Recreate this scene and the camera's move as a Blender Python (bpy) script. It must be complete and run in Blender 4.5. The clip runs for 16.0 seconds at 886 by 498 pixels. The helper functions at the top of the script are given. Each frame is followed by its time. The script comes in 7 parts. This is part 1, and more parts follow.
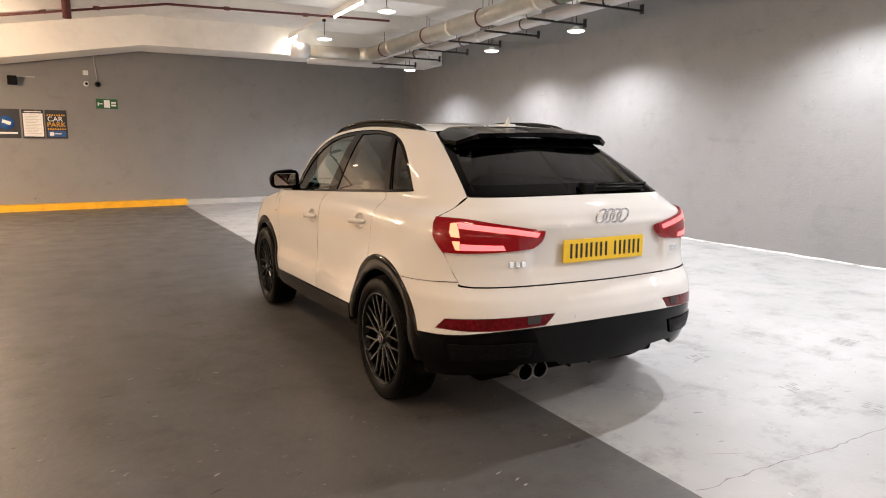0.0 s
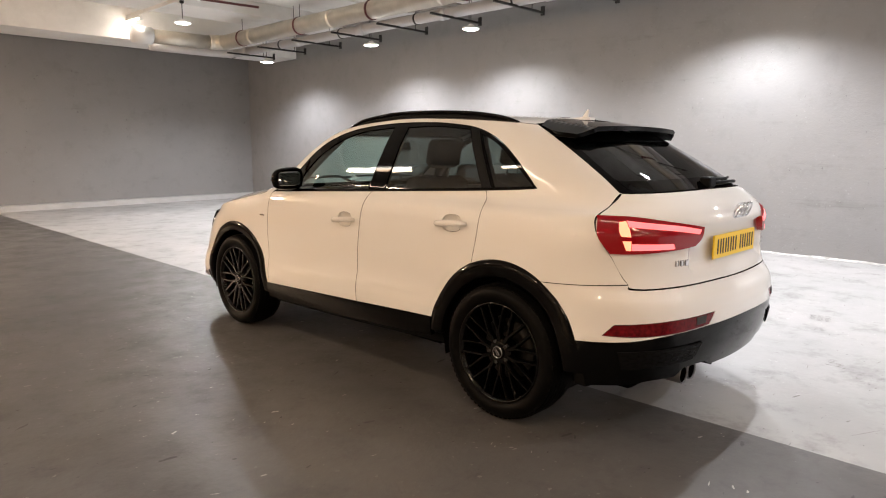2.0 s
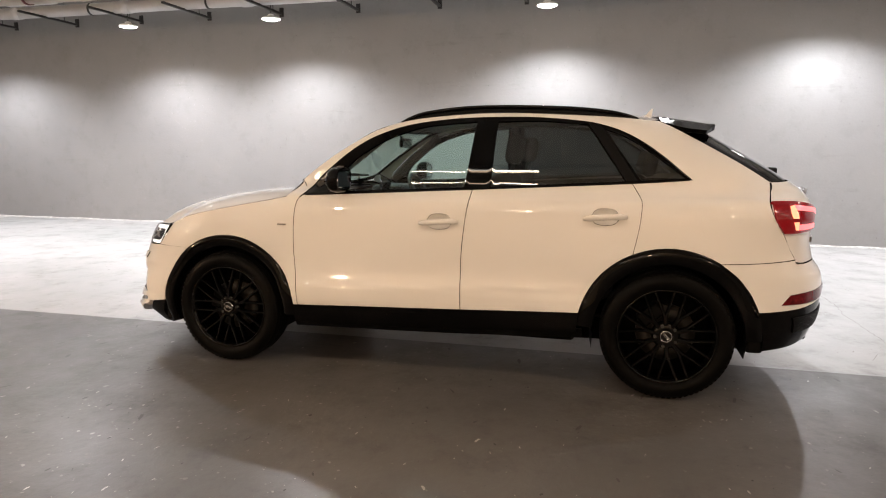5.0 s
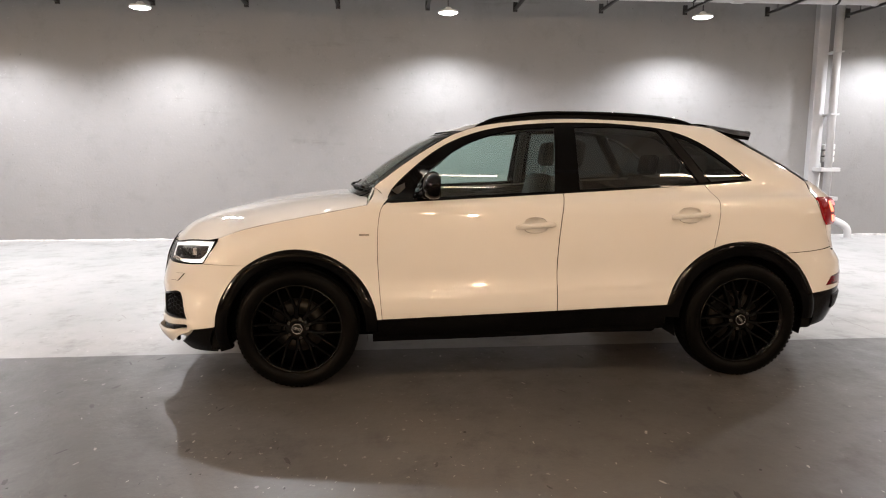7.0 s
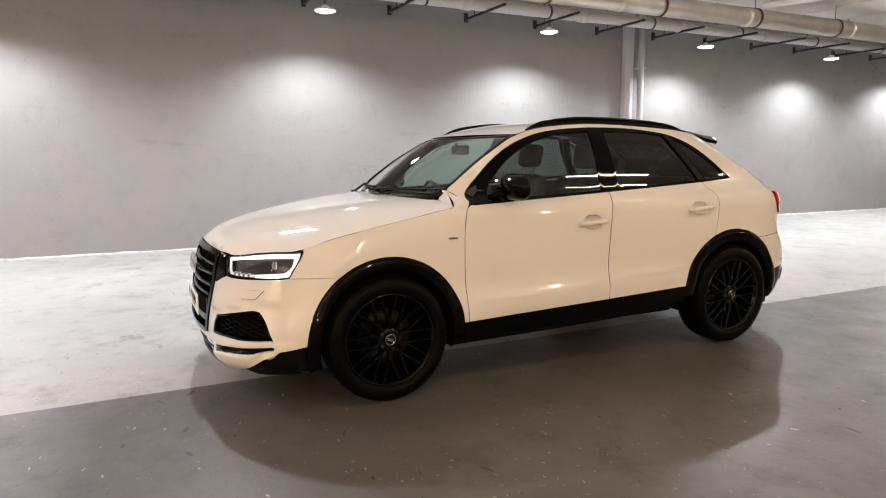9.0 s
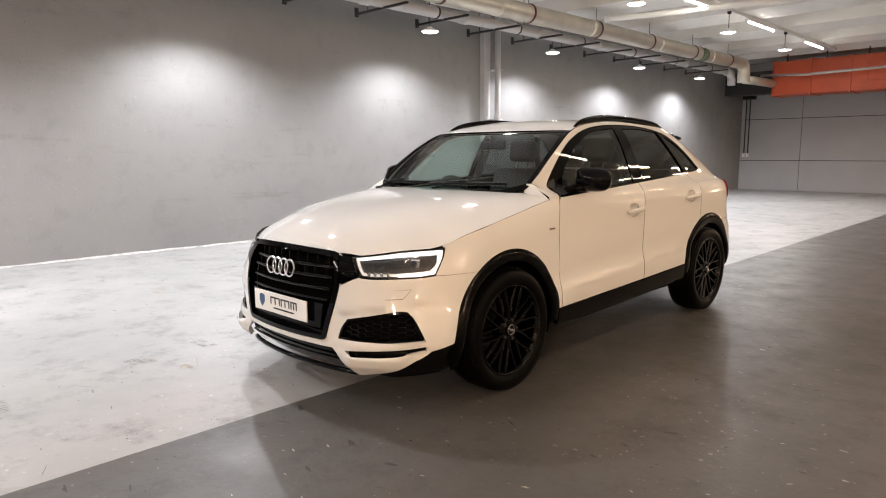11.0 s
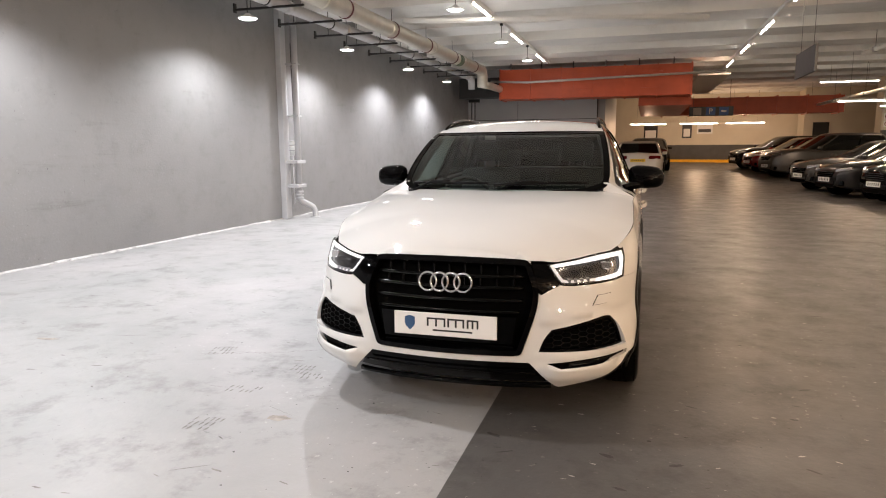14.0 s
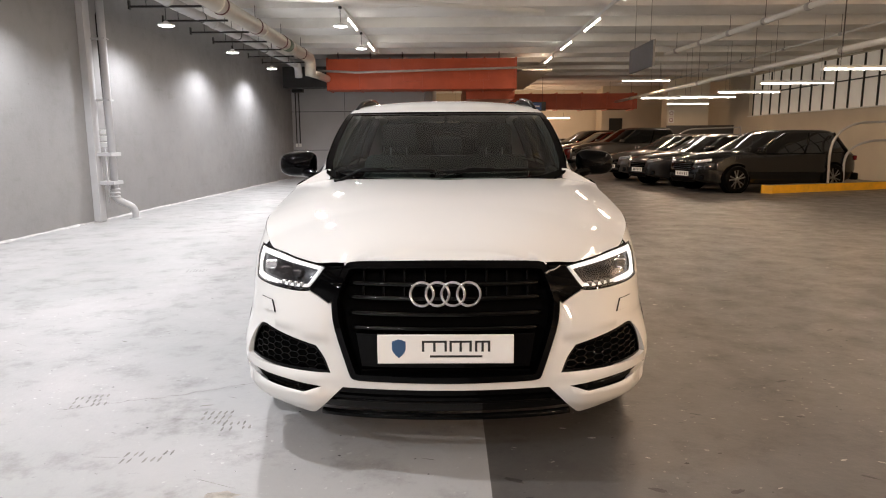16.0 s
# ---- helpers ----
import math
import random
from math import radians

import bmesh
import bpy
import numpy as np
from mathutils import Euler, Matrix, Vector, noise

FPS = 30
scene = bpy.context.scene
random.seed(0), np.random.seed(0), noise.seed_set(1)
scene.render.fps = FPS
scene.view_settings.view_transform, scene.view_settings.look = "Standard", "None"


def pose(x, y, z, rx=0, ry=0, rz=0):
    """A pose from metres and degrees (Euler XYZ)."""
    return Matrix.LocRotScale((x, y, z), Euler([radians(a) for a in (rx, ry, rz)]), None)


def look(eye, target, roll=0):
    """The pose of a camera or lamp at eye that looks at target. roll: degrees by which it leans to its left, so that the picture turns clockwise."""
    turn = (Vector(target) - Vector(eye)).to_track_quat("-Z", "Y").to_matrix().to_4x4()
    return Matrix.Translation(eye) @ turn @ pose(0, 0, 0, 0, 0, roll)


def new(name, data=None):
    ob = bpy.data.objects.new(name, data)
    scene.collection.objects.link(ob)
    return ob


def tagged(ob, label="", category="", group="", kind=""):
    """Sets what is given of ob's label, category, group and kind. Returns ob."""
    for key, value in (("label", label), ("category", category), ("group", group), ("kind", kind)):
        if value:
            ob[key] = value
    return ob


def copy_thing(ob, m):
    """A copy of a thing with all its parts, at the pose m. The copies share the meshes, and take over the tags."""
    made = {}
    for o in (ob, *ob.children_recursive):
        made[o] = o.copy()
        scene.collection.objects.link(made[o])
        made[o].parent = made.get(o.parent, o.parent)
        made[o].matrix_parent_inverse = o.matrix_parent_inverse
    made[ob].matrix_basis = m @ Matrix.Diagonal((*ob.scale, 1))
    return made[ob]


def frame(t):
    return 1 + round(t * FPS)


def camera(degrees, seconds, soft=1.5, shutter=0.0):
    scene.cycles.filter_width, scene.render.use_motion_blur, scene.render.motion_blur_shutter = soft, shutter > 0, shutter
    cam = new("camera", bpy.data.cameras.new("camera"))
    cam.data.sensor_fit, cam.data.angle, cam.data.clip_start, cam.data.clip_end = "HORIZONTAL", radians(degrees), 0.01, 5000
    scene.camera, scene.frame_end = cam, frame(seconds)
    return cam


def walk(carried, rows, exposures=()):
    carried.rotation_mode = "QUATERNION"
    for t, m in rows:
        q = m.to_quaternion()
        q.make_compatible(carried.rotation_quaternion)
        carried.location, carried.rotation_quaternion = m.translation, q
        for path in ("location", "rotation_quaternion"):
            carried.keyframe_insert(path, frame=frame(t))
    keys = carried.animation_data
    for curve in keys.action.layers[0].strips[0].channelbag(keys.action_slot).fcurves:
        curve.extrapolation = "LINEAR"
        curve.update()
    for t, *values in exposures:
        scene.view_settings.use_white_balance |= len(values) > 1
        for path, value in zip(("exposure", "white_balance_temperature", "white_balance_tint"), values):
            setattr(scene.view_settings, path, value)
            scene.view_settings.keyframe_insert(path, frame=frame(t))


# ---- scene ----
cam = camera(67.9, 16.0, soft=1.1)
PATH = [
    (0, (-2.277, -4.586, 1.393), (-1.334, -2.848, 1.09), 0.2),
    (0.5, (-2.583, -4.347, 1.373), (-1.513, -2.685, 1.068), 0.3),
    (1, (-2.882, -4.061, 1.364), (-1.693, -2.482, 1.06), 0.2),
    (1.5, (-3.114, -3.73, 1.356), (-1.805, -2.249, 1.053), 0.1),
    (2, (-3.364, -3.327, 1.358), (-1.947, -1.948, 1.055), 0.3),
    (2.5, (-3.599, -2.976, 1.356), (-2.06, -1.734, 1.057), 0.2),
    (3, (-3.813, -2.588, 1.347), (-2.18, -1.475, 1.044), 0.3),
    (3.5, (-4.04, -2.198, 1.327), (-2.326, -1.213, 1.023), 0.1),
    (4, (-4.207, -1.809, 1.306), (-2.41, -0.985, 1.006), 0.1),
    (6.5, (-4.597, 0.326, 1.317), (-2.617, 0.33, 1.033), 0.1),
    (7, (-4.552, 0.775, 1.316), (-2.578, 0.614, 1.034), 0.0),
    (7.5, (-4.451, 1.211, 1.307), (-2.502, 0.863, 1.024), -0.0),
    (8, (-4.371, 1.669, 1.316), (-2.457, 1.16, 1.036), -0.1),
    (8.5, (-4.263, 2.116, 1.316), (-2.407, 1.426, 1.035), -0.2),
    (9, (-4.112, 2.561, 1.33), (-2.333, 1.691, 1.049), -0.2),
    (11.5, (-2.766, 4.364, 1.327), (-1.492, 2.851, 1.029), -0.4),
    (12, (-2.392, 4.588, 1.333), (-1.24, 2.98, 1.032), -0.4),
    (12.5, (-1.995, 4.793, 1.345), (-0.98, 3.096, 1.044), -0.3),
    (13, (-1.608, 4.956, 1.343), (-0.763, 3.169, 1.04), -0.3),
    (13.5, (-1.217, 5.083, 1.354), (-0.534, 3.228, 1.049), -0.3),
    (14, (-0.906, 5.18, 1.362), (-0.326, 3.29, 1.054), -0.4),
    (14.5, (-0.612, 5.121, 1.334), (-0.175, 3.194, 1.021), -0.4),
    (15, (-0.351, 5.034, 1.337), (-0.052, 3.081, 1.022), -0.4),
    (15.5, (-0.163, 4.894, 1.321), (0.021, 2.928, 1.003), -0.4),
    (16, (-0.013, 4.622, 1.289), (0.004, 2.649, 0.963), -0.3),
]
walk(cam, [(t, look(eye, target, roll)) for t, eye, target, roll in PATH], exposures=[(0, -0.02), (3, 0.02), (7, -0.10), (11.5, -0.15), (14, -0.30), (16, -0.32)])

# ---- light ----
world = bpy.data.worlds.new("world")
scene.world = world
world.use_nodes = True
world.node_tree.nodes["Background"].inputs["Color"].default_value = (1.0, 0.85, 0.7, 1)
world.node_tree.nodes["Background"].inputs["Strength"].default_value = 0.003
scene.view_settings.exposure = 0.0

COOL, NEUTRAL, WARM, AMBER = (0.965, 0.96, 1.0), (1.0, 0.86, 0.76), (1.0, 0.69, 0.45), (1.0, 0.64, 0.38)
WALL_LAMP_Y = (10.2, 6.53, 4.03, -0.06, -3.68, -7.09, -10.62, -13.96)
MID_LAMP_Y = (8.5, 5.42, 1.9, -1.75, -5.45, -9.0, -12.2)
MID_TUBE_Y = (11.1, 7.1, -7.25, -10.65, -14.25)
AISLE_TUBE_Y = (7.5, 4.0, 0.5, -3.5, -7.3, -10.95, -14.3, -17.6)
# tubes at x -6.2, -5.2 and -11 are unseen, added as warm fill
HUNG_AND_FILL_TUBES = ((-7.05, -17.0, 2.6), (-8.2, -16.7, 2.6), (-8.5, -14.5, 2.6), (-8.3, -11.5, 2.6), (-8.0, -8.3, 2.6), (-7.2, -20.0, 3.4), (-6.5, 0.2, 2.75), (-6.5, 4.6, 2.75),
              (-6.2, -3.6, 2.75), (-5.2, 8.2, 2.75), (-11.0, -1.0, 2.75), (-11.0, 5.0, 2.75), (-0.95, -29.9, 2.4), (-3.3, -29.9, 2.4), (-5.4, -29.95, 2.4), (-10.0, -23.5, 2.75))
LAMP_X, LAMP_Z, MID_X, MID_Z, TUBE_Z, AISLE_X = 4.81, 3.25, 2.12, 3.53, 3.87, -3.3


def spot(x, y, z, watts, degrees, blend, tint, radius=0.05):
    data = bpy.data.lights.new("lamp_light", "SPOT")
    data.energy, data.spot_size, data.spot_blend, data.color, data.shadow_soft_size = watts, radians(degrees), blend, tint, radius
    new("lamp_light", data).matrix_world = pose(x, y, z)


def strip(x, y, z, watts, length, tint, along="y"):
    data = bpy.data.lights.new("tube_light", "AREA")
    data.shape, data.size, data.size_y, data.energy, data.color = "RECTANGLE", 0.08, length, watts, tint
    new("tube_light", data).matrix_world = pose(x, y, z, 0, 0, 0 if along == "y" else 90)


def bulb(x, y, z, watts, tint):
    """The light of a bare hung tube, or of an added fill tube, which shines all round."""
    data = bpy.data.lights.new("tube_light", "POINT")
    data.energy, data.color, data.shadow_soft_size = watts, tint, 0.12
    new("tube_light", data).matrix_world = pose(x, y, z)


for y in WALL_LAMP_Y:
    spot(LAMP_X, y, LAMP_Z - 0.04, 440, 147, 0.62, COOL)
for y in MID_LAMP_Y:
    spot(MID_X, y, MID_Z - 0.04, 350, 163, 0.6, COOL)
for y in MID_TUBE_Y:
    strip(MID_X, y, TUBE_Z - 0.06, 25, 1.5, NEUTRAL)
for y in AISLE_TUBE_Y:
    strip(AISLE_X, y, TUBE_Z - 0.06, 16 if y > -3 else 55 if y > -8 else 60, 1.7, WARM)
for x, y, z in HUNG_AND_FILL_TUBES:
    # y 8.2: added fill for the end wall and soffit, not a known lamp
    if y > 8:
        bulb(x, y, z - 0.14, 520, WARM)
        spot(x, y, z - 0.07, 480, 174, 0.4, WARM, 0.12)
    elif y > -8:
        # x -11 and y -3.6 are added fill for car side and aisle floor
        bulb(x, y, z - 0.14, 350 if x == -11.0 else 55, WARM)
    elif y > -25:
        spot(x, y, z - 0.07, 66, 178, 0.12, AMBER, 0.12)
    else:
        bulb(x, y, z - 0.14, 130, AMBER)

# ---- materials ----
def material(name, base, rough=0.5, metal=0.0, coat=0.0, vary=0.0, scale=6.0, bump=0.0, bump_scale=60.0, dirt=None, dirt_amount=0.0, dirt_scale=1.5, spec=0.5, glow=None, glow_strength=0.0, rough_vary=0.0):
    """A principled surface whose colour, roughness and relief vary at two scales."""
    mat = bpy.data.materials.new(name)
    mat.use_nodes = True
    nodes, link = mat.node_tree.nodes, mat.node_tree.links.new
    shader = nodes["Principled BSDF"]
    put = shader.inputs
    put["Base Color"].default_value = (*base, 1)
    put["Roughness"].default_value, put["Metallic"].default_value, put["Coat Weight"].default_value = rough, metal, coat
    put["Coat Roughness"].default_value = 0.03
    put["Specular IOR Level"].default_value = spec
    if glow:
        put["Emission Color"].default_value, put["Emission Strength"].default_value = (*glow, 1), glow_strength
    if vary or bump or dirt or rough_vary:
        where = nodes.new("ShaderNodeNewGeometry").outputs["Position"]
        fine = nodes.new("ShaderNodeTexNoise")
        fine.inputs["Scale"].default_value, fine.inputs["Detail"].default_value = scale, 6
        link(where, fine.inputs["Vector"])
        colour = None
        if vary:
            ramp = nodes.new("ShaderNodeValToRGB")
            ramp.color_ramp.elements[0].position, ramp.color_ramp.elements[1].position = 0.3, 0.7
            ramp.color_ramp.elements[0].color = (*[c * (1 - vary) for c in base], 1)
            ramp.color_ramp.elements[1].color = (*[min(1, c * (1 + vary)) for c in base], 1)
            link(fine.outputs["Fac"], ramp.inputs["Fac"])
            colour = ramp.outputs["Color"]
        if dirt:
            wide = nodes.new("ShaderNodeTexNoise")
            wide.inputs["Scale"].default_value, wide.inputs["Detail"].default_value, wide.inputs["Roughness"].default_value = dirt_scale, 8, 0.7
            link(where, wide.inputs["Vector"])
            gate = nodes.new("ShaderNodeMapRange")
            gate.inputs["From Min"].default_value, gate.inputs["From Max"].default_value, gate.inputs["To Max"].default_value = 0.5, 0.75, dirt_amount
            link(wide.outputs["Fac"], gate.inputs["Value"])
            mix = nodes.new("ShaderNodeMix")
            mix.data_type = "RGBA"
            link(gate.outputs["Result"], mix.inputs["Factor"])
            mix.inputs["A"].default_value = (*base, 1)
            if colour:
                link(colour, mix.inputs["A"])
            mix.inputs["B"].default_value = (*dirt, 1)
            colour = mix.outputs["Result"]
        if colour:
            link(colour, put["Base Color"])
        if rough_vary:
            span = nodes.new("ShaderNodeMapRange")
            span.inputs["To Min"].default_value, span.inputs["To Max"].default_value = rough - rough_vary, rough + rough_vary
            link(fine.outputs["Fac"], span.inputs["Value"])
            link(span.outputs["Result"], put["Roughness"])
        if bump:
            grain = nodes.new("ShaderNodeTexNoise")
            grain.inputs["Scale"].default_value, grain.inputs["Detail"].default_value = bump_scale, 4
            link(where, grain.inputs["Vector"])
            relief = nodes.new("ShaderNodeBump")
            relief.inputs["Strength"].default_value, relief.inputs["Distance"].default_value = bump, 0.01
            link(grain.outputs["Fac"], relief.inputs["Height"])
            link(relief.outputs["Normal"], put["Normal"])
    return mat


def glass_material(name, tint, gloss=1.0):
    """A thin tinted pane: see-through, with a mirror gloss that rises at grazing angles."""
    mat = bpy.data.materials.new(name)
    mat.use_nodes = True
    nodes, link = mat.node_tree.nodes, mat.node_tree.links.new
    nodes.remove(nodes["Principled BSDF"])
    clear, mirror, mix, edge, steep, lift = (nodes.new(n) for n in ("ShaderNodeBsdfTransparent", "ShaderNodeBsdfGlossy", "ShaderNodeMixShader", "ShaderNodeLayerWeight", "ShaderNodeMath", "ShaderNodeMath"))
    clear.inputs["Color"].default_value = (*tint, 1)
    mirror.inputs["Roughness"].default_value = 0.01
    mirror.inputs["Color"].default_value = (gloss, gloss, gloss, 1)
    edge.inputs["Blend"].default_value = 0.5
    steep.operation, lift.operation = "POWER", "MULTIPLY_ADD"
    steep.inputs[1].default_value, lift.inputs[1].default_value, lift.inputs[2].default_value = 5.0, 0.92, 0.06
    link(edge.outputs["Facing"], steep.inputs[0])
    link(steep.outputs["Value"], lift.inputs[0])
    link(lift.outputs["Value"], mix.inputs["Fac"])
    link(clear.outputs["BSDF"], mix.inputs[1])
    link(mirror.outputs["BSDF"], mix.inputs[2])
    link(mix.outputs["Shader"], nodes["Material Output"].inputs["Surface"])
    return mat


def emitter(name, tint, strength):
    mat = material(name, (0.8, 0.8, 0.8), 0.4, glow=tint, glow_strength=strength)
    return mat


PAINT = material("white_car_paint", (0.69, 0.68, 0.66), 0.6, coat=1.0, spec=0.0)
GLOSS_BLACK = material("gloss_black_plastic", (0.0012, 0.0012, 0.0014), 0.03, spec=0.12)
MATT_BLACK = material("matt_black_plastic", (0.003, 0.003, 0.0033), 0.5, bump=0.1, bump_scale=300, spec=0.1)
RUBBER = material("tyre_rubber", (0.002, 0.0019, 0.0018), 0.42, vary=0.3, scale=30, bump=0.06, bump_scale=200, spec=0.05)
SPOILER_BLACK = material("black_spoiler_plastic", (0.0010, 0.0010, 0.0012), 0.05, spec=0.12)
SLAT_BLACK = material("gloss_black_slat", (0.001, 0.001, 0.001), 0.06, spec=0.25)
RIM_BLACK = material("gloss_black_alloy", (0.0008, 0.0008, 0.0009), 0.05, spec=0.22)
SHUT = material("dark_seam", (0.003, 0.003, 0.003), 0.9, spec=0.0)
CHROME = material("chrome", (0.72, 0.72, 0.74), 0.12, metal=1.0)
STEEL = material("brushed_steel", (0.22, 0.22, 0.225), 0.35, metal=1.0)
DISC = material("brake_disc_steel", (0.022, 0.020, 0.018), 0.45, metal=0.5, vary=0.2, scale=20)
FABRIC = material("dark_seat_cloth", (0.018, 0.018, 0.02), 0.85, vary=0.3, scale=80, bump=0.2, bump_scale=250)
TRIM_GREY = material("dark_headlining", (0.035, 0.035, 0.037), 0.9)
DASH = material("dark_dashboard_plastic", (0.014, 0.014, 0.015), 0.6, bump=0.1, bump_scale=200)
CLEAR_GLASS = glass_material("green_tinted_glass", (0.66, 0.80, 0.76))
SIDE_GLASS = glass_material("dark_side_glass", (0.15, 0.17, 0.165), 1.0)
DARK_GLASS = glass_material("dark_privacy_glass", (0.035, 0.038, 0.038), 0.8)
SCREEN_GLASS = glass_material("windscreen_glass", (0.54, 0.65, 0.61), 1.0)
LENS = glass_material("clear_lamp_lens", (0.92, 0.92, 0.92))
DRL = emitter("daytime_running_strip", (1.0, 0.98, 0.95), 1.6)
LAMP_INNER = material("headlamp_reflector", (0.055, 0.055, 0.06), 0.22, metal=0.8)
RED_LENS = material("red_lamp_lens", (0.10, 0.001, 0.004), 0.06, glow=(1.0, 0.006, 0.012), glow_strength=0.11)
RED_GLOW = material("red_tail_glow", (0.10, 0.003, 0.006), 0.3, glow=(1.0, 0.15, 0.15), glow_strength=2.2)
RED_HOT = material("bright_tail_glow", (0.10, 0.003, 0.006), 0.3, glow=(1.0, 0.29, 0.15), glow_strength=2.4)
PLATE_YELLOW = material("yellow_plate", (0.85, 0.56, 0.02), 0.35)
PLATE_WHITE = material("white_plate", (0.80, 0.79, 0.77), 0.35)
INK = material("black_ink", (0.01, 0.01, 0.01), 0.5)
MIRROR = material("mirror_glass", (0.40, 0.43, 0.46), 0.02, metal=1.0)
RED_REFLECTOR = material("red_reflector", (0.10, 0.003, 0.006), 0.15, spec=0.2, vary=0.5, scale=60)
BLUE_BADGE = material("blue_badge", (0.03, 0.08, 0.18), 0.4)

def coarse(name, base, pale, grime, rough, stretch, grime_amount, fleck, relief):
    """A painted concrete surface: broad clouds, grime, drawn-out scuffs, small flecks and worn relief."""
    mat = bpy.data.materials.new(name)
    mat.use_nodes = True
    nodes, link = mat.node_tree.nodes, mat.node_tree.links.new
    put = nodes["Principled BSDF"].inputs
    where = nodes.new("ShaderNodeNewGeometry").outputs["Position"]

    def noise(scale, detail=6, soft=0.6, spread=None):
        tex = nodes.new("ShaderNodeTexNoise")
        tex.inputs["Scale"].default_value, tex.inputs["Detail"].default_value, tex.inputs["Roughness"].default_value = scale, detail, soft
        src = where
        if spread:
            mapping = nodes.new("ShaderNodeMapping")
            mapping.inputs["Scale"].default_value = spread
            link(where, mapping.inputs["Vector"])
            src = mapping.outputs["Vector"]
        link(src, tex.inputs["Vector"])
        return tex.outputs["Fac"]

    def gate(value, low, high, top=1.0, bottom=0.0):
        m = nodes.new("ShaderNodeMapRange")
        for key, v in (("From Min", low), ("From Max", high), ("To Min", bottom), ("To Max", top)):
            m.inputs[key].default_value = v
        link(value, m.inputs["Value"])
        return m.outputs["Result"]

    def times(a, b):
        m = nodes.new("ShaderNodeMath")
        m.operation = "MULTIPLY"
        link(a, m.inputs[0])
        link(b, m.inputs[1])
        return m.outputs["Value"]

    def blend(a, b, fac):
        m = nodes.new("ShaderNodeMix")
        m.data_type = "RGBA"
        link(fac, m.inputs["Factor"])
        if isinstance(a, tuple):
            m.inputs["A"].default_value = (*a, 1)
        else:
            link(a, m.inputs["A"])
        m.inputs["B"].default_value = (*b, 1)
        return m.outputs["Result"]

    cloud, patch = noise(0.55, 5), noise(2.6, 9, 0.72)
    scuff, speck = noise(1.0, 7, 0.7, stretch), noise(26, 3, 0.5)
    colour = blend(base, pale, gate(cloud, 0.35, 0.68))
    colour = blend(colour, grime, gate(patch, 0.52, 0.74, grime_amount))
    colour = blend(colour, grime, times(gate(scuff, 0.60, 0.70, 0.75), gate(patch, 0.42, 0.60)))
    colour = blend(colour, fleck[0], times(gate(speck, 0.67, 0.71, fleck[1]), gate(cloud, 0.45, 0.6)))
    colour = blend(colour, tuple(c * 0.25 for c in base), times(gate(noise(17, 3, 0.5, (1, 2.4, 1)), 0.715, 0.74, 0.8), gate(patch, 0.45, 0.6)))
    link(colour, put["Base Color"])
    link(gate(patch, 0.3, 0.75, rough + 0.16, rough - 0.12), put["Roughness"])
    bump = nodes.new("ShaderNodeBump")
    bump.inputs["Strength"].default_value, bump.inputs["Distance"].default_value = relief, 0.012
    add = nodes.new("ShaderNodeMath")
    link(noise(30, 5), add.inputs[0])
    link(scuff if stretch[2] > 1 else speck, add.inputs[1])
    link(add.outputs["Value"], bump.inputs["Height"])
    link(bump.outputs["Normal"], put["Normal"])
    return mat


FLOOR_LIGHT = coarse("pale_floor_paint", (0.300, 0.306, 0.302), (0.392, 0.384, 0.382), (0.125, 0.117, 0.108), 0.44, (2.2, 4.2, 1), 0.7, ((0.68, 0.68, 0.66), 0.6), 0.10)
FLOOR_DARK = coarse("dark_floor_paint", (0.074, 0.071, 0.068), (0.102, 0.096, 0.090), (0.038, 0.036, 0.034), 0.42, (3.2, 4.2, 1), 0.7, ((0.32, 0.30, 0.28), 0.8), 0.10)
WALL_GREY = coarse("grey_wall_paint", (0.205, 0.202, 0.204), (0.226, 0.222, 0.222), (0.158, 0.154, 0.152), 0.55, (1, 0.40, 5.0), 0.40, ((0.34, 0.34, 0.34), 0.3), 0.22)
WALL_CREAM = material("cream_wall_paint", (0.62, 0.56, 0.46), 0.6, vary=0.04, scale=1.5, bump=0.15, bump_scale=5)
DARK_BAND = material("dark_grey_band", (0.06, 0.06, 0.062), 0.5, vary=0.15, scale=3)
CEILING_WHITE = material("ceiling_paint", (0.78, 0.77, 0.74), 0.7, vary=0.05, scale=1.0, bump=0.15, bump_scale=8, dirt=(0.5, 0.48, 0.45), dirt_amount=0.5, dirt_scale=0.7)
PANEL_GREY = material("grey_wall_panel", (0.36, 0.365, 0.38), 0.5, vary=0.04, scale=2)
ORANGE = material("orange_duct_paint", (0.46, 0.075, 0.025), 0.5, vary=0.15, scale=3, dirt=(0.20, 0.05, 0.03), dirt_amount=0.4)
GALV = material("galvanised_steel", (0.48, 0.47, 0.45), 0.38, metal=0.85, vary=0.15, scale=5, rough_vary=0.1)
CLADDING = material("foil_pipe_cladding", (0.60, 0.56, 0.48), 0.36, metal=0.7, vary=0.12, scale=4, bump=0.2, bump_scale=10, rough_vary=0.08)
PIPE_GREY = material("grey_painted_pipe", (0.42, 0.42, 0.43), 0.5, vary=0.06, scale=4)
YELLOW = material("yellow_kerb_paint", (0.80, 0.42, 0.015), 0.5, vary=0.1, scale=5, dirt=(0.4, 0.22, 0.03), dirt_amount=0.5, dirt_scale=6)
KERB_GREY = material("grey_kerb_paint", (0.42, 0.42, 0.42), 0.55, vary=0.08, scale=4)
DARK_METAL = material("dark_metal", (0.03, 0.03, 0.03), 0.5, metal=0.6)
RED_PIPE = material("dark_red_pipe", (0.10, 0.02, 0.02), 0.5)
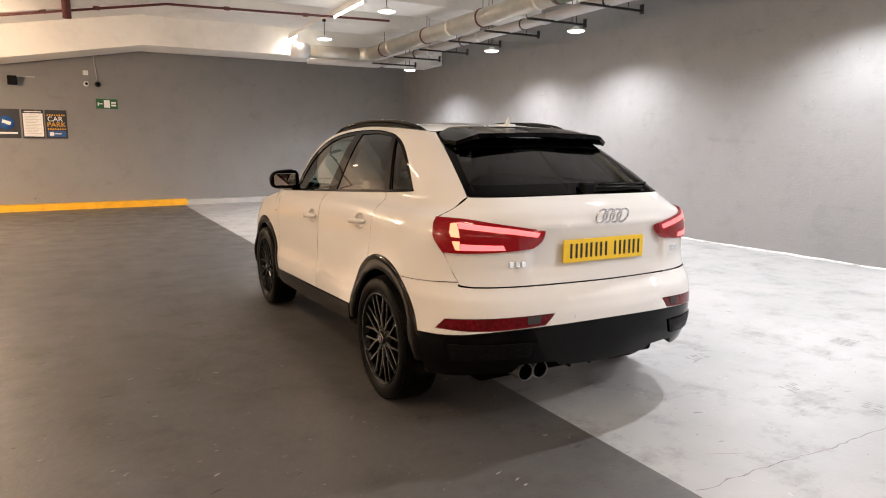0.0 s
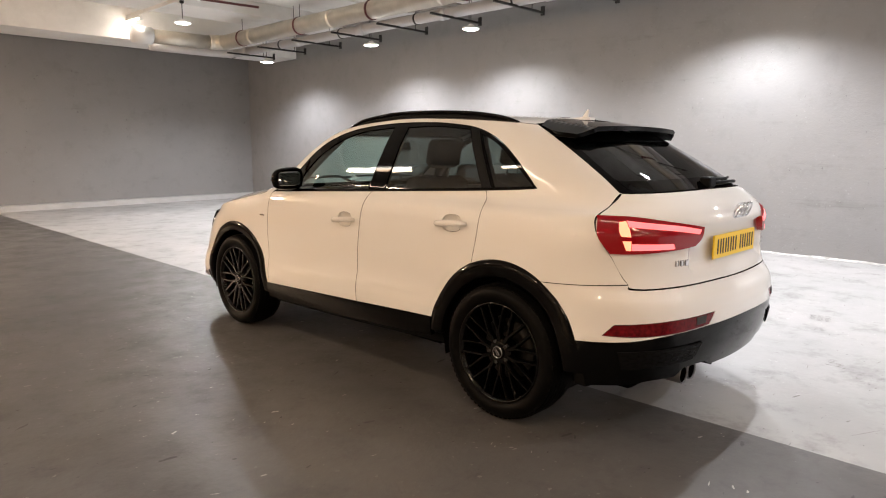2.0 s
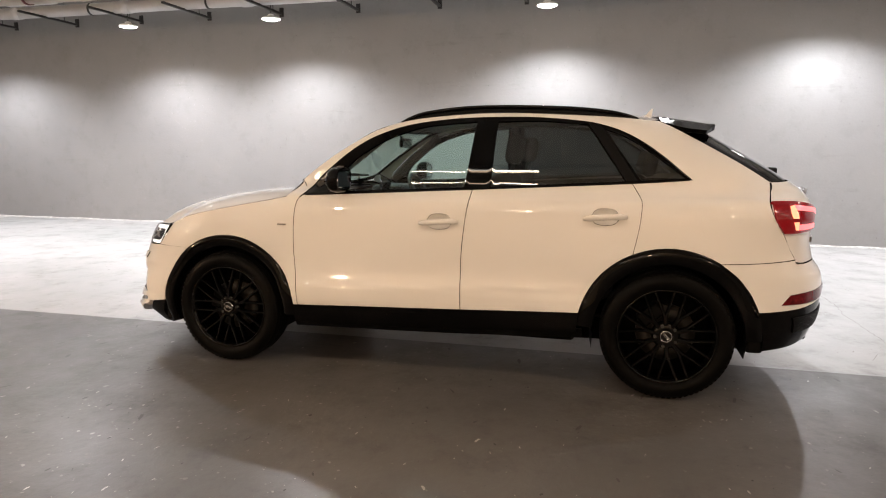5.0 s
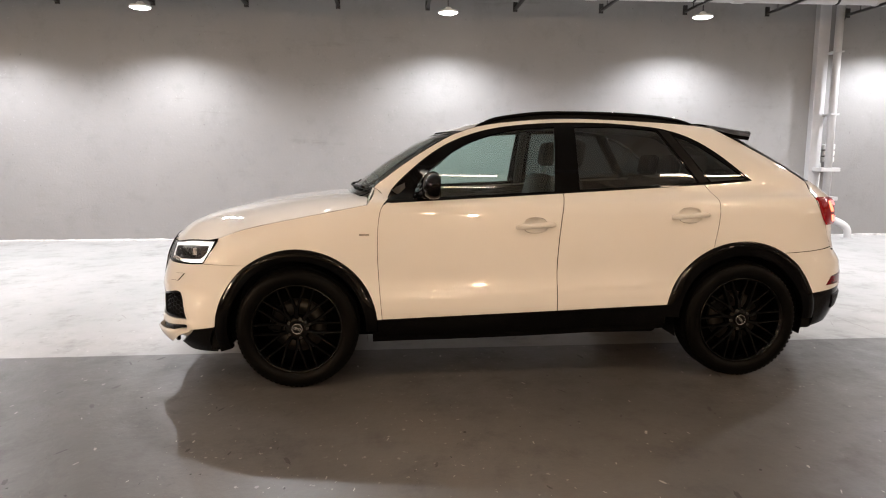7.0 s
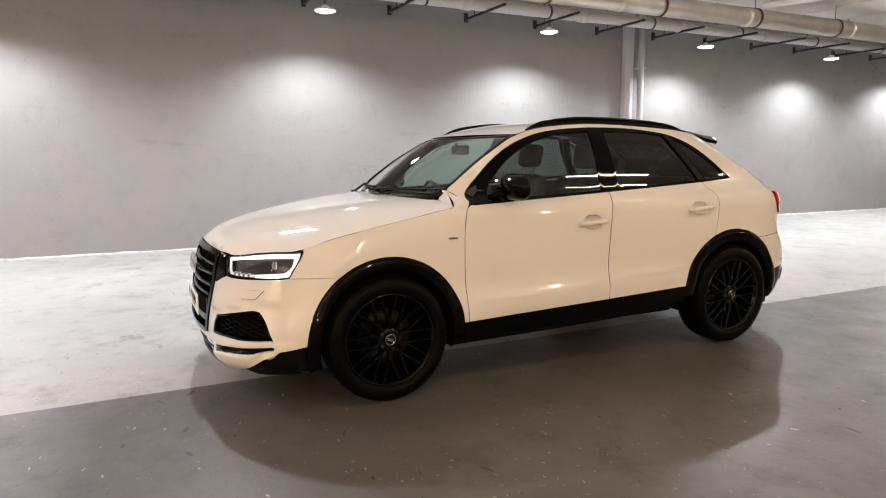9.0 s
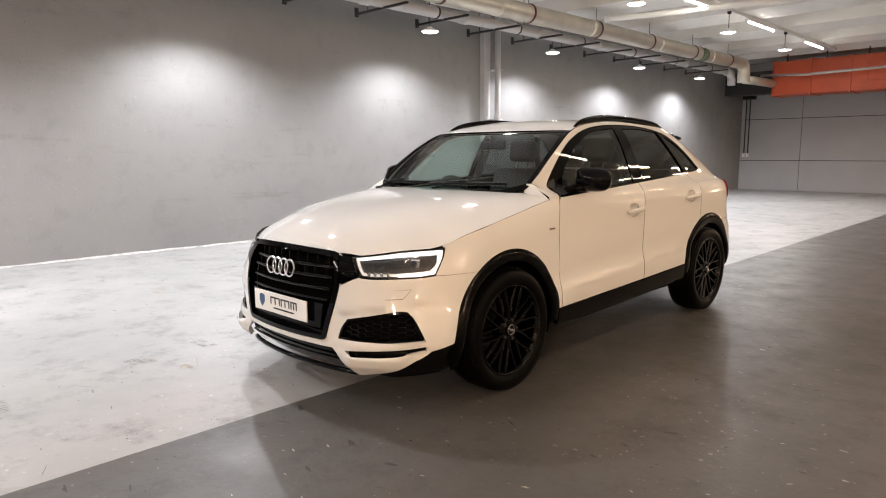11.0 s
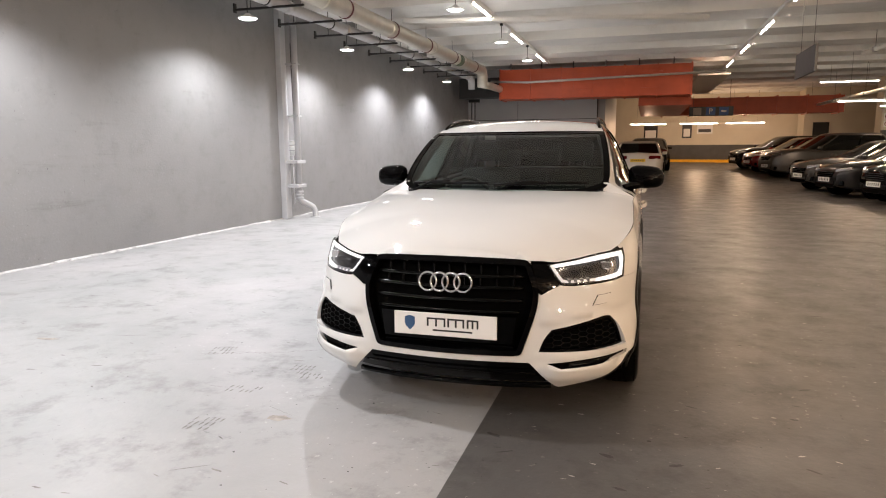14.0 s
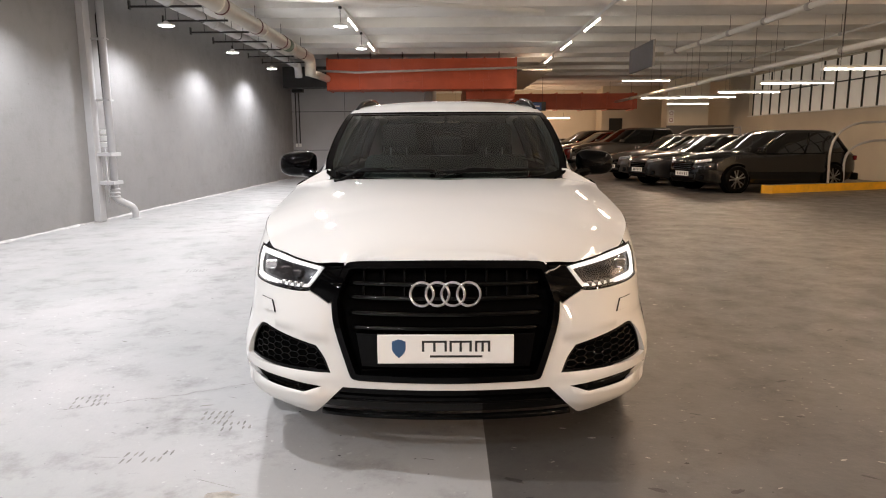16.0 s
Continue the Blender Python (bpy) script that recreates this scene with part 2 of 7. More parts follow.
WHITE_ENAMEL = material("white_enamel", (0.75, 0.75, 0.73), 0.4)
LAMP_GLOW = emitter("lamp_glow", (1.0, 0.98, 0.95), 20.0)
TUBE_GLOW = emitter("tube_glow", (1.0, 0.93, 0.82), 34.0)

# ---- mesh helpers ----
def link_mesh(name, verts, faces, mat, parent=None, label="", smooth=False, normals=None, rims=0):
    mesh = bpy.data.meshes.new(name)
    mesh.from_pydata([tuple(v) for v in verts], [], faces)
    mesh.materials.append(mat)
    if smooth:
        mesh.shade_smooth()
    if rims:
        mesh.materials.append(SHUT)
        mesh.polygons.foreach_set("material_index", [0] * (len(faces) - rims) + [1] * rims)
    if normals is not None:
        mesh.normals_split_custom_set_from_vertices([tuple(n) for n in normals])
    ob = new(name, mesh)
    if parent:
        ob.parent = parent
    if label:
        ob["label"] = label
    return ob


def part(name, bm, mat, parent=None, label="", smooth=False):
    """Links a bmesh as one mesh object under a thing or a part."""
    mesh = bpy.data.meshes.new(name)
    bmesh.ops.recalc_face_normals(bm, faces=bm.faces)
    bm.to_mesh(mesh)
    bm.free()
    mesh.materials.append(mat)
    if smooth:
        mesh.shade_smooth()
    ob = new(name, mesh)
    if parent:
        ob.parent = parent
    if label:
        ob["label"] = label
    return ob


def thing(name, label, category, group="", kind="", at=None):
    ob = new(name)
    if at is not None:
        ob.matrix_world = at
    return tagged(ob, label, category, group, kind)


def add_box(bm, x0, x1, y0, y1, z0, z1, bevel=0.0, m=None):
    made = bmesh.ops.create_cube(bm, size=1)["verts"]
    for v in made:
        v.co = Vector(((x0 + x1) / 2 + v.co.x * (x1 - x0), (y0 + y1) / 2 + v.co.y * (y1 - y0), (z0 + z1) / 2 + v.co.z * (z1 - z0)))
    if bevel:
        edges = list({e for v in made for e in v.link_edges})
        made = list({v for f in bmesh.ops.bevel(bm, geom=edges, offset=bevel, segments=2, profile=0.5, affect="EDGES")["faces"] for v in f.verts} | {v for v in made if v.is_valid})
    if m is not None:
        bmesh.ops.transform(bm, matrix=m, verts=made)
    return made


def box(*size, bevel=0.0, m=None):
    bm = bmesh.new()
    add_box(bm, *size, bevel=bevel, m=m)
    return bm


def add_tube(bm, path, radius, sides=12, caps=True):
    """A round bar along a path; radius may be a list, one for each point."""
    path = [Vector(p) for p in path]
    rings, last = [], None
    for i, p in enumerate(path):
        ahead = (path[min(i + 1, len(path) - 1)] - path[max(i - 1, 0)]).normalized()
        side = last - ahead * last.dot(ahead) if last else ahead.orthogonal()
        side.normalize()
        last, up = side, ahead.cross(side)
        r = radius[i] if isinstance(radius, (list, tuple)) else radius
        rings.append([bm.verts.new(p + r * (math.cos(a) * side + math.sin(a) * up)) for a in (2 * math.pi * k / sides for k in range(sides))])
    for a, b in zip(rings, rings[1:]):
        for k in range(sides):
            bm.faces.new((a[k], a[(k + 1) % sides], b[(k + 1) % sides], b[k])).smooth = True
    if caps:
        bm.faces.new(rings[0][::-1])
        bm.faces.new(rings[-1])


def tube(path, radius, sides=12, caps=True):
    bm = bmesh.new()
    add_tube(bm, path, radius, sides, caps)
    return bm


def lathe(profile, sides=48, axis="x", close=False):
    """Turns (along, radius) pairs round an axis."""
    bm, rings = bmesh.new(), []
    for along, r in profile:
        ring = []
        for k in range(sides):
            c, s = math.cos(2 * math.pi * k / sides) * r, math.sin(2 * math.pi * k / sides) * r
            ring.append(bm.verts.new((along, c, s) if axis == "x" else (c, along, s) if axis == "y" else (c, s, along)))
        rings.append(ring)
    pairs = list(zip(rings, rings[1:])) + ([(rings[-1], rings[0])] if close else [])
    for a, b in pairs:
        for k in range(sides):
            bm.faces.new((a[k], a[(k + 1) % sides], b[(k + 1) % sides], b[k])).smooth = True
    return bm


def spline(points, n=6):
    """A smooth open line through points of any dimension (centripetal-free Catmull-Rom)."""
    p = [np.array(q, float) for q in points]
    if len(p) < 3:
        return [p[0] + (p[-1] - p[0]) * k / n for k in range(n + 1)]
    p = [2 * p[0] - p[1]] + p + [2 * p[-1] - p[-2]]
    out = []
    for a, b, c, d in zip(p, p[1:], p[2:], p[3:]):
        for k in range(n):
            t = k / n
            out.append(0.5 * (2 * b + (c - a) * t + (2 * a - 5 * b + 4 * c - d) * t * t + (3 * b - a - 3 * c + d) * t ** 3))
    return out + [p[-2]]


def outline(*runs, n=6):
    """A closed outline of smooth runs that meet at corners."""
    loop = []
    for run in runs:
        loop += spline(run, n)
    clean = [loop[0]]
    for q in loop[1:]:
        if np.hypot(*(q - clean[-1])) > 0.002:
            clean.append(q)
    if np.hypot(*(clean[0] - clean[-1])) < 0.002:
        clean.pop()
    return clean


def signed_area(loop):
    a = np.array(loop)
    b = np.roll(a, -1, 0)
    return 0.5 * float(np.sum(a[:, 0] * b[:, 1] - b[:, 0] * a[:, 1]))


def inset(loop, d):
    """The outline moved inwards by d."""
    if signed_area(loop) < 0:
        loop = loop[::-1]
    a = np.array(loop)
    ahead, back = np.roll(a, -1, 0) - a, a - np.roll(a, 1, 0)
    ahead /= np.linalg.norm(ahead, axis=1)[:, None] + 1e-9
    back /= np.linalg.norm(back, axis=1)[:, None] + 1e-9
    na, nb = np.stack((-ahead[:, 1], ahead[:, 0]), 1), np.stack((-back[:, 1], back[:, 0]), 1)
    mid = na + nb
    mid /= np.linalg.norm(mid, axis=1)[:, None] + 1e-9
    k = np.clip(np.sum(mid * na, 1), 0.4, 1)
    return list(a + mid * (d / k)[:, None])


def inside(pts, loop):
    x, y = pts[:, 0], pts[:, 1]
    hit = np.zeros(len(pts), bool)
    n = len(loop)
    for i in range(n):
        (x0, y0), (x1, y1) = loop[i], loop[(i + 1) % n]
        if y0 != y1:
            cross = ((y0 > y) != (y1 > y)) & (x < (x1 - x0) * (y - y0) / (y1 - y0) + x0)
            hit ^= cross
    return hit


def near(pts, loop, d):
    a = np.array(loop)
    b = np.roll(a, -1, 0)
    close = np.zeros(len(pts), bool)
    for p, q in zip(a, b):
        w = q - p
        t = np.clip(((pts - p) @ w) / (w @ w + 1e-12), 0, 1)
        close |= np.linalg.norm(pts - (p + t[:, None] * w), axis=1) < d
    return close


def sheet(name, loop, chart, mat, parent, thick=0.012, step=0.03, holes=(), lift=0.0, gap=0.0, flip=False, label="", mirrored=False, seamed=True):
    """A curved panel: a flat outline filled with triangles and laid on a surface chart(u, v) -> point, with rims turned in by thick."""
    from mathutils.geometry import delaunay_2d_cdt
    loop = inset(loop, gap) if gap else (loop if signed_area(loop) > 0 else loop[::-1])
    holes = [inset(h, -gap) if gap else (h if signed_area(h) > 0 else h[::-1]) for h in holes]
    loops = [list(loop)] + [list(h) for h in holes]
    a = np.array(loop)
    (u0, v0), (u1, v1) = a.min(0), a.max(0)
    us, vs = np.arange(u0 + step / 2, u1, step), np.arange(v0 + step / 2, v1, step)
    grid = np.array([(u + (step / 2 if j % 2 else 0), v) for j, v in enumerate(vs) for u in us]) if len(us) and len(vs) else np.zeros((0, 2))
    if len(grid):
        keep = inside(grid, loop) & ~near(grid, loop, step * 0.45)
        for h in holes:
            keep &= ~inside(grid, h) & ~near(grid, h, step * 0.45)
        grid = grid[keep]
    pts, edges = [], []
    for l in loops:
        k = len(pts)
        pts += [Vector((float(p[0]), float(p[1]))) for p in l]
        edges += [(k + i, k + (i + 1) % len(l)) for i in range(len(l))]
    pts += [Vector((float(p[0]), float(p[1]))) for p in grid]
    flat, border, tris, *_ = delaunay_2d_cdt(pts, edges, [], 0, 1e-5)
    flat = np.array([(p.x, p.y) for p in flat])
    tris = np.array([t for t in tris])
    mids = flat[tris].mean(1)
    keep = inside(mids, loop)
    for h in holes:
        keep &= ~inside(mids, h)
    tris = tris[keep]
    e = 0.004

    def place(u, v):
        return np.array(chart(u, v), float)

    verts, normals = [], []
    sign = -1.0 if flip else 1.0
    for u, v in flat:
        p = place(u, v)
        nrm = np.cross(place(u + e, v) - place(u - e, v), place(u, v + e) - place(u, v - e))
        nrm = sign * nrm / (np.linalg.norm(nrm) + 1e-12)
        verts.append(p + nrm * lift)
        normals.append(nrm)
    faces = []
    count, skin = {}, len(tris)
    for t in tris:
        i, j, k = (int(q) for q in t)
        p, q, r = flat[i], flat[j], flat[k]
        if (q[0] - p[0]) * (r[1] - p[1]) - (q[1] - p[1]) * (r[0] - p[0]) < 0:
            j, k = k, j
        if flip:
            j, k = k, j
        faces.append((i, j, k))
        for ed in ((i, j), (j, k), (k, i)):
            count[ed] = 1
    if thick:
        edges = [(i, j) for i, j in count if (j, i) not in count]
        skin += sum(min(i, j) >= len(loop) for i, j in edges)
        for i, j in sorted(edges, key=lambda ed: min(ed) < len(loop)):
            n0 = len(verts)
            verts += [verts[i], verts[j], verts[j] - normals[j] * thick, verts[i] - normals[i] * thick]
            side = np.cross(verts[j] - verts[i], normals[i])
            side = side / (np.linalg.norm(side) + 1e-12)
            normals += [side] * 4
            faces.append((n0 + 1, n0, n0 + 3, n0 + 2))
    # outer rims of white panels are coloured black for the shade in the gaps
    rims = len(faces) - skin if mat is PAINT and seamed else 0
    ob = link_mesh(name, verts, faces, mat, parent, label, True, normals, rims)
    if mirrored:
        other = link_mesh(name, [v * (-1, 1, 1) for v in verts], [f[::-1] for f in faces], mat, parent, label, True, [n * (-1, 1, 1) for n in normals], rims)
        return ob, other
    return ob

# ---- the car park ----
def structure(name, bm, mat, label, smooth=False):
    return tagged(part(name, bm, mat, None, label, smooth), category=name.split("_")[0], kind="structure")


SPLIT = -0.17  # where the pale paint of the bays meets the dark paint of the aisle


def wall_x(y):
    return 5.88 + 0.022 * y


def back_y(x):
    return 12.85 + 0.09 * x


def poly_prism(points, z0, z1):
    """An upright prism over a plan outline."""
    bm = bmesh.new()
    low, high = [bm.verts.new((x, y, z0)) for x, y in points], [bm.verts.new((x, y, z1)) for x, y in points]
    bm.faces.new(low[::-1])
    bm.faces.new(high)
    for i in range(len(points)):
        j = (i + 1) % len(points)
        bm.faces.new((low[i], low[j], high[j], high[i]))
    return bm


def floor_z(y):
    """The floor is level round the car and climbs gently beyond it."""
    return 0.033 * max(0.0, -21.0 - y)


def floor_slab(x0, x1):
    bm = bmesh.new()
    ys = (15.0, 4.0, -21.0, -30.0, -44.0)
    top = [[bm.verts.new((x, y, floor_z(y))) for x in (x0, x1)] for y in ys]
    low = [[bm.verts.new((x, y, floor_z(y) - 0.2)) for x in (x0, x1)] for y in ys]
    for i in range(len(ys) - 1):
        bm.faces.new((top[i][0], top[i + 1][0], top[i + 1][1], top[i][1]))
        bm.faces.new((low[i][1], low[i + 1][1], low[i + 1][0], low[i][0]))
        for k in (0, 1):
            bm.faces.new((top[i][k], low[i][k], low[i + 1][k], top[i + 1][k]))
    return bm


structure("floor_bay", floor_slab(SPLIT, 7), FLOOR_LIGHT, "pale grey painted concrete floor, scuffed and stained")
structure("floor_aisle", floor_slab(-40, SPLIT), FLOOR_DARK, "dark grey painted concrete floor with scuffs")
structure("wall_east", poly_prism(((wall_x(-19.3), -19.3), (6.6, -19.3), (6.6, 15), (wall_x(15), 15)), 0, 4.4), WALL_GREY, "grey painted rough concrete wall")
structure("wall_north", poly_prism(((-20, back_y(-20)), (6.6, back_y(6.6)), (6.6, 15), (-20, 15)), 0, 4.4), WALL_GREY, "grey painted end wall")
structure("kerb_grey", poly_prism(((-0.1, back_y(-0.1) - 0.28), (wall_x(13), back_y(6.1) - 0.28), (wall_x(13), back_y(6.1)), (-0.1, back_y(-0.1))), 0, 0.12), KERB_GREY, "low grey painted kerb along the wall")
structure("kerb_yellow", poly_prism(((-9, back_y(-9) - 0.30), (-0.1, back_y(-0.1) - 0.30), (-0.1, back_y(-0.1)), (-9, back_y(-9))), 0, 0.14), YELLOW, "low yellow painted kerb along the wall")

# ceiling slab with ribs across
bm = bmesh.new()
add_box(bm, -40, 7, -44, 15, 4.25, 4.45)
for i in range(22):
    y = 9.6 - 2.45 * i
    add_box(bm, -40 if y < 4 else -1.0, 6.6, y - 0.55, y + 0.55, 3.98, 4.26)
structure("ceiling", bm, CEILING_WHITE, "white painted ribbed concrete ceiling")

# ragged white paint edge where the wall meets the floor
rnd = random.Random(4)
for name, at in (("paint_edge", lambda t, off: (wall_x(12.6 - t) - off, 12.6 - t)),):
    bm = bmesh.new()
    rows, t = [], 0.0
    while t < 31.0:
        w = 0.025 + 0.03 * rnd.random() ** 2
        h = 0.012 + 0.014 * rnd.random()
        rows.append([bm.verts.new((*at(t, w), 0.003)), bm.verts.new((*at(t, w * 0.7), 0.003 + h * 0.6)), bm.verts.new((*at(t, -0.002), h + 0.006))])
        t += 0.09 + 0.12 * rnd.random()
    for a, b in zip(rows, rows[1:]):
        for k in (0, 1):
            bm.faces.new((a[k], b[k], b[k + 1], a[k + 1]))
    structure(name, bm, material("white_edge_paint", (0.46, 0.45, 0.44), 0.6, vary=0.25, scale=14, dirt=(0.14, 0.13, 0.12), dirt_amount=0.95, dirt_scale=9), "ragged white paint edge at the foot of the wall")


def shard(cx, cy, length, width, turn, seed, z=0.0012):
    """A flat ragged fleck that lies on the floor."""
    r = random.Random(seed)
    bm = bmesh.new()
    ring = []
    for k in range(14):
        a = 2 * math.pi * k / 14
        f = 0.65 + 0.5 * r.random()
        u, v = length / 2 * math.cos(a) * f, width / 2 * math.sin(a) * f
        ring.append(bm.verts.new((cx + u * math.cos(turn) - v * math.sin(turn), cy + u * math.sin(turn) + v * math.cos(turn), z)))
    bm.faces.new(ring)
    return bm


STAIN = material("dark_floor_stain", (0.19, 0.178, 0.165), 0.6, vary=0.4, scale=25)
CHIP = material("pale_paint_chip", (0.42, 0.40, 0.37), 0.6, vary=0.2, scale=30)
BARE = material("bare_concrete", (0.34, 0.31, 0.27), 0.75, vary=0.3, scale=18, bump=0.3, bump_scale=60)


def scatter(name, label, mat, count, span, sizes, seed, slim=(0.25, 0.7)):
    r = random.Random(seed)
    bm = bmesh.new()
    for k in range(count):
        x, y = r.uniform(*span[0]), r.uniform(*span[1])
        size = sizes[0] * (sizes[1] / sizes[0]) ** (r.random() ** 2.2)
        one = shard(x, y, size * 2.0, size * r.uniform(*slim), r.uniform(-0.6, 0.6), k, 0.0008 + 0.0006 * r.random())
        base = [bm.verts.new(v.co) for v in one.verts]
        bm.faces.new(base)
        one.free()
    tagged(part(name, bm, mat, None, label), label, "floor marks", kind="stuff")


scatter("floor_chips", "small pale paint chips and grit on the dark floor", CHIP, 1900, ((-6.0, -0.25), (-5.0, 6.0)), (0.003, 0.022), 11)
scatter("floor_scuffs", "short dark scuffs across the dark painted floor", material("dark_scuff", (0.035, 0.032, 0.03), 0.5, vary=0.3, scale=40), 900, ((-6.0, -0.25), (-5.0, 6.0)), (0.005, 0.05), 12)
scatter("bay_scuffs", "short grey scuffs across the pale painted floor", STAIN, 1100, ((-0.1, 5.6), (-6.0, 6.0)), (0.003, 0.038), 13, (0.12, 0.5))

PIT = material("dark_grit", (0.04, 0.037, 0.034), 0.7)
scatter("bay_pits", "dark pits and grit in the pale painted floor", PIT, 1700, ((-0.1, 5.6), (-4.0, 6.0)), (0.0012, 0.007), 14, (0.7, 1.8))
scatter("bay_scratches", "long thin scratches across the pale painted floor", STAIN, 160, ((-0.1, 5.6), (-4.5, 6.0)), (0.03, 0.14), 15, (0.015, 0.06))
scatter("aisle_pits", "dark pits and grit in the dark painted floor", PIT, 900, ((-6.0, -0.25), (-5.0, 6.0)), (0.002, 0.012), 16, (0.7, 1.8))


def tread_print(cx, cy, turn, rows, cols, seed):
    """A smudged print of a shoe or tyre: short parallel bars of dirt."""
    r = random.Random(seed)
    bm = bmesh.new()
    for i in range(rows):
        for j in range(cols):
            if r.random() < 0.2:
                continue
            u, v = (i - rows / 2) * 0.030 + r.uniform(-0.004, 0.004), (j - cols / 2) * 0.055
            one = shard(cx + u * math.cos(turn) - v * math.sin(turn), cy + u * math.sin(turn) + v * math.cos(turn), 0.05, 0.012, turn + 1.45, seed * 31 + i * 7 + j, 0.0016)
            bm.faces.new([bm.verts.new(p.co) for p in one.verts])
            one.free()
    tagged(part("tread_print", bm, STAIN, None, "smudged dark tread print on the pale floor"), "smudged dark tread print on the pale floor", "floor mark", group="tread prints", kind="stuff")


for k, (x, y, turn) in enumerate(((0.97, 1.81, 0.2), (1.17, 2.58, 0.1), (0.93, 3.41, -0.1), (1.44, -2.69, 0.3), (1.30, -1.61, 0.1), (2.54, -1.86, 0.2), (1.34, -2.27, 0.0), (1.80, 1.52, 0.3), (1.25, 2.11, 0.1), (1.10, 1.72, 0.1))):
    tread_print(x, y, turn, 5 + k % 3, 2 + k % 2, k + 1)
tagged(part("bare_patch", shard(0.83, 2.39, 0.15, 0.07, 0.1, 3, 0.0022), BARE, None), "bare concrete patch where the paint broke away", "floor mark", kind="stuff")
tagged(part("bare_patch", shard(3.2, 1.6, 0.20, 0.05, 0.05, 5, 0.0022), BARE, None), "bare concrete patch where the paint broke away", "floor mark", kind="stuff")

# hairline cracks in the floor
for n, (x0, y0, x1, y1) in enumerate(((-0.15, -2.86, 2.6, -2.90), (1.0, 1.25, 1.9, 1.62), (-5.6, -4.4, -0.6, -6.2))):
    r = random.Random(n + 30)
    bm = bmesh.new()
    rows, drift = [], 0.0
    for k in range(70):
        t = k / 69
        drift = drift * 0.9 + r.uniform(-0.011, 0.011)
        x, y = x0 + (x1 - x0) * t, y0 + (y1 - y0) * t + drift
        w = 0.0012 + 0.003 * r.random() ** 2
        rows.append((bm.verts.new((x, y - w, 0.0018)), bm.verts.new((x, y + w, 0.0018))))
    for a, b in zip(rows, rows[1:]):
        bm.faces.new((a[0], b[0], b[1], a[1]))
    tagged(part("floor_crack", bm, STAIN if n < 2 else SHUT, None), "hairline crack in the painted concrete floor", "floor mark", group="floor cracks", kind="stuff")

# ---- the white car: its surface ----
class Smooth:
    """A smooth monotone line through (at, value) pairs."""

    def __init__(self, *pairs):
        x, y = np.array([p[0] for p in pairs], float), np.array([p[1] for p in pairs], float)
        d = np.diff(y) / np.diff(x)
        m = np.empty(len(x))
        m[0], m[-1] = d[0], d[-1]
        for i in range(1, len(x) - 1):
            m[i] = 0 if d[i - 1] * d[i] <= 0 else 2 * d[i - 1] * d[i] / (d[i - 1] + d[i])
        self.at = np.linspace(x[0], x[-1], 900)
        i = np.clip(np.searchsorted(x, self.at, "right") - 1, 0, len(x) - 2)
        h = x[i + 1] - x[i]
        t = (self.at - x[i]) / h
        self.value = (2 * t**3 - 3 * t**2 + 1) * y[i] + (t**3 - 2 * t**2 + t) * h * m[i] + (-2 * t**3 + 3 * t**2) * y[i + 1] + (t**3 - t**2) * h * m[i + 1]

    def __call__(self, v):
        return float(np.interp(v, self.at, self.value))


def step_up(a, b, v):
    t = min(1.0, max(0.0, (v - a) / (b - a)))
    return t * t * (3 - 2 * t)


AXLE, HUB_Z = 1.3015, 0.345
HALF = Smooth((0.15, 0.80), (0.20, 0.83), (0.28, 0.872), (0.36, 0.892), (0.44, 0.899), (0.50, 0.895), (0.56, 0.885), (0.62, 0.881), (0.75, 0.884), (0.88, 0.880), (0.98, 0.873), (1.035, 0.858),
              (1.07, 0.832), (1.10, 0.803), (1.2, 0.757), (1.3, 0.711), (1.4, 0.659), (1.47, 0.614), (1.53, 0.56), (1.6, 0.48))
NOSE = Smooth((0.10, 2.04), (0.2, 2.12), (0.28, 2.185), (0.40, 2.205), (0.55, 2.205), (0.70, 2.19), (0.80, 2.15), (0.86, 2.09), (0.95, 1.95))
NOSE_BOW = Smooth((0.1, 0.17), (0.4, 0.17), (0.82, 0.27), (1.0, 0.27))
TAIL = Smooth((0.10, 1.95), (0.2, 2.05), (0.30, 2.12), (0.45, 2.17), (0.58, 2.185), (0.66, 2.175), (0.74, 2.125), (0.85, 2.105), (0.98, 2.11), (1.06, 2.085), (1.12, 2.035), (1.16, 1.97), (1.23, 1.87), (1.32, 1.72),
              (1.40, 1.58), (1.45, 1.49), (1.52, 1.35), (1.6, 1.2))
TAIL_BOW = Smooth((0.1, 0.145), (1.0, 0.145), (1.16, 0.09), (1.6, 0.09))
CORNER_F, CORNER_R = 0.375, 0.43
QS = 1 - (1 - np.linspace(0, 1, 260)) ** 2.2


def half_width(y, z):
    g = step_up(1.05, 1.12, z)
    taper = 1 - 0.106 * (max(0, y - 0.1) / 0.73) ** 2 - 0.054 * (max(0, min(-y, 1.5) - 0.1) / 1.3) ** 2
    return HALF(z) * (1 - g + g * taper)


def plan_line(q, bow, corner):
    return bow * q * q + corner * (1 - np.sqrt(np.maximum(0, 1 - q**6)))


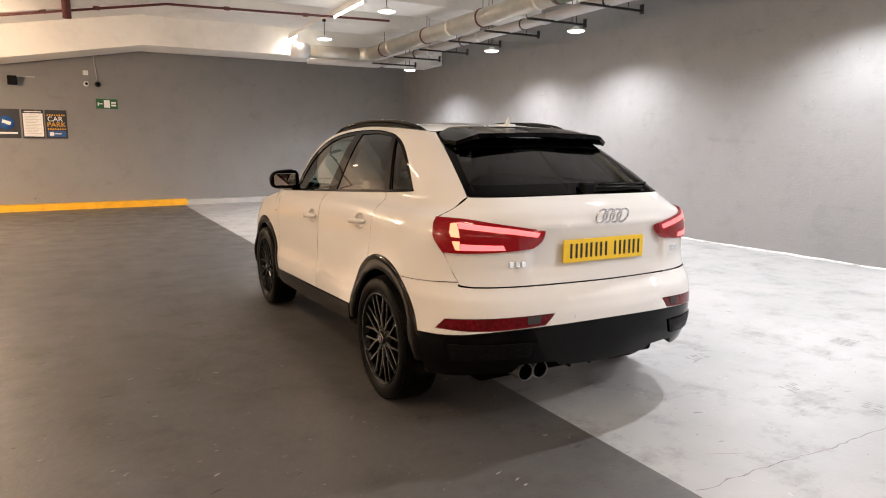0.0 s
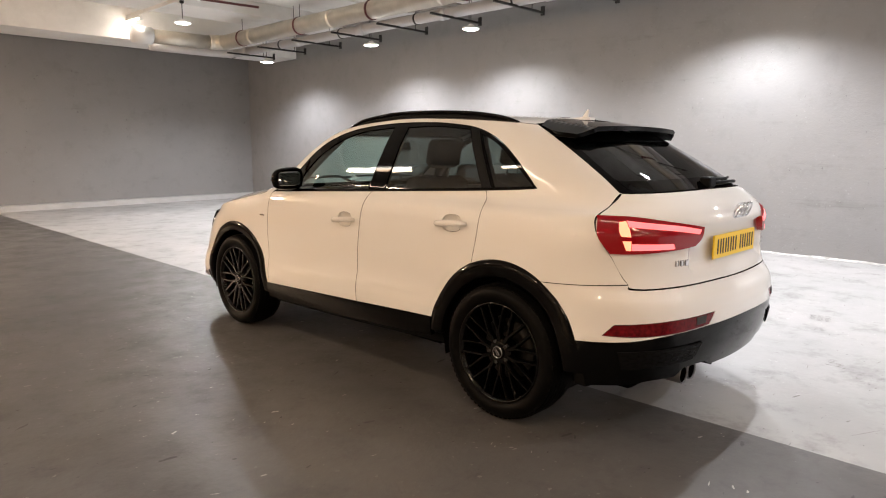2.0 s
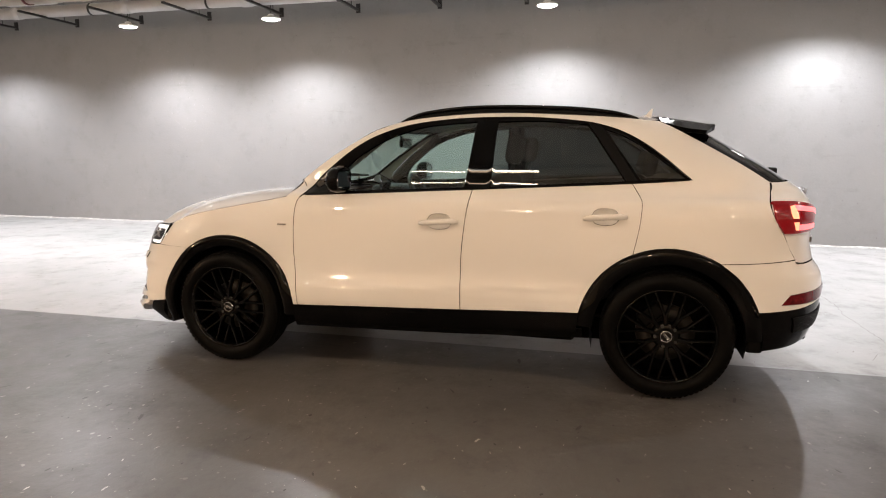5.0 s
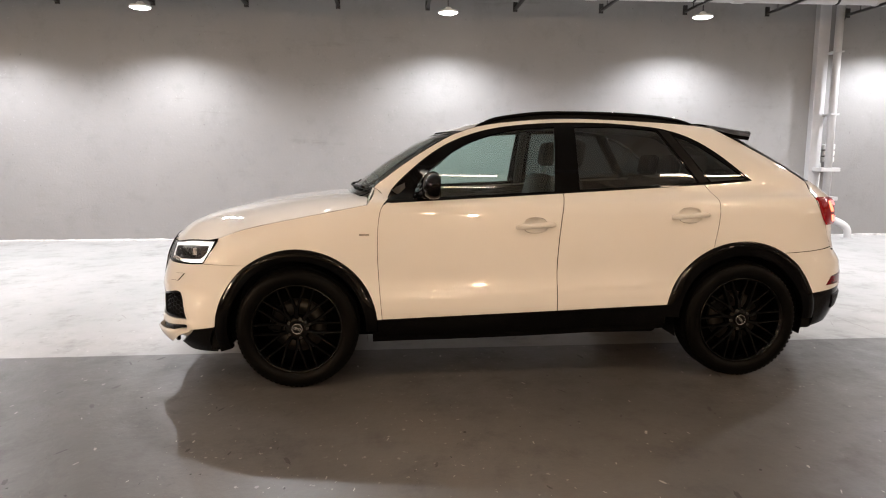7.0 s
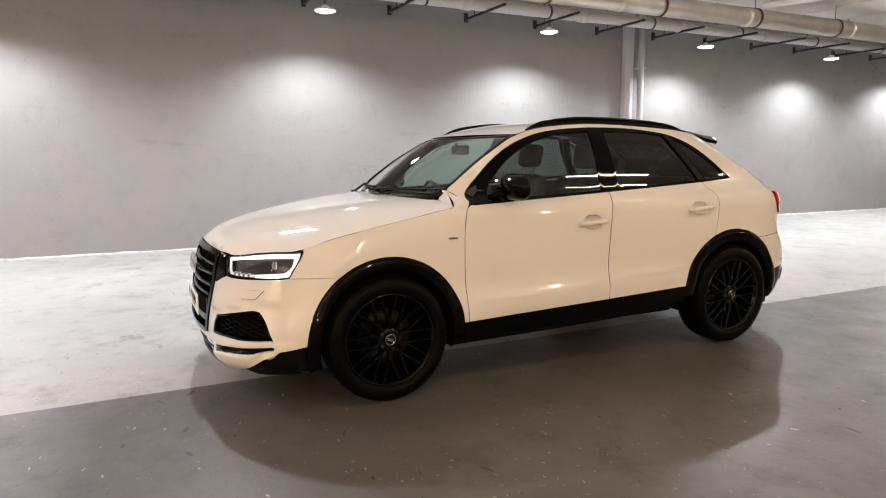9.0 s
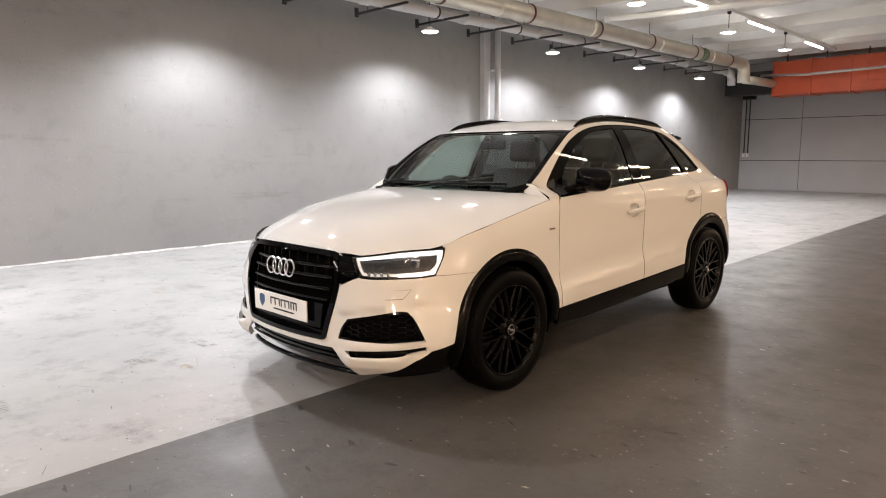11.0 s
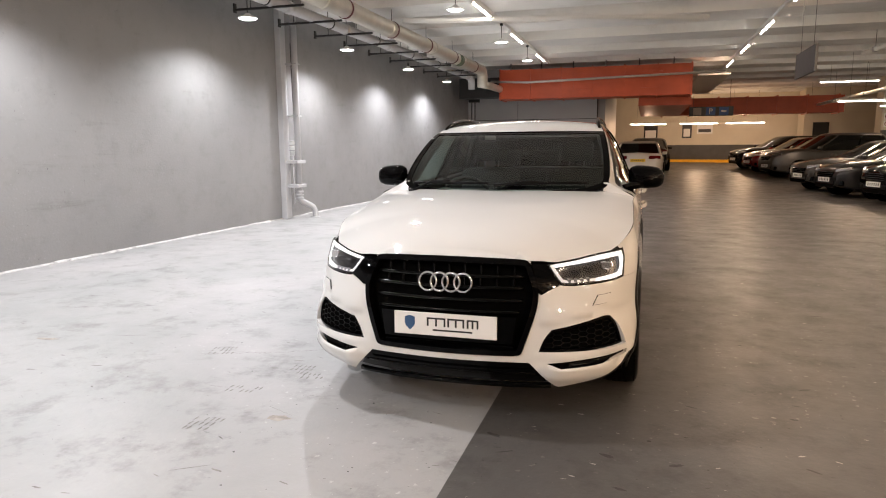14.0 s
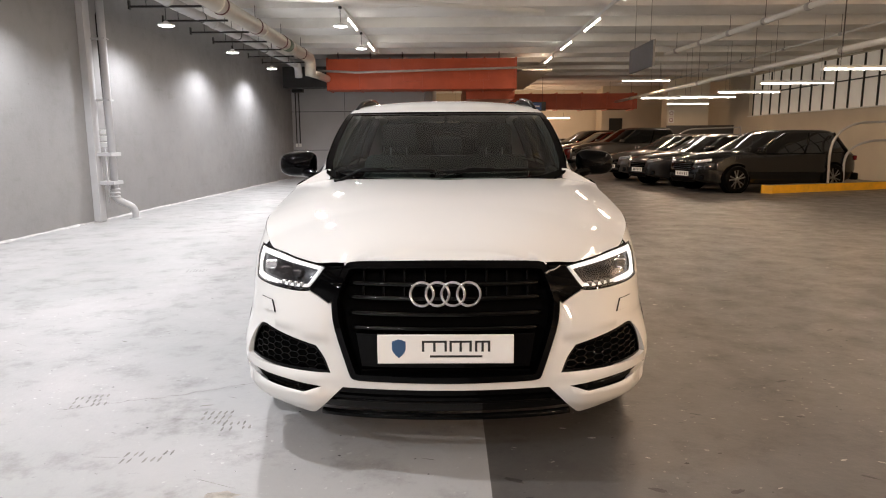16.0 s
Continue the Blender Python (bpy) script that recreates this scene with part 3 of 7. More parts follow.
class Wrap:
    """The body seen as a band wrapped round an end: arc length s from the middle, and height z."""

    def __init__(self, end, bow, corner, sign):
        self.zs = np.arange(0.10, 1.601, 0.01)
        self.rows = []
        self.sign = sign
        for z in self.zs:
            w = half_width(-1.5 if sign < 0 else 0.0, z)
            x, y = QS * w, end(z) - plan_line(QS, bow(z), corner)
            x, y = np.append(x, w), np.append(y, y[-1] - 1.2)
            s = np.append(0, np.cumsum(np.hypot(np.diff(x), np.diff(y))))
            self.rows.append((s, x, y))

    def row(self, z):
        k = min(max((z - 0.10) / 0.01, 0), len(self.zs) - 1.001)
        return int(k), k - int(k)

    def __call__(self, s, z):
        i, f = self.row(z)
        a, b = self.rows[i], self.rows[i + 1]
        m = abs(s)
        x = np.interp(m, a[0], a[1]) * (1 - f) + np.interp(m, b[0], b[1]) * f
        y = np.interp(m, a[0], a[2]) * (1 - f) + np.interp(m, b[0], b[2]) * f
        return np.array((math.copysign(x, s), self.sign * y, z))

    def at_x(self, x, z):
        s, xs, ys = self.rows[int(round(self.row(z)[0] + self.row(z)[1]))]
        return math.copysign(np.interp(abs(x), xs[:-1], s[:-1]), x)

    def at_y(self, y, z):
        """Arc length on the side of negative x where the band passes y."""
        s, xs, ys = self.rows[int(round(self.row(z)[0] + self.row(z)[1]))]
        return -float(np.interp(-self.sign * y, -ys, s))


FRONT, REAR = Wrap(NOSE, NOSE_BOW, CORNER_F, 1), Wrap(TAIL, TAIL_BOW, CORNER_R, -1)
SHUT_Z = Smooth((0.80, 1.06), (0.88, 1.045), (1.0, 1.022), (1.2, 0.985), (1.4, 0.948), (1.6, 0.902), (1.74, 0.852), (1.9, 0.822), (2.03, 0.806), (2.08, 0.815), (2.12, 0.83))


def side_x(y, z):
    """Half width of the body at y and z, with the wings rolled over towards the bonnet."""
    q = 1.0
    if y > 0:
        zf = min(z, 0.86)
        d = NOSE(zf) - y
        bow, corner = NOSE_BOW(zf), CORNER_F
    else:
        d, bow, corner = TAIL(z) + y, TAIL_BOW(z), CORNER_R
    if d < bow + corner:
        q = float(np.interp(d, plan_line(QS, bow, corner), QS)) if d > 0 else 0.0
    x = half_width(y, z) * q
    if y > 0.75:
        roll = max(0.0, (z - (SHUT_Z(y) - 0.16)) / 0.16) * step_up(0.75, 1.0, y)
        x -= 0.024 * min(roll, 1.3) ** 2
    crease = 0.541 - 0.05 * y
    swell = max(0.0, 1 - (z - crease) / 0.14) ** 2 if z > crease else max(0.0, 1 - (crease - z) / 0.12)
    x += 0.014 * swell * step_up(0.98, 0.60, abs(y))
    return x


def SIDE(y, z):
    return np.array((-side_x(y, z), y, z))


CROWN = Smooth((0.80, 1.100), (0.95, 1.087), (1.2, 1.067), (1.45, 1.040), (1.65, 1.010), (1.85, 0.968), (2.0, 0.918), (2.08, 0.873), (2.12, 0.83))


def BONNET(x, y):
    edge_z = SHUT_Z(y)
    edge_x = max(0.03, side_x(y, edge_z))
    u = min(1.0, abs(x) / edge_x)
    power = 2.8 + 1.6 * step_up(1.7, 1.0, y)
    return np.array((x, y, edge_z + (CROWN(y) - edge_z) * (1 - u**power)))


SCREEN_EDGE = Smooth((0.10, 1.525), (0.20, 1.50), (0.339, 1.458), (0.416, 1.428), (0.549, 1.354), (0.682, 1.270), (0.816, 1.172), (0.95, 1.06), (1.05, 0.98))


def SCREEN(x, y):
    return np.array((x, y, SCREEN_EDGE(y - 0.13 * (1 - min(1, (x / 0.66) ** 2)))))


ROOF_EDGE = Smooth((-1.45, 1.44), (-1.3, 1.475), (-1.1, 1.497), (-0.9, 1.512), (-0.5, 1.532), (-0.2, 1.532), (0.05, 1.515), (0.2, 1.495), (0.34, 1.46), (0.5, 1.40))
ROOF_CROWN = Smooth((-1.6, 1.478), (-1.4, 1.505), (-1.2, 1.528), (-0.8, 1.558), (-0.4, 1.568), (0, 1.555), (0.2, 1.533), (0.34, 1.50), (0.47, 1.46), (0.6, 1.40))


def ROOF(x, y):
    edge_z = ROOF_EDGE(y)
    u = min(1.0, abs(x) / max(0.1, side_x(y, edge_z)))
    return np.array((x, y, edge_z + (ROOF_CROWN(y) - edge_z) * (1 - u**2.2)))


def TAILGATE(s, z):
    """The tailgate, with the plate recess pressed in below its crease."""
    p = REAR(s, z)
    dent = step_up(0.47, 0.40, abs(p[0])) * step_up(1.008, 0.992, z) * step_up(0.78, 0.83, z)
    crease = 0.010 * math.exp(-((z - 1.02) / 0.02) ** 2) * step_up(0.5, 0.35, abs(p[0]))
    p[1] += 0.03 * dent - crease
    return p


def arc(y, radius, a0, a1, n=14):
    """Part of a wheel arch, as (y, z) points; degrees from straight ahead, upwards."""
    return [(y + radius * math.cos(radians(a)), HUB_Z + radius * math.sin(radians(a))) for a in np.linspace(a0, a1, n)]


ARCH_F, ARCH_R, LIP = 0.453, 0.470, 0.385

# ---- the white car: body ----
car = thing("car", "white compact SUV with gloss black trim and lit lamps", "car")


def side_panel(name, loop, mat, gap=0.0018, **more):
    return sheet(name, loop, SIDE, mat, car, gap=gap, flip=True, mirrored=True, **more)


BELT = [(0.798, 1.052), (0.28, 1.075), (-0.232, 1.099), (-1.098, 1.143), (-1.405, 1.165)]
DOOR_FRONT = [(0.792, 1.052), (0.822, 1.02), (0.841, 0.916), (0.845, 0.755), (0.838, 0.591), (0.823, 0.391)]
B_SEAM = [(-0.186, 0.424), (-0.184, 0.693), (-0.203, 0.919), (-0.232, 1.099)]
C_SEAM = [(-1.098, 1.143), (-1.135, 1.085), (-1.151, 1.041), (-1.142, 0.921), (-1.115, 0.778)]
DLO_TOP = [(0.798, 1.052), (0.746, 1.140), (0.614, 1.262), (0.482, 1.357), (0.348, 1.421), (0.180, 1.470), (-0.024, 1.498), (-0.262, 1.511), (-0.534, 1.509), (-0.735, 1.494), (-0.902, 1.470), (-1.063, 1.415), (-1.220, 1.318), (-1.405, 1.165)]

HANDLES = ((-0.055, 0.922), (-0.965, 0.972))


def handle_cup(y, z):
    return outline([(y - 0.075, z - 0.006), (y - 0.05, z + 0.032), (y, z + 0.042), (y + 0.05, z + 0.032), (y + 0.075, z - 0.006)], [(y + 0.075, z - 0.006), (y + 0.05, z - 0.036), (y, z - 0.045), (y - 0.05, z - 0.036), (y - 0.075, z - 0.006)])


side_panel("front_door", outline(DOOR_FRONT, [(0.823, 0.391), (0.32, 0.408), (-0.186, 0.424)], B_SEAM, BELT[2::-1]), PAINT, gap=0.0022, step=0.02, holes=[handle_cup(*HANDLES[0])])
arch_gap = math.degrees(math.atan2(0.778 - HUB_Z, -1.115 + AXLE))
side_panel("rear_door", outline(BELT[2:4], C_SEAM, arc(-AXLE, ARCH_R, arch_gap, 12.5), [(-0.842, 0.447), (-0.5, 0.436), (-0.186, 0.424)], B_SEAM), PAINT, gap=0.0022, step=0.02, holes=[handle_cup(*HANDLES[1])])
HEADLAMP_REAR = [(1.737, 0.845), (1.765, 0.80), (1.82, 0.713)]
side_panel("front_wing", outline([(0.78, 1.075), *DOOR_FRONT[1:]], [(0.823, 0.391), (0.848, 0.391)], arc(AXLE, ARCH_F, 174.2, 53.5, 20), [(1.571, 0.709), (1.70, 0.712), (1.82, 0.713)], HEADLAMP_REAR[::-1],
                                 [(y, SHUT_Z(y)) for y in (1.737, 1.6, 1.45, 1.3, 1.15, 1.0, 0.90)], [(0.90, SHUT_Z(0.90)), (0.87, 1.085), (0.86, 1.13)], [(0.86, 1.13), (0.82, 1.10), (0.78, 1.075)]), PAINT, gap=0.0010)
PILLAR_TOP = [(y, SCREEN_EDGE(y)) for y in (0.86, 0.816, 0.682, 0.549, 0.416, 0.339)]
ROOF_SIDE = [(y, ROOF_EDGE(y)) for y in (0.30, 0.2, 0.05, -0.2, -0.5, -0.9, -1.1, -1.24)]
REAR_EDGE = [(-1.24, 1.483), (-1.345, 1.43), (-1.55, 1.315), (-1.70, 1.225), (-1.80, 1.157)]
TAIL_CUT = [(-1.80, 1.157), (-1.79, 1.10), (-1.775, 1.055), (-1.80, 0.98), (-1.856, 0.888), (-1.90, 0.80), (-1.925, 0.765)]
rear_start = math.degrees(math.atan2(0.744 - HUB_Z, -1.550 + AXLE))
side_panel("quarter_panel", outline(C_SEAM, arc(-AXLE, ARCH_R, arch_gap, rear_start), [(-1.550, 0.744), (-1.75, 0.753), (-1.925, 0.765)], TAIL_CUT[::-1], REAR_EDGE[::-1], ROOF_SIDE[::-1], PILLAR_TOP[::-1],
                                    [(0.86, 1.13), (0.82, 1.10), (0.798, 1.052)], DLO_TOP, BELT[:2:-1]), PAINT, gap=0.0008, step=0.035)

# glazing: a gloss black surround with three panes let into it
PANE_F = outline([(0.64, 1.078), (0.60, 1.165), (0.50, 1.265), (0.40, 1.335), (0.28, 1.396), (0.13, 1.445), (0.0, 1.466), (-0.212, 1.482)], [(-0.212, 1.482), (-0.178, 1.112)], [(-0.178, 1.112), (0.2, 1.096), (0.64, 1.078)])
PANE_R = outline([(-0.343, 1.482), (-0.6, 1.484), (-0.845, 1.462)], [(-0.845, 1.462), (-1.06, 1.152)], [(-1.06, 1.152), (-0.7, 1.135), (-0.335, 1.118)], [(-0.335, 1.118), (-0.343, 1.482)])
PANE_Q = outline([(-0.955, 1.432), (-1.05, 1.394), (-1.16, 1.328), (-1.365, 1.178)], [(-1.365, 1.178), (-1.145, 1.165)], [(-1.145, 1.165), (-0.955, 1.432)])
side_panel("window_surround", outline(DLO_TOP, BELT[::-1]), GLOSS_BLACK, gap=0.004, lift=-0.003, holes=[PANE_F, PANE_R, PANE_Q], label="gloss black window surround and pillars")
side_panel("front_window", PANE_F, CLEAR_GLASS, gap=-0.004, thick=0, lift=-0.008)
side_panel("rear_window", PANE_R, SIDE_GLASS, gap=-0.004, thick=0, lift=-0.008, label="dark privacy glass")
side_panel("quarter_window", PANE_Q, SIDE_GLASS, gap=-0.004, thick=0, lift=-0.008, label="dark privacy glass")
side_panel("door_frame_strip", outline([(-0.852, 1.474), (-0.925, 1.452)], [(-0.925, 1.452), (-1.128, 1.155)], [(-1.128, 1.155), (-1.073, 1.148)], [(-1.073, 1.148), (-0.852, 1.474)]), MATT_BLACK, gap=0, lift=0.003, thick=0.01)
side_panel("belt_strip", outline([(0.77, 1.05), (0.28, 1.073), (-0.232, 1.097), (-1.098, 1.141), (-1.39, 1.161)], [(-1.39, 1.161), (-1.375, 1.172)], [(-1.375, 1.172), (-1.098, 1.155), (-0.232, 1.111), (0.28, 1.087), (0.75, 1.066)], [(0.75, 1.066), (0.77, 1.05)]), GLOSS_BLACK, gap=0, lift=0.004, thick=0.012)

# bonnet, screen, roof
edge = [(-side_x(y, SHUT_Z(y)), y) for y in (0.90, 1.0, 1.15, 1.3, 1.45, 1.6, 1.737, 1.85, 1.95, 2.03, 2.07)]
nose = [edge[-1], (-0.30, 2.105), (-0.15, 2.118), (0, 2.121), (0.15, 2.118), (0.30, 2.105), (-edge[-1][0], edge[-1][1])]
cowl = [(-x, y) for x, y in edge[:1]] + [(0.66, 0.905), (0.60, 0.945), (0.5, 0.968), (0.3, 0.988), (0, 0.998), (-0.3, 0.988), (-0.5, 0.968), (-0.60, 0.945), (-0.66, 0.905), edge[0]]
sheet("bonnet", outline(edge, nose, [(-x, y) for x, y in edge[::-1]], cowl), BONNET, PAINT, car, gap=0.0015, thick=0.02)
pillar = [(-side_x(y, SCREEN_EDGE(y)) + 0.004, y) for y in (0.885, 0.86, 0.816, 0.682, 0.549, 0.416, 0.345)]
right = [(-x, y) for x, y in pillar]
head = [(pillar[-1][0], 0.345), (-0.4, 0.415), (-0.2, 0.452), (0, 0.464), (0.2, 0.452), (0.4, 0.415), (right[-1][0], 0.345)]
foot = [right[0], (0.62, 0.935), (0.5, 1.0), (0.25, 1.07), (0, 1.085), (-0.25, 1.07), (-0.5, 1.0), (-0.62, 0.935), pillar[0]]
SCREEN_LOOP = outline(pillar, head, right[::-1], foot)
sheet("windscreen", SCREEN_LOOP, SCREEN, SCREEN_GLASS, car, gap=0.004, thick=0, lift=-0.006)
sheet("windscreen_border", SCREEN_LOOP, SCREEN, GLOSS_BLACK, car, gap=0.002, thick=0.008, lift=-0.003, holes=[inset(SCREEN_LOOP, 0.035)], label="black ceramic border of the windscreen")
roof_side = [(-side_x(y, ROOF_EDGE(y)) + 0.003, y) for y in (0.30, 0.2, 0.05, -0.2, -0.5, -0.9, -1.1, -1.22)]
roof_rear = [(-x, y) for x, y in roof_side[-1:]] + [(0.3, -1.27), (0, -1.285), (-0.3, -1.27), roof_side[-1]]
sheet("roof", outline([(head[0][0], 0.345), roof_side[0]], roof_side, roof_rear[::-1], [(-x, y) for x, y in roof_side[::-1]], [(-roof_side[0][0], roof_side[0][1]), (head[-1][0], 0.345)], head[::-1]), ROOF, PAINT, car, gap=0.003, thick=0.015, step=0.045)
cowl_panel = [(-0.62, 0.90), (-0.4, 0.955), (-0.2, 0.985), (0, 0.993), (0.2, 0.985), (0.4, 0.955), (0.62, 0.90)]
sheet("cowl", outline(cowl_panel, [(0.62, 0.90), (0.64, 0.915)], [(0.64, 0.93), (0.55, 0.985), (0.3, 1.03), (0, 1.04), (-0.3, 1.03), (-0.55, 0.985), (-0.64, 0.93)], [(-0.64, 0.915), (-0.62, 0.90)]), lambda x, y: BONNET(x, y) - np.array((0, 0, 0.03)), MATT_BLACK, car, thick=0.01, label="black plastic scuttle panel")

for sgn in (-1, 1):
    a = (sgn * side_x(0.90, SHUT_Z(0.90)), 0.90, SHUT_Z(0.90))
    b = (sgn * side_x(0.86, 1.13), 0.86, 1.128)
    c = BONNET(sgn * 0.655, 0.900)
    corner = [np.array(a), np.array(b), np.array((sgn * 0.655, 0.872, SCREEN(sgn * 0.655, 0.872)[2] + 0.003)), np.array((sgn * 0.655, 0.900, c[2] + 0.001))]
    link_mesh("scuttle_corner", corner, [(0, 1, 2, 3) if sgn < 0 else (3, 2, 1, 0)], PAINT, car)


# front end
def fx(x, z):
    return (FRONT.at_x(x, z), z)


def fy(y, z):
    return (FRONT.at_y(y, z), z)


def both(left):
    """A run on the left half and its mirror image, joined at the middle."""
    return left + [(-s, z) for s, z in left[::-1]]


def flipped(loop):
    return [np.array((-p[0], p[1])) for p in loop[::-1]]


GRILLE = outline(both([fx(-0.395, 0.803), fx(-0.36, 0.819), fx(-0.2, 0.826)])[:3] + [fx(0, 0.829)] + both([fx(-0.395, 0.803), fx(-0.36, 0.819), fx(-0.2, 0.826)])[3:],
                 [fx(0.395, 0.803), fx(0.425, 0.735), fx(0.443, 0.676)], [fx(0.443, 0.676), fx(0.432, 0.58), fx(0.377, 0.40)], [fx(0.377, 0.40), fx(0.365, 0.376), fx(0.335, 0.368)], [fx(0.335, 0.368), fx(0, 0.364), fx(-0.335, 0.368)],
                 [fx(-0.335, 0.368), fx(-0.365, 0.376), fx(-0.377, 0.40)], [fx(-0.377, 0.40), fx(-0.432, 0.58), fx(-0.443, 0.676)], [fx(-0.443, 0.676), fx(-0.425, 0.735), fx(-0.395, 0.803)])
HEADLAMP = outline([fx(-0.463, 0.802), fx(-0.60, 0.822), fy(1.90, 0.838), fy(1.737, 0.848)], [fy(1.737, 0.848), fy(1.765, 0.80), fy(1.82, 0.713)], [fy(1.82, 0.713), fy(1.90, 0.706), fx(-0.62, 0.700), fx(-0.555, 0.702)], [fx(-0.555, 0.702), fx(-0.53, 0.715), fx(-0.463, 0.802)])
WINGLET = outline([fx(-0.463, 0.802), fx(-0.398, 0.805)], [fx(-0.398, 0.805), fx(-0.425, 0.735), fx(-0.443, 0.676)], [fx(-0.443, 0.676), fx(-0.455, 0.664)], [fx(-0.455, 0.664), fx(-0.50, 0.69), fx(-0.535, 0.705)], [fx(-0.535, 0.705), fx(-0.463, 0.802)])
SIDE_GRILLE = outline([fx(-0.508, 0.497), fx(-0.65, 0.528), fy(2.00, 0.548), fy(1.965, 0.545)], [fy(1.965, 0.545), fy(1.945, 0.50), fy(1.915, 0.40)], [fy(1.915, 0.40), fx(-0.65, 0.392), fx(-0.452, 0.391)], [fx(-0.452, 0.391), fx(-0.475, 0.45), fx(-0.508, 0.497)])
SLOT = outline([fx(-0.49, 0.333), fx(-0.65, 0.350), fy(1.93, 0.372), fy(1.90, 0.372)], [fy(1.90, 0.372), fy(1.90, 0.352)], [fy(1.90, 0.352), fx(-0.72, 0.325), fx(-0.56, 0.316)], [fx(-0.56, 0.316), fx(-0.49, 0.333)])
LOWER = outline([fx(0.405, 0.333), fx(0, 0.331), fx(-0.405, 0.333)], [fx(-0.405, 0.333), fx(-0.525, 0.208)], [fx(-0.525, 0.208), fx(0, 0.205), fx(0.525, 0.208)], [fx(0.525, 0.208), fx(0.405, 0.333)])
arch_low = math.degrees(math.atan2(0.366 - HUB_Z, ARCH_F))
bumper_side = [fy(y, z) for y, z in arc(AXLE, ARCH_F, 53.5, arch_low, 12)]
BUMPER = outline([fx(0.0, 0.829), fx(-0.36, 0.819), fx(-0.398, 0.806)], [fx(-0.398, 0.806), fx(-0.463, 0.803)], [fx(-0.463, 0.803), fx(-0.53, 0.715), fx(-0.555, 0.702)], [fx(-0.555, 0.702), fx(-0.62, 0.700), fy(1.90, 0.706), fy(1.82, 0.713)],
                 [fy(1.82, 0.713), fy(1.70, 0.712), fy(1.571, 0.709)], bumper_side, [fy(1.754, 0.366), fy(1.874, 0.347)], [fy(1.874, 0.347), fy(1.92, 0.30), fx(-0.72, 0.248), fx(-0.56, 0.206), fx(-0.525, 0.208)], [fx(-0.525, 0.208), fx(-0.405, 0.333)], [fx(-0.405, 0.333), fx(0, 0.331)])
bumper_left = [p for p in BUMPER if p[0] < -1e-6]
BUMPER = bumper_left + [np.array((-p[0], p[1])) for p in bumper_left[::-1]]


def FASCIA(s, z):
    """The bumper skin: a ledge over the side grilles and a blade that juts out below them."""
    p = FRONT(s, z)
    far = step_up(0.40, 0.56, abs(p[0])) * step_up(1.72, 1.88, p[1])
    push = (0.016 * step_up(0.395, 0.375, z) + 0.042 * step_up(0.335, 0.305, z)) * far
    line = 0.530 + 0.05 * min(1.0, max(0.0, (abs(p[0]) - 0.5) / 0.3))
    push += 0.012 * step_up(0.72, line + 0.02, z) * step_up(line - 0.018, line + 0.010, z) * step_up(0.42, 0.5, abs(p[0])) * step_up(1.7, 1.88, p[1])
    p[1] += push
    p[0] += math.copysign(0.017, p[0]) * step_up(0.56, 0.40, z) * step_up(0.62, 0.78, abs(p[0])) * step_up(1.72, 1.86, p[1])
    return p


sheet("front_bumper", BUMPER, FASCIA, PAINT, car, seamed=False, gap=0.0008, holes=[inset(GRILLE, -0.002), inset(WINGLET, -0.002), inset(flipped(WINGLET), -0.002), SIDE_GRILLE, flipped(SIDE_GRILLE), SLOT, flipped(SLOT)], flip=True, thick=0.03, step=0.028)


def deep(chart, d):
    return lambda s, z: chart(s, z) - np.array((0, d if chart(s, z)[1] > 0 else -d, 0))


def pair(name, loop, chart, mat, parent=car, **more):
    """A part and its twin on the other side of the car."""
    return sheet(name, loop, chart, mat, parent, mirrored=True, **more)


frame_loop = inset(GRILLE, 0.001)
sheet("grille_frame", frame_loop, FRONT, GLOSS_BLACK, car, flip=True, lift=0.008, thick=0.05, holes=[inset(GRILLE, 0.026)], label="gloss black single-frame grille surround")
sheet("grille_backing", inset(GRILLE, 0.01), deep(FRONT, 0.055), SHUT, car, flip=True, thick=0)
pair("headlamp_bezel", WINGLET, FRONT, GLOSS_BLACK, flip=True, lift=0.003, thick=0.03, gap=0.0015, label="gloss black link between grille and headlamp")
for z in (0.742, 0.690, 0.630, 0.574):
    w = 0.372 if z > 0.6 else 0.36
    slat = bmesh.new()
    add_tube(slat, [FRONT(FRONT.at_x(x, z), z) - np.array((0, 0.022, 0)) for x in np.linspace(-w, w, 25)], 0.011, 8)
    part("grille_slat", slat, SLAT_BLACK, car, smooth=True)
for z, n in ((0.772, 9), (0.716, 9)):
    for x in np.linspace(-0.32, 0.32, n):
        y = FRONT(FRONT.at_x(x, z), z)[1] - 0.04
        part("grille_rib", box(x - 0.003, x + 0.003, y - 0.01, y + 0.012, z - 0.026, z + 0.026), MATT_BLACK, car)
sheet("number_plate_holder", outline([fx(-0.345, 0.555), fx(0, 0.557), fx(0.345, 0.555)], [fx(0.345, 0.555), fx(0.325, 0.425)], [fx(0.325, 0.425), fx(0, 0.425), fx(-0.325, 0.425)], [fx(-0.325, 0.425), fx(-0.345, 0.555)]), deep(FRONT, 0.006), GLOSS_BLACK, car, flip=True, thick=0.03)
for x0, x1, z0, z1 in ((-0.33, 0.33, 0.392, 0.408), (-0.32, 0.32, 0.378, 0.384)):
    part("grille_bar", box(x0, x1, 2.14, 2.165, z0, z1, bevel=0.003), GLOSS_BLACK, car)

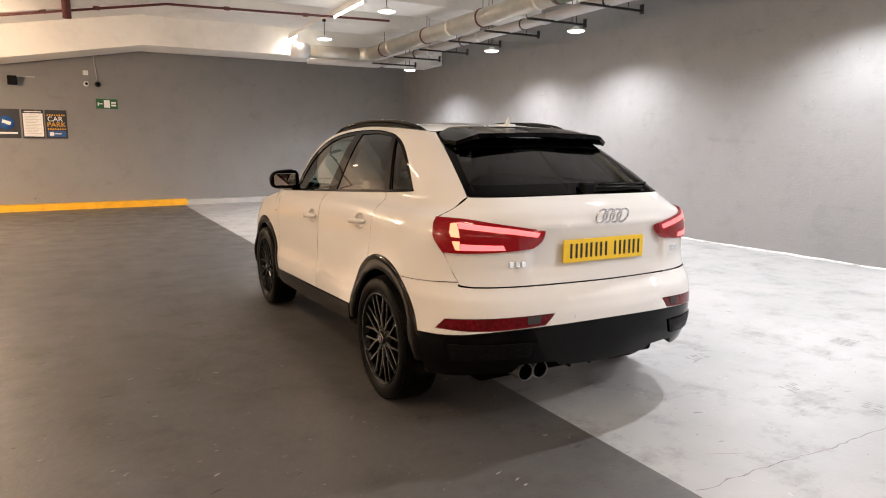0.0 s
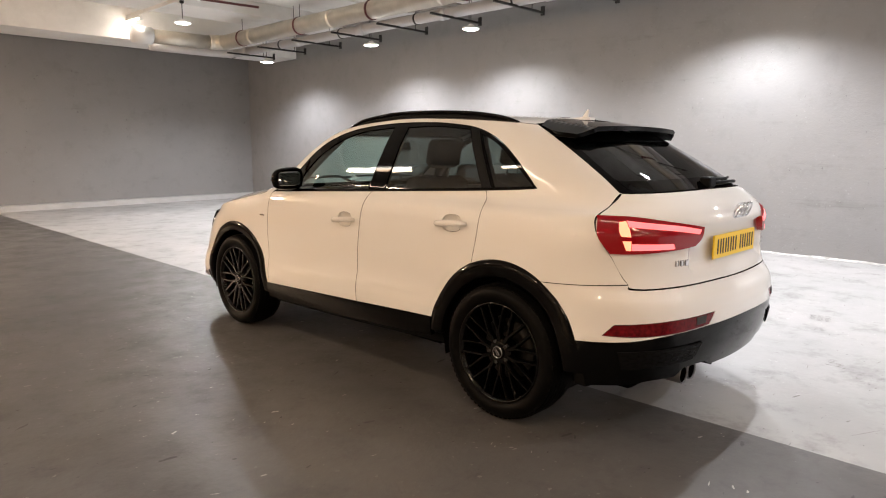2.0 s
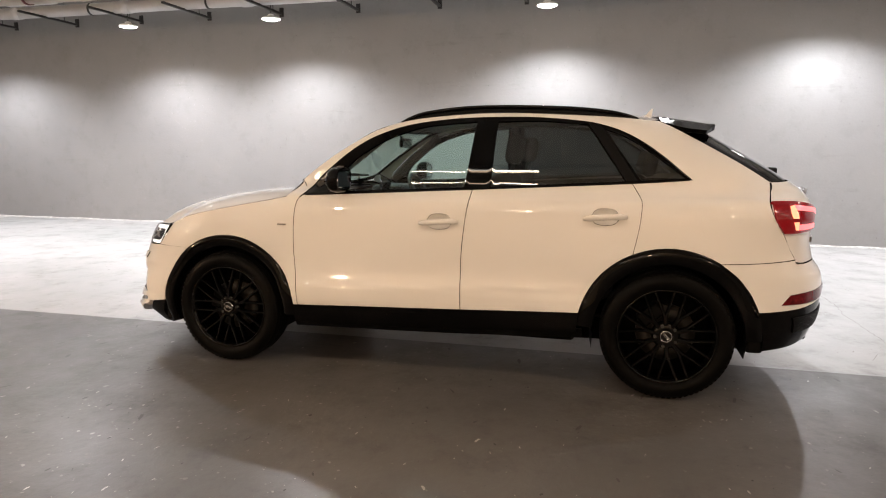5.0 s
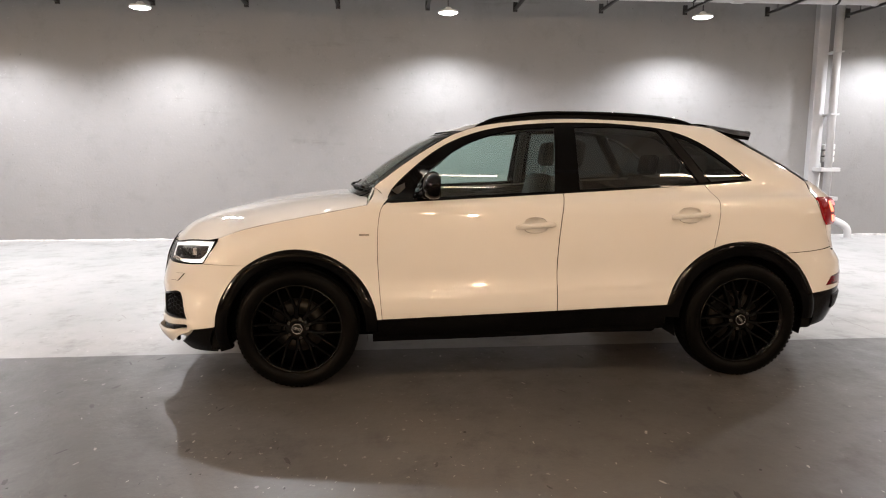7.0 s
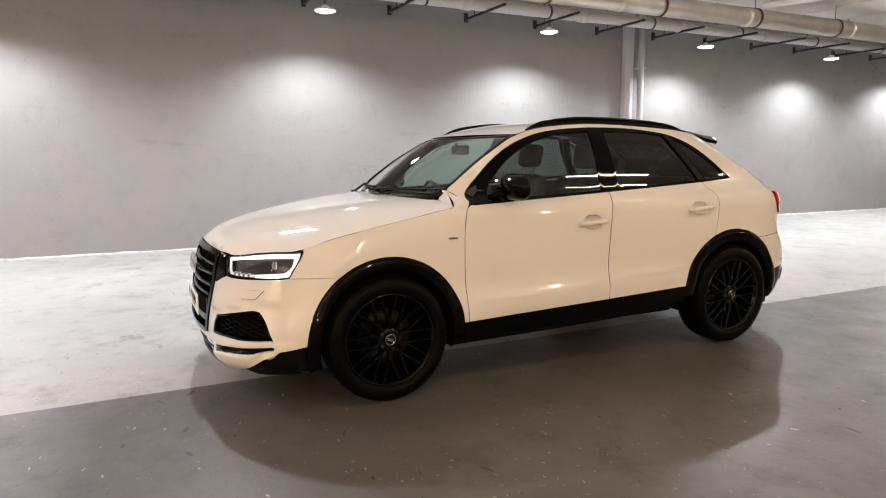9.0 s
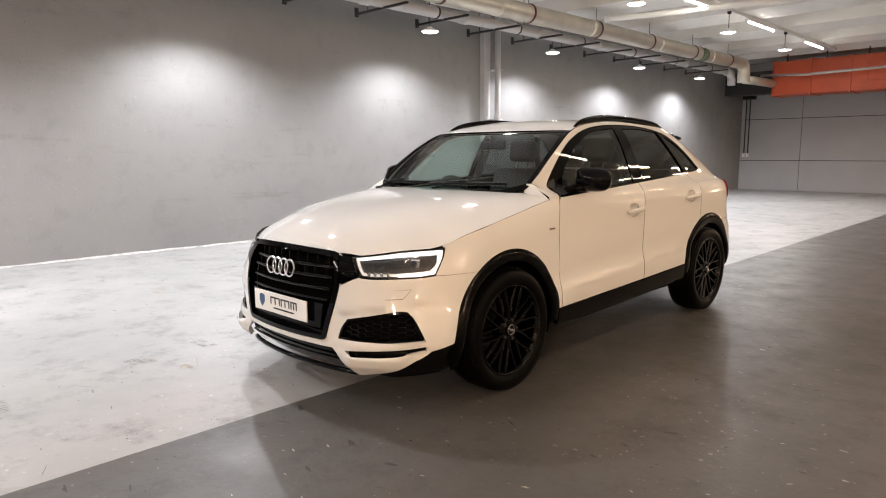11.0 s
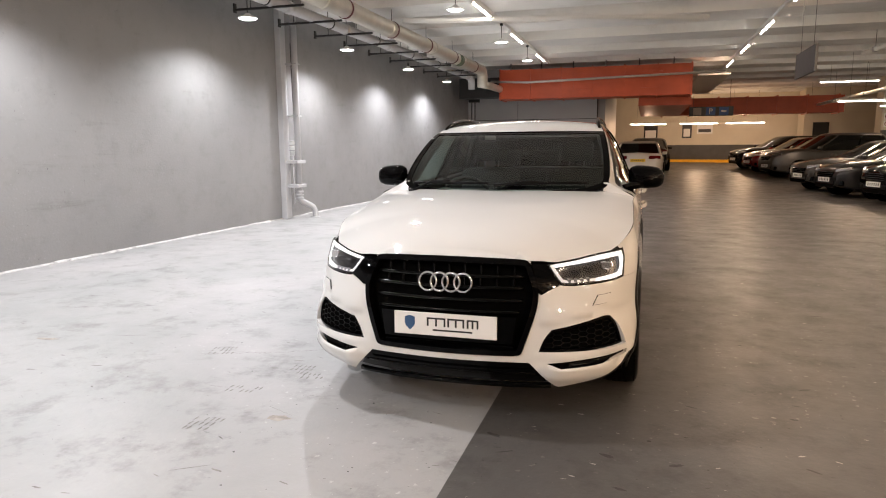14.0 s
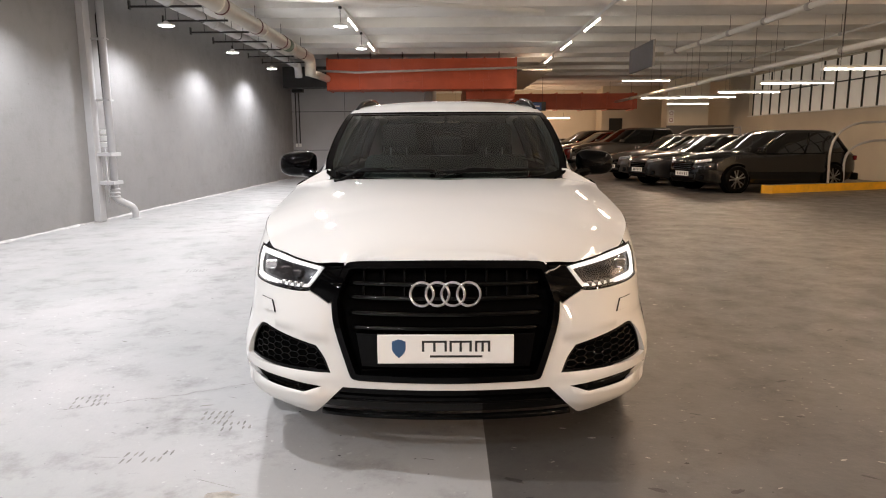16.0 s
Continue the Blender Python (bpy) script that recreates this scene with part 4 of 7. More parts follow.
# front plate
plate_y = 2.205
plate = part("front_plate", box(-0.26, 0.26, plate_y, plate_y + 0.008, 0.447, 0.561, bevel=0.003), PLATE_WHITE, car, "white plate with a dark shield and dark lettering bars")
shield = outline([(-0.026, 0.03), (0, 0.038), (0.026, 0.03)], [(0.026, 0.03), (0.024, -0.008), (0, -0.036)], [(0, -0.036), (-0.024, -0.008), (-0.026, 0.03)])
sheet("shield", shield, lambda u, v: np.array((0.178 + u, plate_y + 0.0095, 0.505 + v)), BLUE_BADGE, plate, thick=0.002, flip=True, label="dark blue shield badge")
for x0, x1, z0, z1 in ((0.09, -0.005, 0.495, 0.538), (-0.015, -0.10, 0.495, 0.538), (-0.112, -0.17, 0.495, 0.538)):
    for xa, xb in ((x0, x0 - 0.009), ((x0 + x1) / 2 + 0.0045, (x0 + x1) / 2 - 0.0045), (x1 + 0.009, x1)):
        part("lettering_bar", box(xb, xa, plate_y + 0.008, plate_y + 0.0095, z0, z1), INK, plate)
    part("lettering_bar", box(x1, x0, plate_y + 0.008, plate_y + 0.0096, z1 - 0.008, z1), INK, plate)
part("lettering_bar", box(-0.14, 0.06, plate_y + 0.008, plate_y + 0.0095, 0.472, 0.480), INK, plate)


def rings(name, centre, width, height, tilt, parent, sign):
    """Four linked chrome rings as one emblem."""
    r = height / 2
    pitch = (width - 2 * r) / 3
    bm = bmesh.new()
    for k in range(4):
        cx = -width / 2 + r + k * pitch
        pts = []
        for a in np.linspace(0, 2 * math.pi, 29):
            u, v = cx + (r - 0.005) * math.cos(a), (r - 0.005) * math.sin(a)
            pts.append((centre[0] + u, centre[1] - sign * v * tilt, centre[2] + v))
        add_tube(bm, pts, 0.0062, 8, False)
    return part(name, bm, CHROME, parent, "four chrome rings", smooth=True)


rings("front_emblem", (0, 2.196, 0.715), 0.275, 0.098, 0.12, car, 1)

# headlamps
for loop, mirror_name in ((HEADLAMP, "headlamp"),):
    left, rightlamp = pair("headlamp", loop, deep(FRONT, 0.045), LAMP_INNER, flip=True, thick=0, label="headlamp with a lit white light guide")
    for lamp, sgn in ((left, 1), (rightlamp, -1)):
        def lamp_part(name, pts_loop, chart, mat, lift, thick, lab=""):
            ob = sheet(name, pts_loop if sgn > 0 else flipped(pts_loop), chart, mat, lamp, flip=True, lift=lift, thick=thick, label=lab, step=0.02)
            return ob
        lamp_part("lens", inset(HEADLAMP, 0.004), FRONT, LENS, 0.002, 0)
        ob = sheet("frame", HEADLAMP if sgn > 0 else flipped(HEADLAMP), FRONT, GLOSS_BLACK, lamp, flip=True, thick=0.05, step=0.02, holes=[inset(HEADLAMP if sgn > 0 else flipped(HEADLAMP), 0.007)])
        top = [fx(-0.49, 0.796), fx(-0.60, 0.812), fy(1.90, 0.828), fy(1.762, 0.835)]
        top_in = [fx(-0.51, 0.785), fx(-0.60, 0.797), fy(1.90, 0.811), fy(1.79, 0.816)]
        low = [fx(-0.565, 0.711), fx(-0.66, 0.710), fy(1.88, 0.716), fy(1.83, 0.722)]
        low_in = [fx(-0.60, 0.726), fx(-0.68, 0.728), fy(1.89, 0.734), fy(1.845, 0.738)]
        ring = inset(HEADLAMP if sgn > 0 else flipped(HEADLAMP), 0.012)
        sheet("inner_guide", ring, deep(FRONT, 0.014), material("dim_light_guide", (0.8, 0.8, 0.8), 0.2, glow=(1.0, 0.98, 0.95), glow_strength=0.45) if sgn > 0 else bpy.data.materials["dim_light_guide"], lamp, flip=True, thick=0.006, step=0.02, holes=[inset(HEADLAMP if sgn > 0 else flipped(HEADLAMP), 0.024)], label="pale inner light guide")
        lamp_part("light_guide", outline(top, [top[-1], fy(1.785, 0.78), low[-1]], [low[-1], fy(1.90, 0.714), fx(-0.70, 0.712)], [fx(-0.70, 0.712), fx(-0.70, 0.727)], [fx(-0.70, 0.727), low_in[2], low_in[3]], [low_in[3], fy(1.812, 0.77), top_in[-1]], top_in[::-1], [top_in[0], top[0]]), deep(FRONT, 0.012), DRL, 0, 0.01, "lit white light guide")
        for cx, cz, r in ((-0.735, 0.775, 0.024), (-0.60, 0.757, 0.020), (-0.66, 0.765, 0.020)):
            base = FRONT(FRONT.at_x(cx, cz), cz)
            pod = bmesh.new()
            add_box(pod, sgn * cx - r, sgn * cx + r, base[1] - 0.045, base[1] - 0.022, cz - r * 0.8, cz + r * 0.8, bevel=0.005)
            part("projector", pod, CHROME if r > 0.022 else LAMP_INNER, lamp)
        for k in range(4):
            cx = -0.575 - 0.028 * k
            base = FRONT(FRONT.at_x(cx, 0.716), 0.716)
            part("lamp_reflector", box(sgn * cx - 0.010, sgn * cx + 0.010, base[1] - 0.03, base[1] - 0.012, 0.712, 0.732, bevel=0.004), CHROME, lamp)

# lower side grilles with a honeycomb mesh
pair("side_grille", inset(SIDE_GRILLE, -0.004), deep(FRONT, 0.035), SHUT, flip=True, thick=0, label="black honeycomb side grille")
pair("side_grille_frame", inset(SIDE_GRILLE, -0.001), FRONT, GLOSS_BLACK, flip=True, lift=-0.004, thick=0.03, holes=[inset(SIDE_GRILLE, 0.010)])


def honeycomb(loop, chart, pitch, radius, depth):
    """Bars of a honeycomb that fill an outline on a chart."""
    bm = bmesh.new()
    a = np.array(loop)
    (u0, v0), (u1, v1) = a.min(0), a.max(0)
    w, h = pitch * 1.55, pitch * 0.72
    col, u = 0, u0
    while u < u1 + w:
        v = v0 + (h / 2 if col % 2 else 0)
        while v < v1 + h:
            ring = ((u + w / 2, v), (u + w / 4, v + h / 2), (u - w / 4, v + h / 2), (u - w / 2, v))
            for p, q in zip(ring, ring[1:]):
                if inside(np.array((p, q)), loop).all():
                    add_tube(bm, [chart(*p) - np.array((0, depth, 0)), chart(*q) - np.array((0, depth, 0))], radius, 4, False)
            v += h
        u += w * 0.75
        col += 1
    return bm


for sgn in (1, -1):
    part("honeycomb_mesh", honeycomb(SIDE_GRILLE if sgn > 0 else flipped(SIDE_GRILLE), FRONT, 0.036, 0.0028, 0.022), SLAT_BLACK, car)
pair("bumper_slot", inset(SLOT, -0.004), deep(FASCIA, 0.03), GLOSS_BLACK, flip=True, thick=0)
sheet("lower_intake", inset(LOWER, -0.002), deep(FRONT, 0.03), GLOSS_BLACK, car, flip=True, thick=0)
for z in (0.272,):
    w = 0.38 + (0.333 - z) * 0.9
    part("intake_bar", tube([FRONT(FRONT.at_x(x, z), z) - np.array((0, 0.012, 0)) for x in np.linspace(-w, w, 21)], 0.006, 6), GLOSS_BLACK, car, smooth=True)
part("front_splitter", tube([FRONT(FRONT.at_x(x, 0.215), 0.215) - np.array((0, -0.012, 0.012)) for x in np.linspace(-0.50, 0.50, 27)], 0.014, 8), GLOSS_BLACK, car, smooth=True)
pair("bumper_corner", outline([fy(1.754, 0.364), fy(1.874, 0.345)], [fy(1.874, 0.345), fy(1.92, 0.298), fx(-0.72, 0.246), fx(-0.56, 0.204)], [fx(-0.56, 0.204), fx(-0.62, 0.185), fy(1.95, 0.18), fy(1.76, 0.20)], [fy(1.76, 0.20), fy(1.754, 0.364)]), deep(FRONT, -0.004), MATT_BLACK, flip=True, thick=0.04, gap=0.001)
washer = outline([fx(-0.706, 0.648), fx(-0.765, 0.652)], [fx(-0.765, 0.652), fx(-0.748, 0.610)], [fx(-0.748, 0.610), fx(-0.688, 0.606)], [fx(-0.688, 0.606), fx(-0.706, 0.648)])
pair("washer_cover_seam", inset(washer, -0.0016), FASCIA, SHUT, flip=True, thick=0, lift=0.0015)
pair("washer_cover", washer, FASCIA, PAINT, flip=True, thick=0.002, lift=0.0075)


# rear end
def rx(x, z):
    return (REAR.at_x(x, z), z)


def ry(y, z):
    return (REAR.at_y(y, z), z)


def whole(left):
    """A left-hand run closed by its mirror image."""
    return left + [np.array((-p[0], p[1])) for p in left[::-1]]


gate = outline([rx(0, 1.163), rx(-0.35, 1.160), ry(-1.80, 1.155)], [ry(y, z) for y, z in TAIL_CUT], [ry(-1.925, 0.765), rx(-0.745, 0.749), rx(-0.70, 0.743)], [rx(-0.70, 0.743), rx(-0.3, 0.748), rx(0, 0.748)])
gate = [p for p in gate if p[0] < -1e-4]
sheet("tailgate", whole(gate), TAILGATE, PAINT, car, gap=0.0018, thick=0.02, step=0.028)
GLASS_EDGE = [ry(y - 0.0, z) for y, z in REAR_EDGE]
pane = outline([rx(0, 1.455), rx(-0.3, 1.453), (GLASS_EDGE[1][0], 1.44)], [GLASS_EDGE[1], GLASS_EDGE[2], GLASS_EDGE[3], GLASS_EDGE[4]], [GLASS_EDGE[4], rx(-0.35, 1.163), rx(0, 1.166)])
pane = whole([p for p in pane if p[0] < -1e-4])
sheet("rear_screen", pane, REAR, DARK_GLASS, car, gap=0.004, thick=0, lift=-0.004, label="dark tailgate glass")
sheet("rear_screen_border", pane, REAR, GLOSS_BLACK, car, gap=0.003, thick=0.012, lift=-0.002, holes=[inset(pane, 0.055)], label="gloss black border of the tailgate glass")
LAMP = outline([rx(-0.364, 1.004), rx(-0.55, 1.034), rx(-0.70, 1.057), ry(-1.778, 1.060)], [ry(-1.778, 1.060), ry(-1.80, 0.98), ry(-1.852, 0.900)], [ry(-1.852, 0.900), rx(-0.72, 0.900), rx(-0.55, 0.911), rx(-0.43, 0.922)], [rx(-0.43, 0.922), rx(-0.385, 0.955), rx(-0.364, 1.004)])
for sgn in (1, -1):
    def turned(l):
        return l if sgn > 0 else flipped(l)
    lamp = sheet("tail_lamp", turned(LAMP), REAR, RED_LENS, car, gap=0.001, lift=0.012, thick=0.03, label="lit red tail lamp")
    hot = outline([rx(-0.738, 1.040), ry(-1.868, 1.036)], [ry(-1.868, 1.036), ry(-1.878, 1.0), ry(-1.888, 0.978)], [ry(-1.888, 0.978), rx(-0.738, 0.976)], [rx(-0.738, 0.976), rx(-0.738, 1.040)])
    hot2 = outline([rx(-0.738, 0.958), ry(-1.893, 0.958)], [ry(-1.893, 0.958), ry(-1.906, 0.918)], [ry(-1.906, 0.918), rx(-0.738, 0.916)], [rx(-0.738, 0.916), rx(-0.738, 0.958)])
    glow = outline([rx(-0.395, 0.994), rx(-0.55, 1.018), rx(-0.736, 1.042)], [rx(-0.736, 1.042), rx(-0.736, 1.024)], [rx(-0.736, 1.016), rx(-0.55, 0.995), rx(-0.41, 0.976)], [rx(-0.41, 0.976), rx(-0.395, 0.994)])
    glow2 = outline([rx(-0.57, 0.942), rx(-0.736, 0.946)], [rx(-0.736, 0.946), rx(-0.736, 0.917)], [rx(-0.736, 0.917), rx(-0.56, 0.919)], [rx(-0.56, 0.919), rx(-0.57, 0.942)])
    for name, l, mat in (("light_block", hot, RED_HOT), ("light_block", hot2, RED_HOT), ("light_strip", glow, RED_GLOW), ("light_strip", glow2, RED_GLOW)):
        sheet(name, turned(l), REAR, mat, lamp, lift=0.0145, thick=0.003, step=0.02)
rings("rear_emblem", (0.025, -2.113, 1.062), 0.215, 0.078, -0.35, car, -1)
rear_plate = part("rear_plate", box(-0.26, 0.26, -2.098, -2.088, 0.841, 0.955, bevel=0.003), PLATE_YELLOW, car, "yellow plate with black bars in place of characters")
for k in range(7):
    x = -0.222 + 0.063 * k + (0.03 if k > 3 else 0)
    for a, b in ((x, x + 0.013), (x + 0.033, x + 0.046)):
        part("plate_bar", box(a, b, -2.0995, -2.098, 0.862, 0.934), INK, rear_plate)
for x0, x1, z in ((-0.545, -0.455, 0.848), (0.50, 0.58, 0.858)):
    for k in range(3):
        w = (x1 - x0) / 3
        y = REAR(REAR.at_x(x0 + w * (k + 0.5), z), z)[1]
        part("model_badge", box(x0 + w * k + 0.003, x0 + w * (k + 1) - 0.003, y - 0.006, y + 0.006, z - 0.014, z + 0.014, bevel=0.002), CHROME, car, "chrome badge bar")

arch_seam = math.degrees(math.atan2(0.500 - HUB_Z, -1.745 + AXLE))
rear_bumper = outline([rx(0, 0.744), rx(-0.3, 0.744), rx(-0.70, 0.738)], [rx(-0.70, 0.738), rx(-0.75, 0.743), ry(-1.93, 0.762)], [ry(-1.93, 0.762), ry(-1.75, 0.751), ry(-1.550, 0.742)], [ry(y, z) for y, z in arc(-AXLE, ARCH_R, rear_start, arch_seam, 10)],
                      [ry(-1.745, 0.500), ry(-1.95, 0.515), rx(-0.60, 0.545), rx(-0.3, 0.562), rx(0, 0.568)])
rear_bumper = whole([p for p in rear_bumper if p[0] < -1e-4])
REFLECTOR = outline([rx(-0.352, 0.618), rx(-0.60, 0.608), ry(-1.96, 0.594), ry(-1.90, 0.588)], [ry(-1.90, 0.588), ry(-1.855, 0.536)], [ry(-1.855, 0.536), rx(-0.70, 0.540), rx(-0.40, 0.563)], [rx(-0.40, 0.563), rx(-0.352, 0.618)])


def REAR_SKIN(s, z):
    p = REAR(s, z)
    p[1] -= 0.014 * step_up(0.645, 0.62, z) * step_up(0.40, 0.30, abs(p[0])) * 0.3
    return p


sheet("rear_bumper", rear_bumper, REAR_SKIN, PAINT, car, gap=0.0008, thick=0.03, step=0.03, holes=[REFLECTOR, flipped(REFLECTOR)])
for l in (REFLECTOR, flipped(REFLECTOR)):
    sheet("rear_reflector", l, REAR, RED_REFLECTOR, car, gap=0.002, thick=0.02, label="dark red reflector strip with a pale lamp")
for sgn in (1, -1):
    pod = outline([rx(-0.42, 0.610), rx(-0.49, 0.608)], [rx(-0.49, 0.608), rx(-0.49, 0.573)], [rx(-0.49, 0.573), rx(-0.43, 0.575)], [rx(-0.43, 0.575), rx(-0.42, 0.610)])
    sheet("reversing_lamp", pod if sgn > 0 else flipped(pod), REAR, TRIM_GREY, car, lift=0.002, thick=0.003)
valance = outline([rx(0, 0.566), rx(-0.3, 0.560), rx(-0.60, 0.543), ry(-1.95, 0.513), ry(-1.745, 0.498)], [ry(-1.745, 0.498), ry(-1.772, 0.40), ry(-1.775, 0.285)], [ry(-1.775, 0.285), ry(-1.93, 0.30), rx(-0.66, 0.318), rx(-0.53, 0.322)], [rx(-0.53, 0.322), rx(-0.50, 0.362)], [rx(-0.50, 0.362), rx(-0.41, 0.366), rx(-0.31, 0.362)], [rx(-0.31, 0.362), rx(-0.28, 0.335)], [rx(-0.28, 0.335), rx(0, 0.328)])
valance = whole([p for p in valance if p[0] < -1e-4])
sheet("rear_valance", valance, deep(REAR, 0.004), GLOSS_BLACK, car, gap=0.001, thick=0.06, step=0.03, label="gloss black lower bumper with diffuser")
mesh_panel = outline([rx(-0.43, 0.485), rx(-0.60, 0.48), ry(-1.98, 0.472), ry(-1.92, 0.468)], [ry(-1.92, 0.468), ry(-1.93, 0.385)], [ry(-1.93, 0.385), rx(-0.6, 0.40), rx(-0.47, 0.405)], [rx(-0.47, 0.405), rx(-0.43, 0.485)])
for sgn in (1, -1):
    l = mesh_panel if sgn > 0 else flipped(mesh_panel)
    sheet("valance_grille", l, REAR, MATT_BLACK, car, lift=0.004, thick=0.006)
    part("valance_mesh", honeycomb(l, lambda s, z: REAR(s, z) - np.array((0, 0.004, 0)), 0.03, 0.002, 0.0), GLOSS_BLACK, car)
for x in (-0.20, -0.07, 0.07, 0.20):
    part("diffuser_fin", box(x - 0.006, x + 0.006, -2.10, -1.95, 0.31, 0.37, bevel=0.004), GLOSS_BLACK, car)
for x in (-0.449, -0.362):
    pipe = lathe([(-2.068, 0.040), (-2.073, 0.043), (-2.068, 0.045), (-1.88, 0.045)], 24, "y")
    bmesh.ops.translate(pipe, verts=pipe.verts, vec=(x, 0, 0.314))
    tip = part("exhaust_tip", pipe, STEEL, car, "steel exhaust tip", smooth=True)
    hole = lathe([(-2.065, 0.039), (-1.95, 0.039), (-1.95, 0.0005)], 24, "y")
    bmesh.ops.translate(hole, verts=hole.verts, vec=(x, 0, 0.314))
    part("exhaust_bore", hole, SHUT, tip, smooth=True)
for x, z in ((-0.235, 0.592), (0.288, 0.590)):
    base = REAR(REAR.at_x(x, z), z)
    dot = lathe([(0.0, 0.0005), (0.0, 0.011), (0.004, 0.012)], 16, "y")
    bmesh.ops.translate(dot, verts=dot.verts, vec=(x, base[1] - 0.003, z))
    part("parking_sensor", dot, PAINT, car)

# roof spoiler, rails, antenna, wipers
def WING(u, v):
    """The roof spoiler: u across, v from its root to its trailing lip."""
    y = -1.24 - v * 0.335 + 0.05 * (u / 0.6) ** 2 * v
    drop = 0.045 * max(0, abs(u) - 0.42) / 0.13
    return np.array((u, y, ROOF_CROWN(max(y, -1.5)) - 0.02 * (u / 0.6) ** 2 - 0.002 - 0.010 * v - drop))


wing_loop = outline([(-0.495, 0.03), (-0.3, -0.08), (0, -0.13), (0.3, -0.08), (0.495, 0.03)], [(0.495, 0.03), (0.535, 0.42), (0.525, 0.84)], [(0.525, 0.84), (0.45, 0.97)], [(0.45, 0.97), (0.25, 0.98), (0, 0.93), (-0.25, 0.98), (-0.45, 0.97)], [(-0.45, 0.97), (-0.525, 0.84)], [(-0.525, 0.84), (-0.535, 0.42), (-0.495, 0.03)])
sheet("roof_spoiler", wing_loop, WING, SPOILER_BLACK, car, flip=True, thick=0.024, step=0.05)
sheet("spoiler_underside", wing_loop, lambda u, v: WING(u, v) - np.array((0, -0.01, 0.026 * (1 - 0.2 * v))), MATT_BLACK, car, thick=0, step=0.06)
for sgn in (-1, 1):
    rail = [np.array((sgn * (side_x(y, ROOF_EDGE(y)) - 0.022), y, ROOF_EDGE(y) + h)) for y, h in ((0.255, -0.005), (0.20, 0.013), (0.10, 0.029), (-0.15, 0.037), (-0.45, 0.038), (-0.75, 0.036), (-0.95, 0.028), (-1.06, 0.013), (-1.12, -0.004))]
    bm = bmesh.new()
    add_tube(bm, spline(rail, 5), 0.012, 10)
    ob = part("roof_rail", bm, GLOSS_BLACK, car, "gloss black roof rail", smooth=True)
    foot_bm = bmesh.new()
    add_tube(foot_bm, [p - np.array((0, 0, 0.022)) for p in spline(rail[1:-1], 4)], 0.012, 8)
    part("rail_foot", foot_bm, MATT_BLACK, ob, smooth=True)
fin = bmesh.new()
prof = [(-1.13, 0.0), (-1.185, 0.012), (-1.216, 0.052), (-1.225, 0.050), (-1.218, 0.0)]
fa, fb = [fin.verts.new((-0.012 * (1 if h == 0 else 0.3), y, 1.532 + h)) for y, h in prof], [fin.verts.new((0.012 * (1 if h == 0 else 0.3), y, 1.532 + h)) for y, h in prof]
fin.faces.new(fa)
fin.faces.new(fb[::-1])
for i in range(5):
    j = (i + 1) % 5
    fin.faces.new((fa[i], fb[i], fb[j], fa[j]))
part("antenna_fin", fin, PAINT, car, "white shark fin antenna")
part("antenna_base", box(-0.03, 0.03, -1.25, -1.08, 1.52, 1.538, bevel=0.005), PAINT, car)


def on_screen(x, y, h=0.012):
    return SCREEN(x, y) + np.array((0, 0.4 * h, h))


for x0, y0, x1, y1 in ((-0.55, 0.925, 0.02, 1.025), (0.06, 1.015, 0.60, 0.915)):
    blade = [on_screen(x0 + (x1 - x0) * t, y0 + (y1 - y0) * t + 0.02 * math.sin(math.pi * t)) for t in np.linspace(0, 1, 9)]
    wiper = part("wiper", tube(blade, 0.008, 6), MATT_BLACK, car, "black windscreen wiper")
    part("wiper_arm", tube([np.array((x1, 1.0, BONNET(x1, 1.0)[2] - 0.005)), (blade[4] + blade[-1]) / 2 + np.array((0, 0.0, 0.010)), blade[4] + np.array((0, 0, 0.008))], 0.009, 6), MATT_BLACK, wiper)
    part("wiper_pivot", tube([np.array((x1, 0.995, BONNET(x1, 1.0)[2] - 0.03)), np.array((x1, 1.0, BONNET(x1, 1.0)[2] + 0.012))], 0.016, 10), MATT_BLACK, wiper)
hub = REAR(0.0, 1.19)
rear_wiper = part("rear_wiper", tube([hub + np.array((0.02, -0.03, 0.0)), REAR(REAR.at_x(0.25, 1.19), 1.19) + np.array((0, -0.025, 0)), REAR(REAR.at_x(0.42, 1.185), 1.185) + np.array((0, -0.02, 0))], 0.009, 6), MATT_BLACK, car, "black tailgate wiper")
part("wiper_pivot", box(-0.035, 0.045, hub[1] - 0.04, hub[1] + 0.02, 1.165, 1.222, bevel=0.012), MATT_BLACK, rear_wiper)
part("wiper_blade", tube([REAR(REAR.at_x(x, 1.205), 1.205) + np.array((0, -0.014, 0)) for x in (0.10, 0.25, 0.40, 0.52)], 0.006, 6), MATT_BLACK, rear_wiper)

# sills and wheel arch trims
SILL = outline([(0.846, 0.389), (0.32, 0.405), (-0.186, 0.421), (-0.842, 0.444)], [(-0.842, 0.444), (-0.835, 0.38), (-0.835, 0.34)], [(-0.835, 0.34), (0, 0.30), (0.85, 0.285)], [(0.85, 0.285), (0.846, 0.389)])


def SILL_FACE(y, z):
    p = SIDE(y, z)
    p[0] -= 0.006
    return p


